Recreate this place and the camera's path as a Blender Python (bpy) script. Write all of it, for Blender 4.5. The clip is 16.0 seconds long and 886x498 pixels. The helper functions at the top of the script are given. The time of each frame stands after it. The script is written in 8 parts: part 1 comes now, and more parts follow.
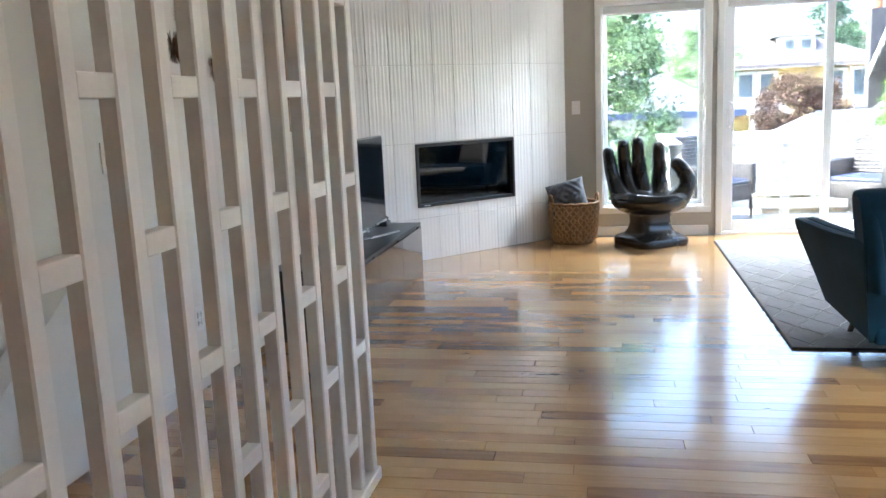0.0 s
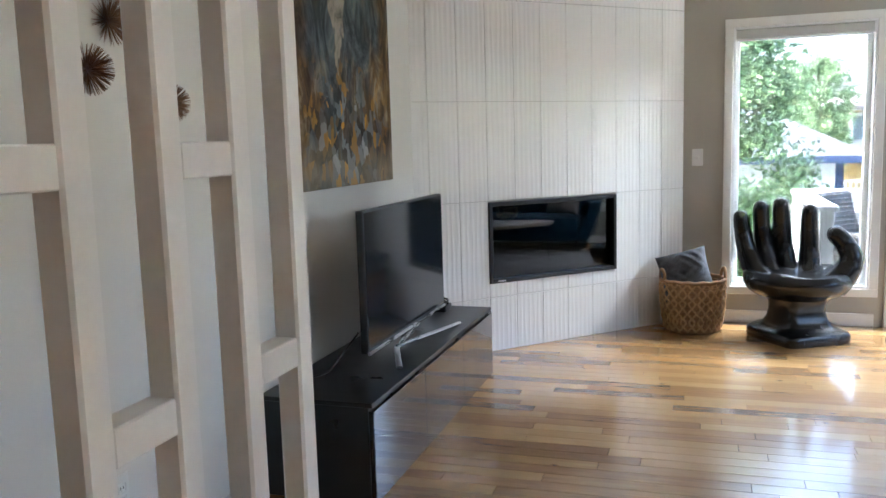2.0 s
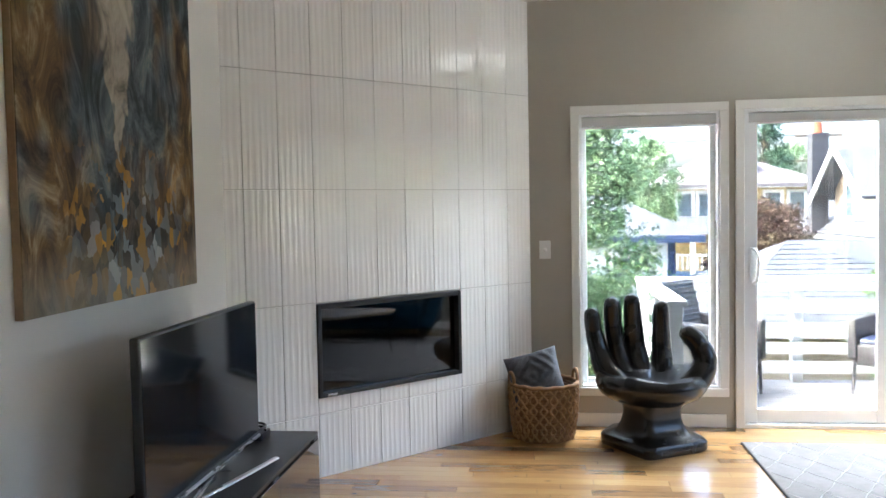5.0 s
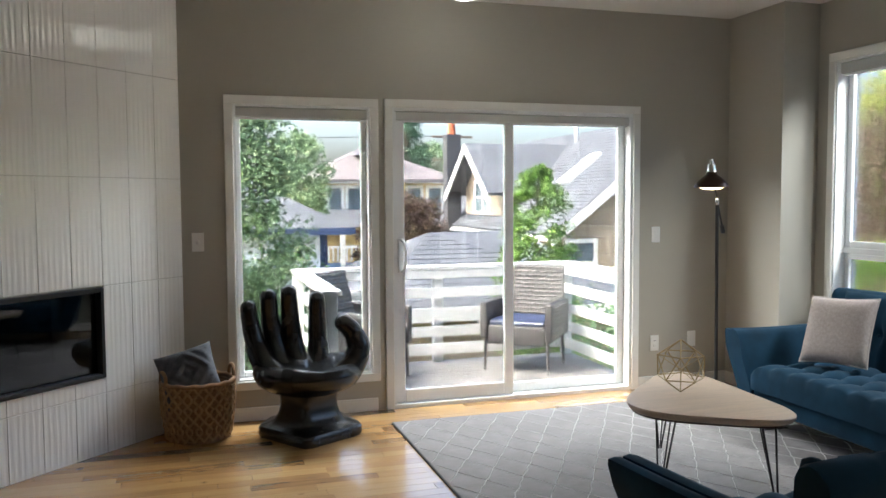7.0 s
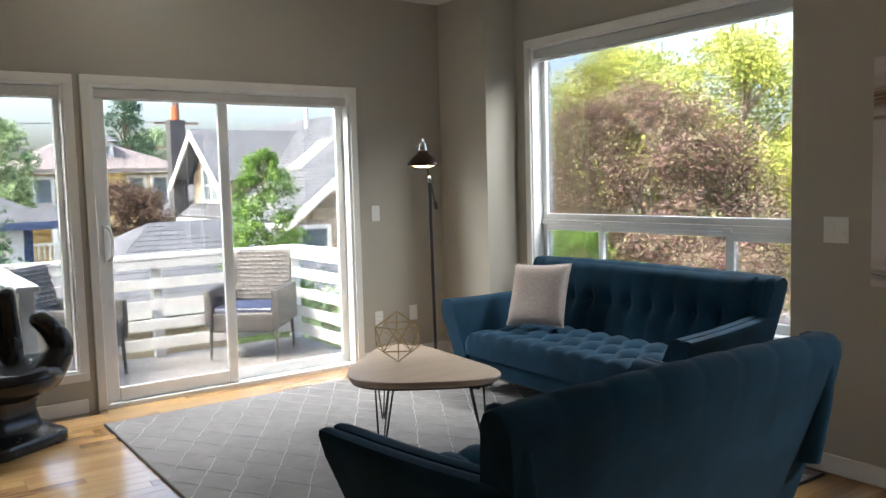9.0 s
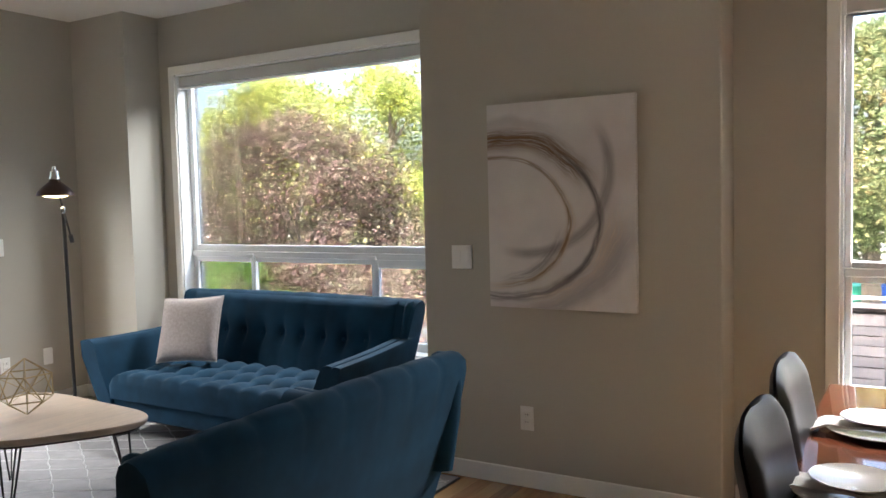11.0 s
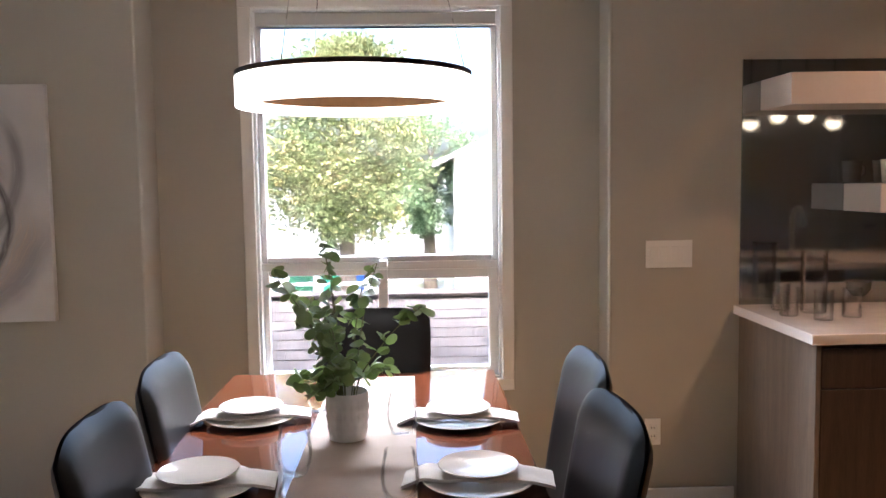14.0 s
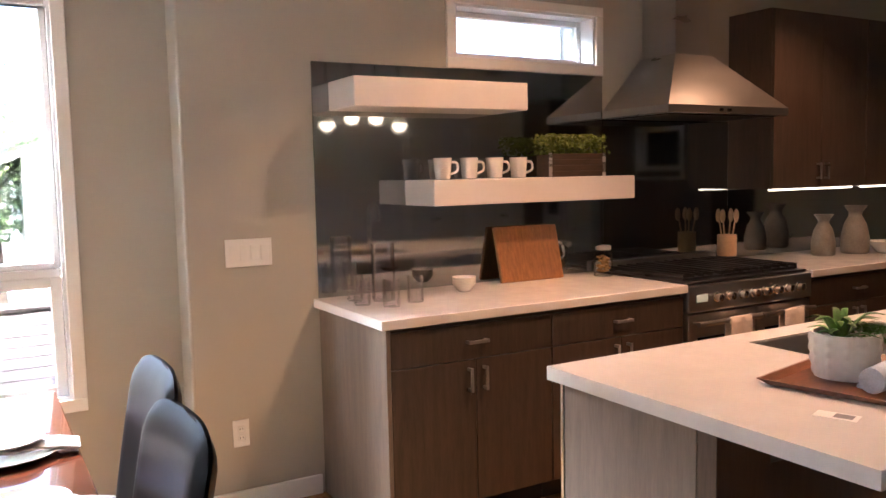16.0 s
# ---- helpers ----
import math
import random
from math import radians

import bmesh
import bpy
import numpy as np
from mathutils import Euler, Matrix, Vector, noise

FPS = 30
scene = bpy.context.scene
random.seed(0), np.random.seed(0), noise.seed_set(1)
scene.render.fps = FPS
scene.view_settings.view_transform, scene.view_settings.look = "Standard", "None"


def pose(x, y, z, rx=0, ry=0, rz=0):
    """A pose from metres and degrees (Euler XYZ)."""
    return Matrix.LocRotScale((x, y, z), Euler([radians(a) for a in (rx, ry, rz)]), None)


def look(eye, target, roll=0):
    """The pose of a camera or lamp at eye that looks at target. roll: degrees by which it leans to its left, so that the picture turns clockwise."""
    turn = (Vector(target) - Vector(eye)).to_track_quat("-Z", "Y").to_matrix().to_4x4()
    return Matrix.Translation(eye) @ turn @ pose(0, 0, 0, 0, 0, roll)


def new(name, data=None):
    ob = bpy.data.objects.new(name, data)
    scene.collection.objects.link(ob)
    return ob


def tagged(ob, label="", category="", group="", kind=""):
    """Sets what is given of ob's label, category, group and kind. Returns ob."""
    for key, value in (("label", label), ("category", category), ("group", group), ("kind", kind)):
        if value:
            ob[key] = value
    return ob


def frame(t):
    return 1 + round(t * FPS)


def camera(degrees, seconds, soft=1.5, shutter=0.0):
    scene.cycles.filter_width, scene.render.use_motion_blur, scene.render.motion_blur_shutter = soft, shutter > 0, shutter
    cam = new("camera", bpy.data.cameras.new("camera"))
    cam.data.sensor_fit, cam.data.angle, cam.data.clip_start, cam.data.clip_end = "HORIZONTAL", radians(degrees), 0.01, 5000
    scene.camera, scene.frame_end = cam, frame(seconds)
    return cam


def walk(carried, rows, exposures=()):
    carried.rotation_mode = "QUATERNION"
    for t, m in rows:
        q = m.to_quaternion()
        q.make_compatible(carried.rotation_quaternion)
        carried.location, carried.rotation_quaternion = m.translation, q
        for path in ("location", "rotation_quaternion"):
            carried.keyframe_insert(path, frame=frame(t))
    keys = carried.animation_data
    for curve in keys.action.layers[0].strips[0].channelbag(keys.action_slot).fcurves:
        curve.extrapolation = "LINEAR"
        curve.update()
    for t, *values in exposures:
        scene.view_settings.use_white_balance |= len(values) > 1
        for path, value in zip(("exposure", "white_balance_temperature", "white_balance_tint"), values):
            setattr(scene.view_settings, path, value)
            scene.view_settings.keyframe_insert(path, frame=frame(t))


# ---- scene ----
cam = camera(56.9, 16.0)
PATH = [
    (0, (0.068, 0.773, 1.281), (-0.332, 2.701, 0.929), -2.6),
    (0.5, (0.017, 1.112, 1.275), (-0.376, 3.044, 0.942), -2.5),
    (1, (-0.041, 1.488, 1.311), (-0.479, 3.419, 1.029), -1.7),
    (1.5, (-0.083, 1.892, 1.346), (-0.622, 3.802, 1.093), -0.8),
    (2, (-0.187, 2.278, 1.346), (-0.79, 4.166, 1.086), -1.7),
    (2.5, (-0.237, 2.603, 1.356), (-0.859, 4.488, 1.112), -1.4),
    (3, (-0.305, 2.87, 1.395), (-0.932, 4.760, 1.208), -1.3),
    (5.5, (-0.236, 2.926, 1.466), (-0.274, 4.924, 1.372), -1.1),
    (6, (-0.264, 2.934, 1.436), (-0.074, 4.923, 1.344), -1.1),
    (6.5, (-0.268, 2.961, 1.453), (0.137, 4.917, 1.346), -0.9),
    (7, (-0.263, 2.961, 1.457), (0.325, 4.869, 1.332), -0.3),
    (7.5, (-0.22, 2.929, 1.431), (0.482, 4.796, 1.287), -0.1),
    (8, (-0.211, 2.897, 1.466), (0.612, 4.711, 1.291), -0.4),
    (8.5, (-0.15, 2.904, 1.417), (0.839, 4.635, 1.25), -1.3),
    (9, (-0.151, 2.925, 1.405), (1.002, 4.551, 1.24), -1.5),
    (9.5, (-0.154, 2.942, 1.416), (1.152, 4.448, 1.258), -1.3),
    (10, (-0.159, 2.942, 1.421), (1.32, 4.281, 1.278), -1.4),
    (12.5, (-0.109, 2.613, 1.464), (1.778, 3.266, 1.346), -1.4),
    (13, (-0.099, 2.565, 1.457), (1.833, 3.065, 1.334), -1.5),
    (13.5, (-0.077, 2.523, 1.441), (1.9, 2.794, 1.3), -1.0),
    (14, (-0.043, 2.503, 1.46), (1.949, 2.424, 1.297), -0.8),
    (14.5, (-0.015, 2.483, 1.459), (1.93, 2.045, 1.299), -1.1),
    (15, (-0.006, 2.452, 1.454), (1.863, 1.756, 1.3), -1.5),
    (15.5, (-0.013, 2.44, 1.454), (1.781, 1.57, 1.295), -1.4),
    (16, (-0.013, 2.407, 1.451), (1.714, 1.414, 1.271), -1.2),
]
EXPOSURES = [(0.0, 8.1, 5500, 4), (0.8, 8.1, 5500, 4), (1.5, 7.8, 5550, 5), (2.4, 8.0, 5550, 5), (3.0, 8.05, 5600, 5), (5.5, 7.4, 5750, 5), (7.0, 6.7, 6100, 5), (8.5, 6.6, 6200, 5), (10.0, 6.88, 6350, 9), (12.5, 7.3, 5700, 8), (13.4, 7.6, 5750, 11), (14.0, 7.22, 5750, 13), (15.0, 7.45, 5750, 15), (16.0, 8.15, 5800, 15)]
walk(cam, [(t, look(eye, target, roll)) for t, eye, target, roll in PATH], EXPOSURES)

# ---- world, sun, added daylight lamps ----
world = bpy.data.worlds.new("sky")
scene.world = world
world.use_nodes = True
wn = world.node_tree
sky = wn.nodes.new("ShaderNodeTexSky")
sky.sky_type, sky.sun_disc = "NISHITA", False
sky.sun_elevation, sky.sun_rotation = radians(52), radians(-95)
sky.dust_density, sky.air_density, sky.ozone_density = 7.0, 0.8, 0.0
background = wn.nodes["Background"]
background.inputs["Strength"].default_value = 0.063
wn.links.new(sky.outputs["Color"], background.inputs["Color"])
sun_data = bpy.data.lights.new("sun", "SUN")
sun_data.energy, sun_data.angle, sun_data.color = 0.15, radians(10), (1.0, 0.95, 0.88)
sun = new("sun", sun_data)
sun.matrix_world = look((-14, -1.5, 18), (0, 0, 0))


def sky_lamp(name, eye, target, width, height, power):
    """Added area lamp just outside and above an opening, in place of sky light."""
    data = bpy.data.lights.new(name, "AREA")
    data.shape, data.size, data.size_y, data.energy = "RECTANGLE", width, height, power
    data.color = (1.0, 0.99, 0.97)
    ob = new(name, data)
    ob.matrix_world = look(eye, target)


# unseen fill lamps, brighter than the sky, to light the rooms
sky_lamp("sky_fill_over_door", (1.45, 9.2, 2.68), (1.45, 6.0, 0.4), 2.9, 0.6, 2.9)
sky_lamp("sky_fill_over_wide_window", (4.9, 6.3, 3.0), (1.9, 6.2, 0.8), 1.9, 0.5, 1.35)
sky_lamp("sky_fill_over_dining_window", (4.45, 2.6, 2.85), (2.0, 2.6, 0.7), 1.5, 0.5, 8.5)


# ---- material helpers ----
def nodes_of(name):
    m = bpy.data.materials.new(name)
    m.use_nodes = True
    return m, m.node_tree, m.node_tree.nodes["Principled BSDF"]


def coords(nt, scale=(1, 1, 1), kind="Object"):
    tc = nt.nodes.new("ShaderNodeTexCoord")
    mp = nt.nodes.new("ShaderNodeMapping")
    mp.inputs["Scale"].default_value = scale
    nt.links.new(tc.outputs[kind], mp.inputs["Vector"])
    return mp.outputs["Vector"]


def noise_node(nt, vec, scale, detail=4.0, rough=0.6, dist=0.0):
    n = nt.nodes.new("ShaderNodeTexNoise")
    n.inputs["Scale"].default_value, n.inputs["Detail"].default_value = scale, detail
    n.inputs["Roughness"].default_value, n.inputs["Distortion"].default_value = rough, dist
    nt.links.new(vec, n.inputs["Vector"])
    return n


def ramp(nt, fac, stops):
    r = nt.nodes.new("ShaderNodeValToRGB")
    els = r.color_ramp.elements
    while len(els) < len(stops):
        els.new(0.5)
    for el, (pos, col) in zip(els, stops):
        el.position, el.color = pos, (*col, 1)
    nt.links.new(fac, r.inputs["Fac"])
    return r.outputs["Color"]


def mixed(nt, fac, a, b, mode="MIX"):
    n = nt.nodes.new("ShaderNodeMix")
    n.data_type, n.blend_type = "RGBA", mode
    for sock, val in ((n.inputs[0], fac), (n.inputs[6], a), (n.inputs[7], b)):
        if isinstance(val, (int, float)):
            sock.default_value = val
        elif isinstance(val, tuple):
            sock.default_value = (*val, 1)
        else:
            nt.links.new(val, sock)
    return n.outputs[2]


def math_node(nt, op, a, b=0.0, c=0.0):
    n = nt.nodes.new("ShaderNodeMath")
    n.operation = op
    for sock, val in zip(n.inputs, (a, b, c)):
        if isinstance(val, (int, float)):
            sock.default_value = val
        else:
            nt.links.new(val, sock)
    return n.outputs[0]


def bump(nt, bsdf, height, strength=0.3, dist=0.002):
    b = nt.nodes.new("ShaderNodeBump")
    b.inputs["Strength"].default_value, b.inputs["Distance"].default_value = strength, dist
    nt.links.new(height, b.inputs["Height"])
    nt.links.new(b.outputs["Normal"], bsdf.inputs["Normal"])


def surface(name, base, rough=0.5, metal=0.0, var=0.1, scale=3.0, grain=60.0, grain_bump=0.15, coat=0.0, stretch=(1, 1, 1), per_object=0.0, spec=0.5):
    """A plain surface with large and fine variation in colour, gloss and relief."""
    m, nt, bsdf = nodes_of(name)
    vec = coords(nt, stretch)
    big, fine = noise_node(nt, vec, scale, 3.0), noise_node(nt, vec, grain, 3.0)
    both = math_node(nt, "ADD", math_node(nt, "MULTIPLY", big.outputs["Fac"], 0.6), math_node(nt, "MULTIPLY", fine.outputs["Fac"], 0.4))
    lo, hi = [tuple(min(1.0, c * k) for c in base) for k in (1 - 2.2 * var, 1 + 2.2 * var)]
    col = ramp(nt, both, [(0.25, lo), (0.75, hi)])
    if per_object:
        info = nt.nodes.new("ShaderNodeObjectInfo")
        tint = ramp(nt, info.outputs["Random"], [(0.0, (1 - per_object,) * 3), (1.0, (1.0, 1.0, 1.0))])
        col = mixed(nt, 1.0, col, tint, "MULTIPLY")
    nt.links.new(col, bsdf.inputs["Base Color"])
    bsdf.inputs["Metallic"].default_value = metal
    bsdf.inputs["Coat Weight"].default_value = coat
    bsdf.inputs["Specular IOR Level"].default_value = spec
    r = nt.nodes.new("ShaderNodeMapRange")
    r.inputs[3].default_value, r.inputs[4].default_value = max(0.02, rough - 0.08), min(1.0, rough + 0.08)
    nt.links.new(big.outputs["Fac"], r.inputs[0])
    nt.links.new(r.outputs[0], bsdf.inputs["Roughness"])
    if grain_bump:
        bump(nt, bsdf, fine.outputs["Fac"], grain_bump, 0.002)
    return m


def glowing(name, colour, strength):
    m, nt, bsdf = nodes_of(name)
    bsdf.inputs["Base Color"].default_value = (0.8, 0.8, 0.8, 1)
    bsdf.inputs["Emission Color"].default_value = (*colour, 1)
    bsdf.inputs["Emission Strength"].default_value = strength
    return m


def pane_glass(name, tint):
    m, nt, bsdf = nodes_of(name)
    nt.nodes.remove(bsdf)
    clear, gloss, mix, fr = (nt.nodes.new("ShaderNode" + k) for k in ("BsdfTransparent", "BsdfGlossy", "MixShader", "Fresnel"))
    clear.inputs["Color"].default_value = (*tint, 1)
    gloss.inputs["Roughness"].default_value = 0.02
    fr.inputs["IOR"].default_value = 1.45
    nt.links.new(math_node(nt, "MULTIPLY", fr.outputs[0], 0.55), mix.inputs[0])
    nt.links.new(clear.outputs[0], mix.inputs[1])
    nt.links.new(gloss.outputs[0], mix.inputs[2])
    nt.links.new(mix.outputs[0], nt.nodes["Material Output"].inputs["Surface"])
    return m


def plank_wood(name, stops, rough, coat, island=False, grain_dir=(1.6, 24, 24)):
    m, nt, bsdf = nodes_of(name)
    info = nt.nodes.new("ShaderNodeNewGeometry" if island else "ShaderNodeObjectInfo")
    rnd = info.outputs["Random Per Island" if island else "Random"]
    tc = nt.nodes.new("ShaderNodeTexCoord")
    geo = nt.nodes.new("ShaderNodeNewGeometry")
    off = nt.nodes.new("ShaderNodeVectorMath")
    off.operation = "ADD"
    comb = nt.nodes.new("ShaderNodeCombineXYZ")
    nt.links.new(math_node(nt, "MULTIPLY", rnd, 37.0), comb.inputs[0])
    nt.links.new(math_node(nt, "MULTIPLY", rnd, 91.0), comb.inputs[1])
    nt.links.new(geo.outputs["Position"], off.inputs[0])
    nt.links.new(comb.outputs[0], off.inputs[1])
    mp = nt.nodes.new("ShaderNodeMapping")
    mp.inputs["Scale"].default_value = grain_dir
    nt.links.new(off.outputs[0], mp.inputs["Vector"])
    g = noise_node(nt, mp.outputs[0], 2.2, 6.0, 0.62, 0.7)
    fine = noise_node(nt, mp.outputs[0], 9.0, 3.0)
    cl = noise_node(nt, off.outputs[0], 3.0, 2.0)
    tone = math_node(nt, "ADD", math_node(nt, "MULTIPLY", rnd, 0.52), math_node(nt, "MULTIPLY", g.outputs["Fac"], 0.42))
    tone = math_node(nt, "ADD", tone, math_node(nt, "MULTIPLY", math_node(nt, "SUBTRACT", cl.outputs["Fac"], 0.5), 0.25))
    col = ramp(nt, tone, stops)
    knots = nt.nodes.new("ShaderNodeTexVoronoi")
    knots.inputs["Scale"].default_value = 3.4
    mk = nt.nodes.new("ShaderNodeMapping")
    mk.inputs["Scale"].default_value = (1.0, 2.2, 1.0)
    nt.links.new(off.outputs[0], mk.inputs["Vector"])
    nt.links.new(mk.outputs[0], knots.inputs["Vector"])
    spot = ramp(nt, knots.outputs["Distance"], [(0.02, (0.3, 0.19, 0.11)), (0.085, (1, 1, 1))])
    col = mixed(nt, 0.8, col, spot, "MULTIPLY")
    nt.links.new(col, bsdf.inputs["Base Color"])
    bsdf.inputs["Roughness"].default_value = rough
    bsdf.inputs["Coat Weight"].default_value = coat
    bsdf.inputs["Coat Roughness"].default_value = 0.12
    bump(nt, bsdf, fine.outputs["Fac"], 0.08, 0.001)
    return m


# ---- materials ----
WALL = surface("greige_wall_paint", (0.42, 0.395, 0.335), 0.75, var=0.02, scale=1.2, grain=220, grain_bump=0.08)
WALL_LIGHT = surface("pale_wall_paint", (0.74, 0.73, 0.69), 0.7, var=0.02, scale=1.2, grain=220, grain_bump=0.08)
CEIL = surface("ceiling_paint", (0.74, 0.72, 0.67), 0.85, var=0.02, scale=1.0, grain=160, grain_bump=0.12)
TRIM = surface("white_trim_paint", (0.78, 0.77, 0.73), 0.35, var=0.02, scale=4, grain=90, grain_bump=0.05)
VINYL = surface("white_vinyl", (0.82, 0.83, 0.83), 0.3, var=0.015, scale=4, grain=90, grain_bump=0.03)
SLAT = surface("slat_paint", (0.80, 0.785, 0.75), 0.38, var=0.03, scale=3, grain=60, grain_bump=0.08)
# grey tint put into clear panes to darken the bright outdoors
DIMMING_GLASS = pane_glass("dimming_window_glass", (0.36, 0.365, 0.365))
OAK = [(0.12, (0.17, 0.082, 0.03)), (0.36, (0.33, 0.18, 0.066)), (0.6, (0.43, 0.255, 0.10)), (0.9, (0.51, 0.325, 0.145))]
FLOOR_WOOD = plank_wood("oak_floor_board", OAK, 0.26, 0.8)
FLOOR_REST = plank_wood("oak_floor_boards", OAK, 0.26, 0.8, island=True)
GAP = surface("floor_gap", (0.06, 0.035, 0.018), 0.8, var=0.1)
TILE_GROUT = surface("tile_grout", (0.55, 0.54, 0.51), 0.8, var=0.04)
BLACK_METAL = surface("black_metal", (0.012, 0.012, 0.013), 0.35, var=0.1, grain=80, grain_bump=0.05)
DARK_GLASS = surface("black_glass", (0.006, 0.007, 0.008), 0.06, var=0.02, grain_bump=0.0, spec=0.35)
GLOSS_BLACK = surface("black_vinyl", (0.008, 0.008, 0.0085), 0.25, var=0.15, scale=6, grain=90, grain_bump=0.05, coat=0.05)
SATIN_BLACK = surface("satin_black_top", (0.011, 0.011, 0.012), 0.3, var=0.1, scale=5, grain=120, grain_bump=0.04)
GLOSS_BROWN = surface("brown_lacquer", (0.030, 0.021, 0.016), 0.08, var=0.06, scale=2, grain=40, grain_bump=0.0, coat=0.8)
SILVER = surface("brushed_silver", (0.62, 0.62, 0.62), 0.28, 0.9, var=0.04, grain=120, stretch=(1, 1, 8))
CHROME = surface("chrome", (0.75, 0.75, 0.75), 0.1, 1.0, var=0.02, grain_bump=0.0)
PLATE_WHITE = surface("white_plastic", (0.78, 0.78, 0.75), 0.35, var=0.01, grain_bump=0.0)


# ---- mesh helpers ----
def B():
    return bmesh.new()


def box(bm, x0, x1, y0, y1, z0, z1, bev=0.0, seg=2):
    m = Matrix.Translation(((x0 + x1) / 2, (y0 + y1) / 2, (z0 + z1) / 2)) @ Matrix.Diagonal((abs(x1 - x0), abs(y1 - y0), abs(z1 - z0), 1))
    vs = bmesh.ops.create_cube(bm, size=1, matrix=m)["verts"]
    if bev:
        edges = list({e for v in vs for e in v.link_edges})
        bmesh.ops.bevel(bm, geom=edges, offset=bev, segments=seg, affect="EDGES", profile=0.6)
    return bm


def rings(bm, loops, closed=True, caps=True):
    """Skins a row of loops of points, each with the same count."""
    rows = [[bm.verts.new(p) for p in loop] for loop in loops]
    n = len(rows[0])
    for a, b in zip(rows, rows[1:]):
        for i in range(n if closed else n - 1):
            j = (i + 1) % n
            bm.faces.new((a[i], a[j], b[j], b[i]))
    if caps:
        bm.faces.new(list(reversed(rows[0])))
        bm.faces.new(rows[-1])
    return bm


def lathe(bm, profile, n=32, x=0.0, y=0.0, z=0.0, caps=True):
    return rings(bm, [[(x + r * math.cos(2 * math.pi * i / n), y + r * math.sin(2 * math.pi * i / n), z + h) for i in range(n)] for r, h in profile], caps=caps)


def tube(bm, pts, radii, n=10, caps=True, squash=1.0):
    pts = [Vector(p) for p in pts]
    if isinstance(radii, (int, float)):
        radii = [radii] * len(pts)
    loops = []
    up = Vector((0, 0, 1))
    side = None
    for i, p in enumerate(pts):
        d = (pts[min(i + 1, len(pts) - 1)] - pts[max(i - 1, 0)]).normalized()
        if side is None:
            side = d.cross(up) if abs(d.z) < 0.95 else d.cross(Vector((0, 1, 0)))
        side = (side - d * side.dot(d)).normalized()
        other = d.cross(side)
        loops.append([p + (side * math.cos(2 * math.pi * k / n) + other * squash * math.sin(2 * math.pi * k / n)) * radii[i] for k in range(n)])
    return rings(bm, loops, caps=caps)


def cyl(bm, p0, p1, r0, r1=None, n=16):
    return tube(bm, [p0, p1], [r0, r0 if r1 is None else r1], n)


def smooth_path(pts, per=6):
    """Catmull-Rom through points."""
    pts = [Vector(p) for p in pts]
    out = []
    for i in range(len(pts) - 1):
        p0, p1, p2, p3 = pts[max(i - 1, 0)], pts[i], pts[i + 1], pts[min(i + 2, len(pts) - 1)]
        for k in range(per):
            t = k / per
            out.append(0.5 * (2 * p1 + (p2 - p0) * t + (2 * p0 - 5 * p1 + 4 * p2 - p3) * t * t + (3 * p1 - p0 - 3 * p2 + p3) * t ** 3))
    return out + [pts[-1]]


def part(name, bm, material, parent=None, label="", smooth=None):
    bmesh.ops.recalc_face_normals(bm, faces=bm.faces)
    me = bpy.data.meshes.new(name)
    bm.to_mesh(me)
    bm.free()
    me.materials.append(material)
    if smooth is not None:
        me.shade_smooth()
        me.set_sharp_from_angle(angle=radians(smooth))
    ob = new(name, me)
    if parent is not None:
        ob.parent = parent
    if label:
        ob["label"] = label
    return ob


def thing(name, x, y, z, rz, label, category, group=""):
    ob = new(name)
    ob.matrix_basis = pose(x, y, z, 0, 0, rz)
    ob.empty_display_size = 0.1
    return tagged(ob, label, category, group)


def structure(name, bm, material, label="", category="", smooth=None):
    return tagged(part(name, bm, material, None, smooth=smooth), label, category or name.split("_")[0], kind="structure")


def wall_with_holes(bm, axis, at, thick, a0, a1, z0, z1, holes):
    """A wall along one axis, thick outwards, with rectangular holes (a0, a1, z0, z1)."""
    cuts = sorted({a0, a1, *[h[0] for h in holes], *[h[1] for h in holes]})
    for u0, u1 in zip(cuts, cuts[1:]):
        mids = sorted([(h[2], h[3]) for h in holes if h[0] <= u0 and h[1] >= u1])
        low = z0
        for b0, b1 in mids + [(z1, z1)]:
            if b0 > low + 1e-6:
                lo, hi = min(at, at + thick), max(at, at + thick)
                if axis == "x":
                    box(bm, u0, u1, lo, hi, low, b0)
                else:
                    box(bm, lo, hi, u0, u1, low, b0)
            low = b1
    bmesh.ops.remove_doubles(bm, verts=bm.verts, dist=1e-5)
    return bm


# ---- large structure ----
CEIL_Z, XL, XR, YD = 2.815, -1.83, 3.463, 8.4
XC, XW, XD = 3.735, 4.04, 3.70  # corner face, living window wall, dining recess wall
structure("wall_door", wall_with_holes(B(), "x", YD, 0.16, -2.0, XC, 0, CEIL_Z, [(0.007, 0.902, 0.262, 2.065), (1.055, 2.897, 0.0, 2.07)]), WALL, "warm grey painted wall with window and sliding door", "wall")
structure("wall_left", box(B(), XL - 0.15, XL, -4.5, 7.2, -0.1, CEIL_Z), WALL_LIGHT, "pale painted wall behind the television", "wall")
bm = B()
box(bm, XC, XC + 0.5, 7.80, YD + 0.16, 0, CEIL_Z)
structure("wall_corner", bm, WALL, "warm grey painted corner pier beside the window recess", "wall")
structure("wall_window", wall_with_holes(B(), "y", XW, 0.2, 4.9, 7.80, 0, CEIL_Z, [(5.15, 7.63, 0.46, 2.385)]), WALL, "warm grey painted wall around the wide window", "wall")
bm = B()
box(bm, XR, XR + 0.58, 3.636, 5.146, 0, CEIL_Z, 0.012, 3)
structure("wall_canvas", bm, WALL, "warm grey painted wall that carries the canvas", "wall")
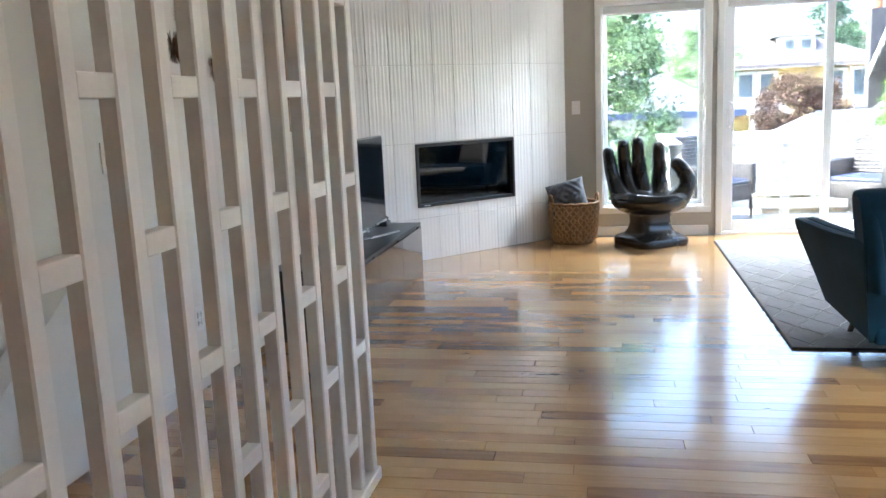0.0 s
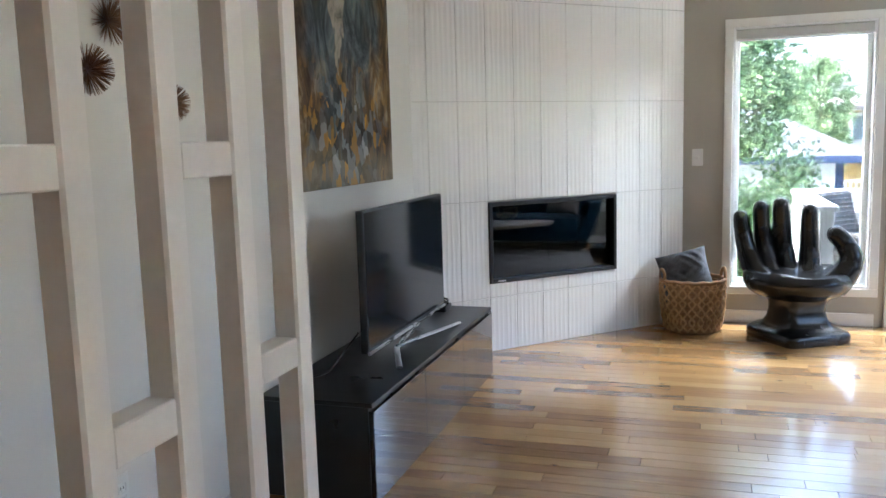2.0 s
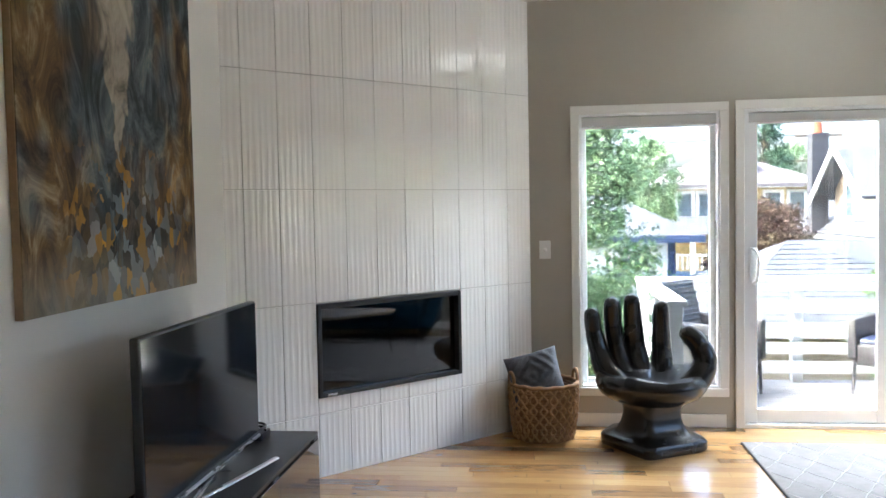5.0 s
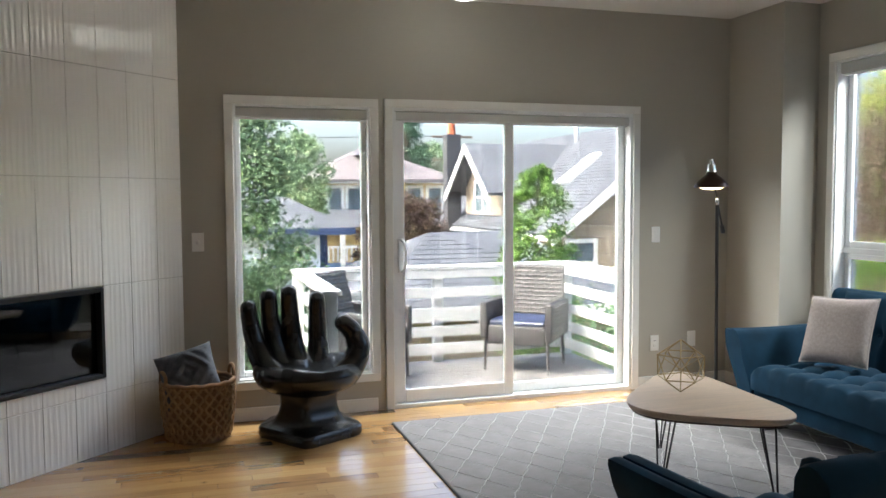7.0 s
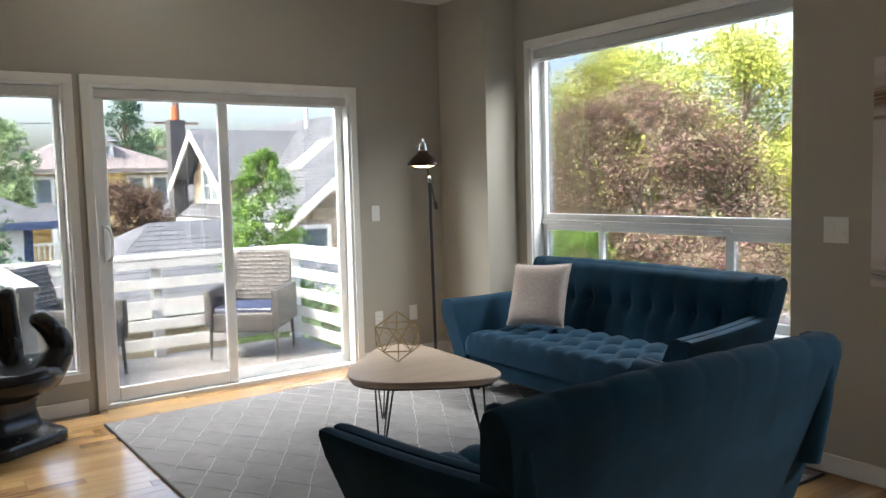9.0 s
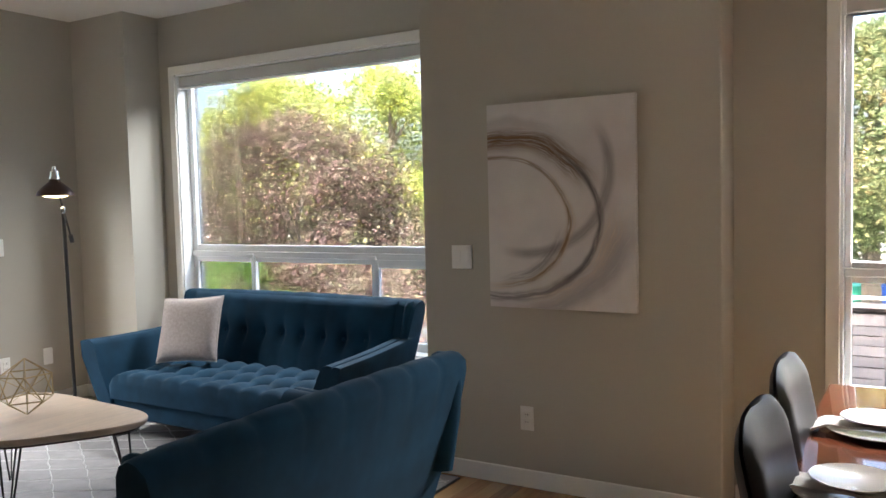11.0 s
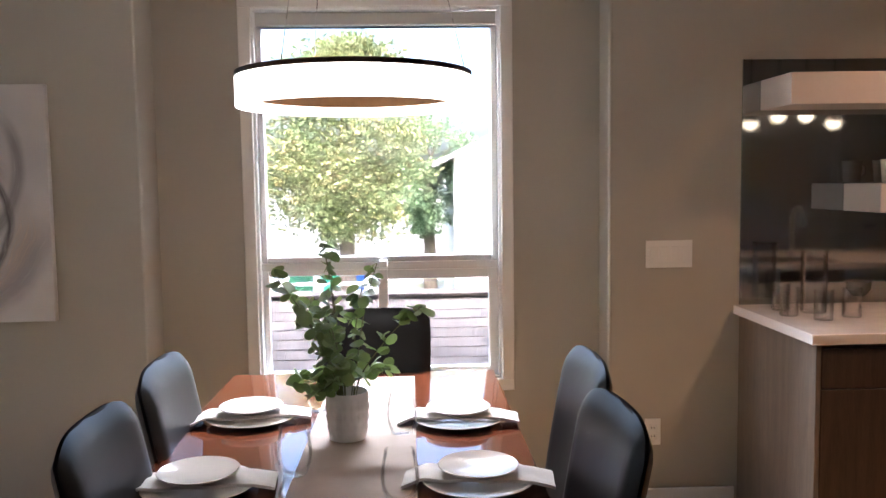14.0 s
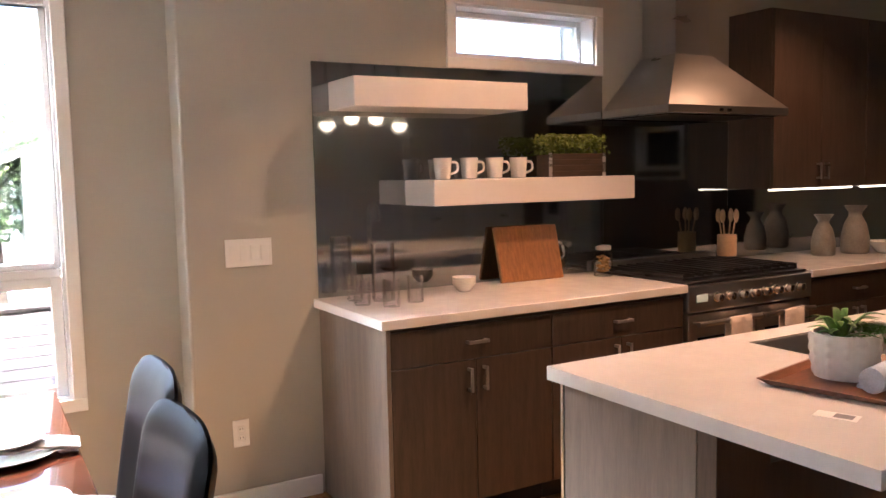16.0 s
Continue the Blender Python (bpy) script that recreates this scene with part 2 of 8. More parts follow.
structure("wall_dining", wall_with_holes(B(), "y", XD, 0.2, 1.63, 3.636, 0, CEIL_Z, [(2.085, 3.2, 0.545, 2.245)]), WALL, "painted back wall of the dining recess", "wall")
structure("wall_header", box(B(), XR, XD - 0.002, 1.63, 3.636, 2.30, CEIL_Z, 0.0), WALL, "painted header over the dining recess", "wall")
bm = wall_with_holes(B(), "y", XR, 0.3, -4.5, 1.63, 0, CEIL_Z, [(-0.56, 0.32, 2.02, 2.28)])
structure("wall_kitchen", bm, WALL, "warm grey painted kitchen wall with a slot window", "wall")
structure("bullnose_trim", tube(B(), [(XR + 0.012, 1.634, 0), (XR + 0.012, 1.634, 2.30)], 0.012, 12), WALL, "rounded plaster corner", "trim", smooth=40)
structure("wall_back", box(B(), -4.2, 4.0, -4.65, -4.5, -0.1, CEIL_Z), WALL, "plain painted wall", "wall")
structure("ceiling", box(B(), -2.2, 4.4, -4.7, 8.6, CEIL_Z, CEIL_Z + 0.2), CEIL, "off-white painted ceiling", "ceiling")
structure("subfloor", box(B(), -2.0, 4.2, -4.6, YD + 0.02, -0.25, -0.006), GAP, "dark joints under the oak boards", "floor")

# diagonal fireplace wall: plane y = x + 8.71
DIAG = Matrix.Translation((-1.86, 6.85, 0)) @ Matrix.Rotation(radians(45), 4, "Z")  # local x along the wall, local y into it
TW, TH = 0.2030, 0.616
FB0, FB1, FZ0, FZ1 = 0.56, 1.567, 0.440, 0.958  # firebox, along the wall and up
bm = B()
box(bm, -0.1, 2.3, 0.5, 0.6, 0, CEIL_Z)
box(bm, -0.1, FB0, 0.012, 0.5, 0, CEIL_Z)
box(bm, FB1, 2.3, 0.012, 0.5, 0, CEIL_Z)
box(bm, FB0, FB1, 0.012, 0.5, FZ1, CEIL_Z)
box(bm, FB0, FB1, 0.012, 0.5, 0, FZ0)
ob = structure("wall_fireplace", bm, TILE_GROUT, "diagonal chimney wall clad in white rippled tiles", "wall")
ob.matrix_basis = DIAG
FIRE_WALL = ob


def ripple_tile():
    m, nt, bsdf = nodes_of("white_rippled_tile")
    bsdf.inputs["Base Color"].default_value = (0.88, 0.875, 0.86, 1)
    bsdf.inputs["Roughness"].default_value = 0.07
    bsdf.inputs["Coat Weight"].default_value = 0.4
    bsdf.inputs["Coat Roughness"].default_value = 0.05
    info = nt.nodes.new("ShaderNodeObjectInfo")
    vec = coords(nt, (1, 1, 0.13))
    off = nt.nodes.new("ShaderNodeVectorMath")
    off.operation = "ADD"
    comb = nt.nodes.new("ShaderNodeCombineXYZ")
    nt.links.new(math_node(nt, "MULTIPLY", math_node(nt, "FLOOR", math_node(nt, "MULTIPLY", info.outputs["Random"], 4.0)), 3.7), comb.inputs[2])
    nt.links.new(vec, off.inputs[0])
    nt.links.new(comb.outputs[0], off.inputs[1])
    n = noise_node(nt, off.outputs[0], 16.0, 1.0, 0.4, 0.6)
    w = nt.nodes.new("ShaderNodeTexWave")
    w.bands_direction = "X"
    w.inputs["Scale"].default_value = 9.0
    w.inputs["Distortion"].default_value = 2.2
    w.inputs["Detail"].default_value = 1.0
    w.inputs["Detail Scale"].default_value = 3.0
    nt.links.new(off.outputs[0], w.inputs["Vector"])
    h = math_node(nt, "ADD", math_node(nt, "MULTIPLY", w.outputs["Fac"], 0.75), math_node(nt, "MULTIPLY", n.outputs["Fac"], 0.6))
    bump(nt, bsdf, h, 0.45, 0.0042)
    return m


TILE = ripple_tile()

# ---- living-room things: sofas ----
def velvet(name, base):
    m, nt, bsdf = nodes_of(name)
    vec = coords(nt)
    weave = noise_node(nt, vec, 420, 2.0)
    big = noise_node(nt, vec, 5.0, 3.0)
    lo, hi = [tuple(c * k for c in base) for k in (0.75, 1.3)]
    nt.links.new(ramp(nt, big.outputs["Fac"], [(0.3, lo), (0.7, hi)]), bsdf.inputs["Base Color"])
    bsdf.inputs["Roughness"].default_value = 0.85
    bsdf.inputs["Specular IOR Level"].default_value = 0.2
    bsdf.inputs["Sheen Weight"].default_value = 0.04
    bsdf.inputs["Sheen Roughness"].default_value = 0.4
    bump(nt, bsdf, weave.outputs["Fac"], 0.25, 0.001)
    return m


SOFA_BLUE = velvet("blue_upholstery", (0.005, 0.031, 0.060))
DARK_WOOD = surface("dark_stained_wood", (0.045, 0.022, 0.013), 0.35, var=0.2, scale=6, grain=50, stretch=(6, 6, 1))


def puffed(nx, ny, cells_x, cells_y, depth, corner):
    """Heights of a tufted cushion on an nx by ny grid: buttons at the crossings, seams between."""
    def h(u, v):
        a, b = u * cells_x, v * cells_y
        da, db = abs(a - round(a)), abs(b - round(b))
        seam = min(1.0, 2.6 * min(da, 1.0)) ** 0.6 if 0 < round(a) < cells_x else 1.0
        seam2 = min(1.0, 2.6 * db) ** 0.6 if 0 < round(b) < cells_y else 1.0
        pit = math.exp(-((da * 5.0) ** 2 + (db * 4.0) ** 2)) if 0 < round(a) < cells_x and 0 < round(b) < cells_y else 0.0
        edge = min(1.0, min(u, 1 - u) * corner, min(v, 1 - v) * corner) ** 0.5
        return depth * (0.55 + 0.25 * seam + 0.2 * seam2 - 0.75 * pit) * edge
    return [[h(i / nx, j / ny) for i in range(nx + 1)] for j in range(ny + 1)]


def cushion_sheet(bm, place, nx, ny, heights):
    """Closed cushion: place(u, v, h) gives the outer face, h = 0 its back."""
    top = [[bm.verts.new(place(i / nx, j / ny, heights[j][i])) for i in range(nx + 1)] for j in range(ny + 1)]
    for j in range(ny):
        for i in range(nx):
            bm.faces.new((top[j][i], top[j][i + 1], top[j + 1][i + 1], top[j + 1][i]))
    rim = [top[0][i] for i in range(nx + 1)] + [top[j][nx] for j in range(1, ny + 1)] + [top[ny][i] for i in range(nx - 1, -1, -1)] + [top[j][0] for j in range(ny - 1, 0, -1)]
    uv = [(i / nx, 0) for i in range(nx + 1)] + [(1, j / ny) for j in range(1, ny + 1)] + [(i / nx, 1) for i in range(nx - 1, -1, -1)] + [(0, j / ny) for j in range(ny - 1, 0, -1)]
    back = [bm.verts.new(place(u, v, -0.03)) for u, v in uv]
    n = len(rim)
    for i in range(n):
        bm.faces.new((rim[i], rim[(i + 1) % n], back[(i + 1) % n], back[i]))
    bm.faces.new(list(reversed(back)))
    return bm


def sofa(x, y, rz, width, cells, label):
    """Local: back along y = 0, seat towards +y, x from -width/2 to width/2 at the floor."""
    s = thing("sofa", x, y, 0, rz, label, "sofa", "blue sofas")
    w = width / 2
    flare = lambda z: 0.16 * max(0.0, z - 0.15)
    # base rail
    bm = B()
    box(bm, -w + 0.02, w - 0.02, 0.08, 0.83, 0.14, 0.27, 0.02, 3)
    part("base", bm, SOFA_BLUE, s, smooth=40)
    # seat, tufted
    nx, ny = cells * 8, 24
    hs = puffed(nx, ny, cells, 3, 0.085, 14)
    bm = cushion_sheet(B(), lambda u, v, h: (-w + 0.10 + u * (2 * w - 0.20), 0.22 + v * 0.64 + (0.02 if h > 0.03 else 0), 0.345 + h if h > -0.01 else 0.26), nx, ny, hs)
    part("seat", bm, SOFA_BLUE, s, "tufted blue seat cushion", smooth=60)
    # outer back shell, leaning, with ribbed rolled top
    bm = B()
    loops = []
    m = cells * 10
    for i in range(m + 1):
        u = i / m
        groove = 0.007 * (1 - abs(math.sin(math.pi * u * cells)) ** 0.35)
        lift = 0.012 * (1 - (2 * u - 1) ** 2)
        loop = []
        for yy, zz in ((0.10, 0.15), (0.03, 0.40), (-0.03, 0.64), (-0.055, 0.775), (-0.05, 0.815), (-0.02, 0.84), (0.02, 0.845), (0.055, 0.83), (0.075, 0.80), (0.115, 0.60), (0.17, 0.40), (0.2, 0.30)):
            k = groove if zz > 0.74 else 0.0
            ww = w + flare(zz)
            loop.append((-ww + u * 2 * ww, yy + (k if yy < 0.02 else -k), zz - k + (lift if zz > 0.7 else 0)))
        loops.append(loop)
    rings(bm, loops)
    part("backrest", bm, SOFA_BLUE, s, "channelled blue back with a rolled top", smooth=50)
    # inner back, tufted
    nx, ny = cells * 8, 20
    hs = puffed(nx, ny, cells, 2, 0.05, 26)

    def inner(u, v, h):
        z = 0.36 + v * 0.475
        ww = w - 0.09 + 0.7 * flare(z)
        return (-ww + u * 2 * ww, 0.178 - 0.118 * v + h * (1 - 0.55 * v ** 6), z)
    part("back_cushion", cushion_sheet(B(), inner, nx, ny, hs), SOFA_BLUE, s, "button-tufted blue inner back", smooth=60)
    # wings closing the ends of the back above the arms
    for side in (-1, 1):
        loops = []
        for yy, zz, r in ((0.02, 0.40, 0.05), (0.0, 0.60, 0.05), (-0.005, 0.72, 0.047), (0.0, 0.80, 0.04), (0.008, 0.83, 0.028), (0.012, 0.842, 0.01)):
            cx = side * (w - 0.045 + flare(zz))
            loops.append([(cx + r * 0.8 * math.cos(a), yy + 0.03 + r * 1.7 * math.sin(a), zz) for a in [2 * math.pi * i / 16 for i in range(16)]])
        part("wing", rings(B(), loops), SOFA_BLUE, s, smooth=60)
    # buttons
    for i in range(1, cells):
        v = 0.5
        z = 0.36 + v * 0.475
        ww = w - 0.09 + 0.7 * flare(z)
        px = -ww + i / cells * 2 * ww
        part("button", lathe(B(), [(0.002, -0.006), (0.011, -0.003), (0.012, 0.002), (0.006, 0.007), (0.001, 0.008)], 10, px, 0.0, 0.0), SOFA_BLUE, s, smooth=50).matrix_basis = Matrix.Translation((0, 0.144, z)) @ Matrix.Rotation(radians(-90), 4, "X")
    # arms, flaring out, sloping down to the front, with a ribbed inner edge
    for side in (-1, 1):
        bm = B()
        loops = []
        for i in range(17):
            v = i / 16
            yy = -0.01 + 0.86 * v
            top = 0.635 - 0.03 * v - 0.012 * math.sin(math.pi * v)
            front = 0.05 * max(0.0, (v - 0.75) / 0.25) ** 2
            loop = []
            for off, zz in ((0.0, 0.16), (0.0, 0.30), (-0.004, 0.5), (-0.002, top - 0.022), (0.008, top - 0.005), (0.03, top), (0.052, top - 0.002), (0.058, top - 0.012), (0.064, top - 0.001), (0.09, top + 0.004), (0.118, top - 0.004), (0.132, top - 0.03), (0.135, 0.45), (0.135, 0.28), (0.12, 0.16)):
                xx = side * (w + (0.16 + 0.22 * v) * max(0.0, zz - 0.15) - off)
                loop.append((xx, yy + (1 - v) * (0.115 - 0.27 * (zz - 0.15)) + v * 0.07 * max(0, zz - 0.2) - front * (0.4 if zz > 0.5 else 0), zz))
            loops.append(loop)
        rings(bm, loops)
        part("armrest", bm, SOFA_BLUE, s, smooth=45)
    for px in (-1, 1):
        for yy in (0.16, 0.74):
            bm = B()
            cyl(bm, (px * (w - 0.14), yy, 0.15), (px * (w - 0.10), yy + (0.03 if yy > 0.5 else -0.05), 0.0), 0.024, 0.013, 12)
            part("leg", bm, DARK_WOOD, s, "dark tapered wooden leg", smooth=40)
    return s


sofa(1.84, 4.46, 0, 1.30, 8, "blue tufted loveseat on dark tapered legs")
sofa(3.90, 6.43, 90, 1.74, 10, "blue tufted sofa in front of the wide window")

# ---- rug ----
def rug_weave():
    m, nt, bsdf = nodes_of("grey_trellis_rug")
    vec = coords(nt)
    n = noise_node(nt, vec, 9.0, 3.0)
    fine = noise_node(nt, vec, 260, 2.0)
    streak = noise_node(nt, coords(nt, (3, 60, 1)), 4.0, 3.0)
    t = math_node(nt, "ADD", math_node(nt, "MULTIPLY", n.outputs["Fac"], 0.5), math_node(nt, "MULTIPLY", streak.outputs["Fac"], 0.5))
    nt.links.new(ramp(nt, t, [(0.3, (0.17, 0.157, 0.155)), (0.7, (0.26, 0.243, 0.24))]), bsdf.inputs["Base Color"])
    bsdf.inputs["Roughness"].default_value = 0.95
    bump(nt, bsdf, fine.outputs["Fac"], 0.5, 0.004)
    return m


RUG = rug_weave()
RUG_LINE = surface("silver_rug_cord", (0.40, 0.385, 0.365), 0.6, var=0.12, scale=20, grain=300, grain_bump=0.3)
RUG_EDGE = surface("charcoal_rug_binding", (0.03, 0.03, 0.032), 0.9, var=0.1)
rx0, rx1, ry0, ry1 = 0.955, 3.40, 4.935, 8.03
rug = thing("rug", (rx0 + rx1) / 2, (ry0 + ry1) / 2, 0, 0, "grey rug with a raised silver trellis on the oak floor", "rug")
rw, rl = (rx1 - rx0) / 2, (ry1 - ry0) / 2
part("pile_sheet", box(B(), -rw, rw, -rl, rl, 0.0, 0.012, 0.004), RUG, rug)
for a, b, c, d in ((-rw - 0.008, -rw, -rl, rl), (rw, rw + 0.008, -rl, rl), (-rw - 0.008, rw + 0.008, -rl - 0.008, -rl), (-rw - 0.008, rw + 0.008, rl, rl + 0.008)):
    part("binding", box(B(), a, b, c, d, 0.0, 0.011, 0.003), RUG_EDGE, rug, "charcoal edge binding")
rnd = random.Random(4)
bm = B()
STEP_X, STEP_Y = 0.205, 0.335


def rug_line(p, q):
    d = Vector((q[0] - p[0], q[1] - p[1], 0))
    n = Vector((-d.y, d.x, 0)).normalized()
    k = max(2, int(d.length / 0.05))
    row = []
    for i in range(k + 1):
        c = Vector((p[0], p[1], 0)) + d * (i / k) + n * rnd.uniform(-0.006, 0.006)
        hw = 0.004 + rnd.uniform(-0.0015, 0.0015)
        row.append([c + n * hw + Vector((0, 0, 0.0115)), c + Vector((0, 0, 0.0155)), c - n * hw + Vector((0, 0, 0.0115))])
    rings(bm, row, closed=False, caps=False)


for sgn in (-1, 1):
    for k in range(-30, 31):
        # x = sgn * (STEP_X / STEP_Y) * y + k * 2 * STEP_X, cut to the rug
        sl = sgn * STEP_X / STEP_Y
        pts = []
        for yy in (-rl + 0.01, rl - 0.01):
            pts.append((sl * yy + k * STEP_X, yy))
        (xa, ya), (xb, yb) = pts
        lo, hi = -rw + 0.01, rw - 0.01
        if max(xa, xb) < lo or min(xa, xb) > hi:
            continue
        def clip(px, py, qx, qy):
            if px < lo:
                py += (qy - py) * (lo - px) / (qx - px); px = lo
            if px > hi:
                py += (qy - py) * (hi - px) / (qx - px); px = hi
            return px, py
        p, q = clip(xa, ya, xb, yb), clip(xb, yb, xa, ya)
        if (Vector(p) - Vector(q)).length > 0.08:
            rug_line(p, q)
tagged(part("trellis", bm, RUG_LINE, rug, "raised silver diamond lines", smooth=60), kind="stuff")

# ---- coffee table ----
PALE_WOOD = surface("pale_whitewashed_wood", (0.50, 0.385, 0.285), 0.45, var=0.1, scale=3, grain=30, grain_bump=0.06, stretch=(1, 10, 1))
table = thing("coffee_table", 2.10, 6.45, 0.0125, 0, "pale wooden triangular coffee table on black hairpin legs", "table")


def rounded_polygon(corners, radius, per=8):
    pts = []
    n = len(corners)
    for i in range(n):
        p, a, b = Vector(corners[i]), Vector(corners[i - 1]), Vector(corners[(i + 1) % n])
        r = radius[i] if isinstance(radius, (list, tuple)) else radius
        p0, p1 = p + (a - p).normalized() * r, p + (b - p).normalized() * r
        for k in range(per + 1):
            t = k / per
            pts.append(p0 * (1 - t) ** 2 + p * 2 * t * (1 - t) + p1 * t * t)
    return pts


tri = rounded_polygon([(-0.51, -0.08), (0.31, -0.62), (0.41, 0.80)], [0.42, 0.40, 0.55], 12)
loops = []
for inset, z in ((0.03, 0.405), (0.012, 0.412), (0.0, 0.428), (0.0, 0.436), (0.004, 0.4395)):
    loops.append([(p.x * (1 - inset / 0.5), p.y * (1 - inset / 0.6), z) for p in tri])
part("tabletop", rings(B(), loops), PALE_WOOD, table, smooth=40)
part("underside", rings(B(), [[(p.x * 0.93, p.y * 0.93, 0.395) for p in tri], [(p.x * 0.945, p.y * 0.945, 0.405) for p in tri]]), DARK_WOOD, table)
for lx, ly in ((-0.20, -0.10), (0.15, -0.40), (0.16, 0.50)):
    d = Vector((lx, ly)).normalized()
    bm = B()
    for s in (-1, 1):
        px, py = lx - d.y * 0.055 * s, ly + d.x * 0.055 * s
        tube(bm, [(px, py, 0.397), (lx + d.x * 0.05 + -d.y * 0.006 * s, ly + d.y * 0.05 + d.x * 0.006 * s, 0.006)], 0.005, 8)
    tube(bm, [(lx - d.x * 0.05, ly - d.y * 0.05, 0.397), (lx + d.x * 0.045, ly + d.y * 0.045, 0.02)], 0.004, 8)
    box(bm, lx - 0.06, lx + 0.06, ly - 0.05, ly + 0.05, 0.3915, 0.3945)
    part("hairpin_leg", bm, BLACK_METAL, table, "black steel hairpin leg", smooth=40)

# geometric wire sphere on the table
GOLD = surface("antique_gold_wire", (0.42, 0.33, 0.18), 0.35, 0.8, var=0.12, scale=30, grain=200)
orb = thing("wire_orb", 2.12, 6.565, 0.4525, 20, "gold wire geodesic ornament on the coffee table", "ornament")
bm0 = B()
bmesh.ops.create_icosphere(bm0, subdivisions=1, radius=0.135)
bm0.verts.ensure_lookup_table()
lowest = min(v.co.z for v in bm0.verts)
for v in bm0.verts:
    v.co.z += -lowest + 0.004
edges = [(e.verts[0].co.copy(), e.verts[1].co.copy()) for e in bm0.edges]
verts = [v.co.copy() for v in bm0.verts]
bm0.free()
bm = B()
for a, b in edges:
    cyl(bm, a, b, 0.0034, n=6)
part("wire_frame", bm, GOLD, orb, smooth=40)
bm = B()
for v in verts:
    cyl(bm, v, (0, 0, 0.12), 0.0016, n=5)
part("spokes", bm, GOLD, orb, smooth=40)

# ---- windows, sliding door, trim ----
def trim_frame(name, axis, at, out, a0, a1, z0, z1, width, label, bottom=True, thick=0.018):
    """Flat casing round an opening, on the room side of a wall; out is the sign towards the room."""
    root = tagged(new(name), label, "trim", kind="structure")
    lo, hi = (at, at + out * thick) if out > 0 else (at + out * thick, at)
    pieces = [("head_casing", a0 - width, a1 + width, z1, z1 + width), ("side_casing", a0 - width, a0, z0, z1), ("side_casing", a1, a1 + width, z0, z1)]
    if bottom:
        pieces.append(("sill_casing", a0 - width, a1 + width, z0 - width, z0))
    for nm, u0, u1, b0, b1 in pieces:
        bm = B()
        if axis == "x":
            box(bm, u0, u1, lo, hi, b0, b1, 0.003, 1)
        else:
            box(bm, lo, hi, u0, u1, b0, b1, 0.003, 1)
        part(nm, bm, TRIM, root)
    return root


def jamb(bm, axis, d0, d1, a0, a1, z0, z1, t=0.012, bottom=True):
    for u0, u1, b0, b1 in ((a0, a0 + t, z0, z1), (a1 - t, a1, z0, z1), (a0 + t, a1 - t, z1 - t, z1)) + (((a0 + t, a1 - t, z0, z0 + t),) if bottom else ()):
        if axis == "x":
            box(bm, u0, u1, d0, d1, b0, b1)
        else:
            box(bm, d0, d1, u0, u1, b0, b1)
    return bm


def bar(bm, axis, d0, d1, a0, a1, z0, z1, bev=0.004):
    return box(bm, a0, a1, d0, d1, z0, z1, bev, 1) if axis == "x" else box(bm, d0, d1, a0, a1, z0, z1, bev, 1)


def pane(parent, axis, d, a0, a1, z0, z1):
    ob = part("pane", bar(B(), axis, d, d + 0.004, a0, a1, z0, z1, 0), DIMMING_GLASS, parent)
    # shadow off, so outside light enters undimmed by the tint
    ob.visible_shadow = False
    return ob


def sash(parent, axis, d0, d1, a0, a1, z0, z1, w, label=""):
    for nm, u0, u1, b0, b1 in (("stile", a0, a0 + w, z0, z1), ("stile", a1 - w, a1, z0, z1), ("rail", a0 + w, a1 - w, z0, z0 + w), ("rail", a0 + w, a1 - w, z1 - w, z1)):
        part(nm, bar(B(), axis, d0, d1, u0, u1, b0, b1), VINYL, parent, label)
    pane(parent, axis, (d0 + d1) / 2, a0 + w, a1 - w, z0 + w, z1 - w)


SHADE = surface("roller_shade_cassette", (0.55, 0.55, 0.53), 0.6, var=0.03, grain=200)


def cassette(axis, d0, d1, a0, a1, z0, z1, mid):
    s = thing("roller_shade", 0, 0, 0, 0, "rolled-up pale grey roller shade in its cassette", "blind", "roller shades")
    part("cassette", bar(B(), axis, d0, d1, a0, a1, z0, z1, 0.006), SHADE, s)
    part("bottom_bar", bar(B(), axis, d0 + 0.01, d1 - 0.01, a0 + 0.01, a1 - 0.01, z0 - 0.012, z0 - 0.001, 0.003), VINYL, s)
    for u in (a0 - 0.004, a1 - 0.004):
        part("end_cap", bar(B(), axis, d0 - 0.002, d1 + 0.002, u, u + 0.008, z0 - 0.004, z1 + 0.002, 0.002), VINYL, s)


# fixed window beside the sliding door
trim_frame("trim_window_1", "x", YD, -1, 0.007, 0.902, 0.262, 2.065, 0.056, "white painted casing round the fixed window")
w1 = tagged(new("window_1"), "white vinyl fixed window onto the deck", "window", kind="structure")
part("jamb", jamb(B(), "x", YD - 0.002, YD + 0.15, 0.007, 0.902, 0.262, 2.065), VINYL, w1)
sash(w1, "x", YD + 0.07, YD + 0.12, 0.02, 0.889, 0.275, 2.05, 0.036)
cassette("x", YD + 0.01, YD + 0.065, 0.022, 0.887, 1.985, 2.05, 0)

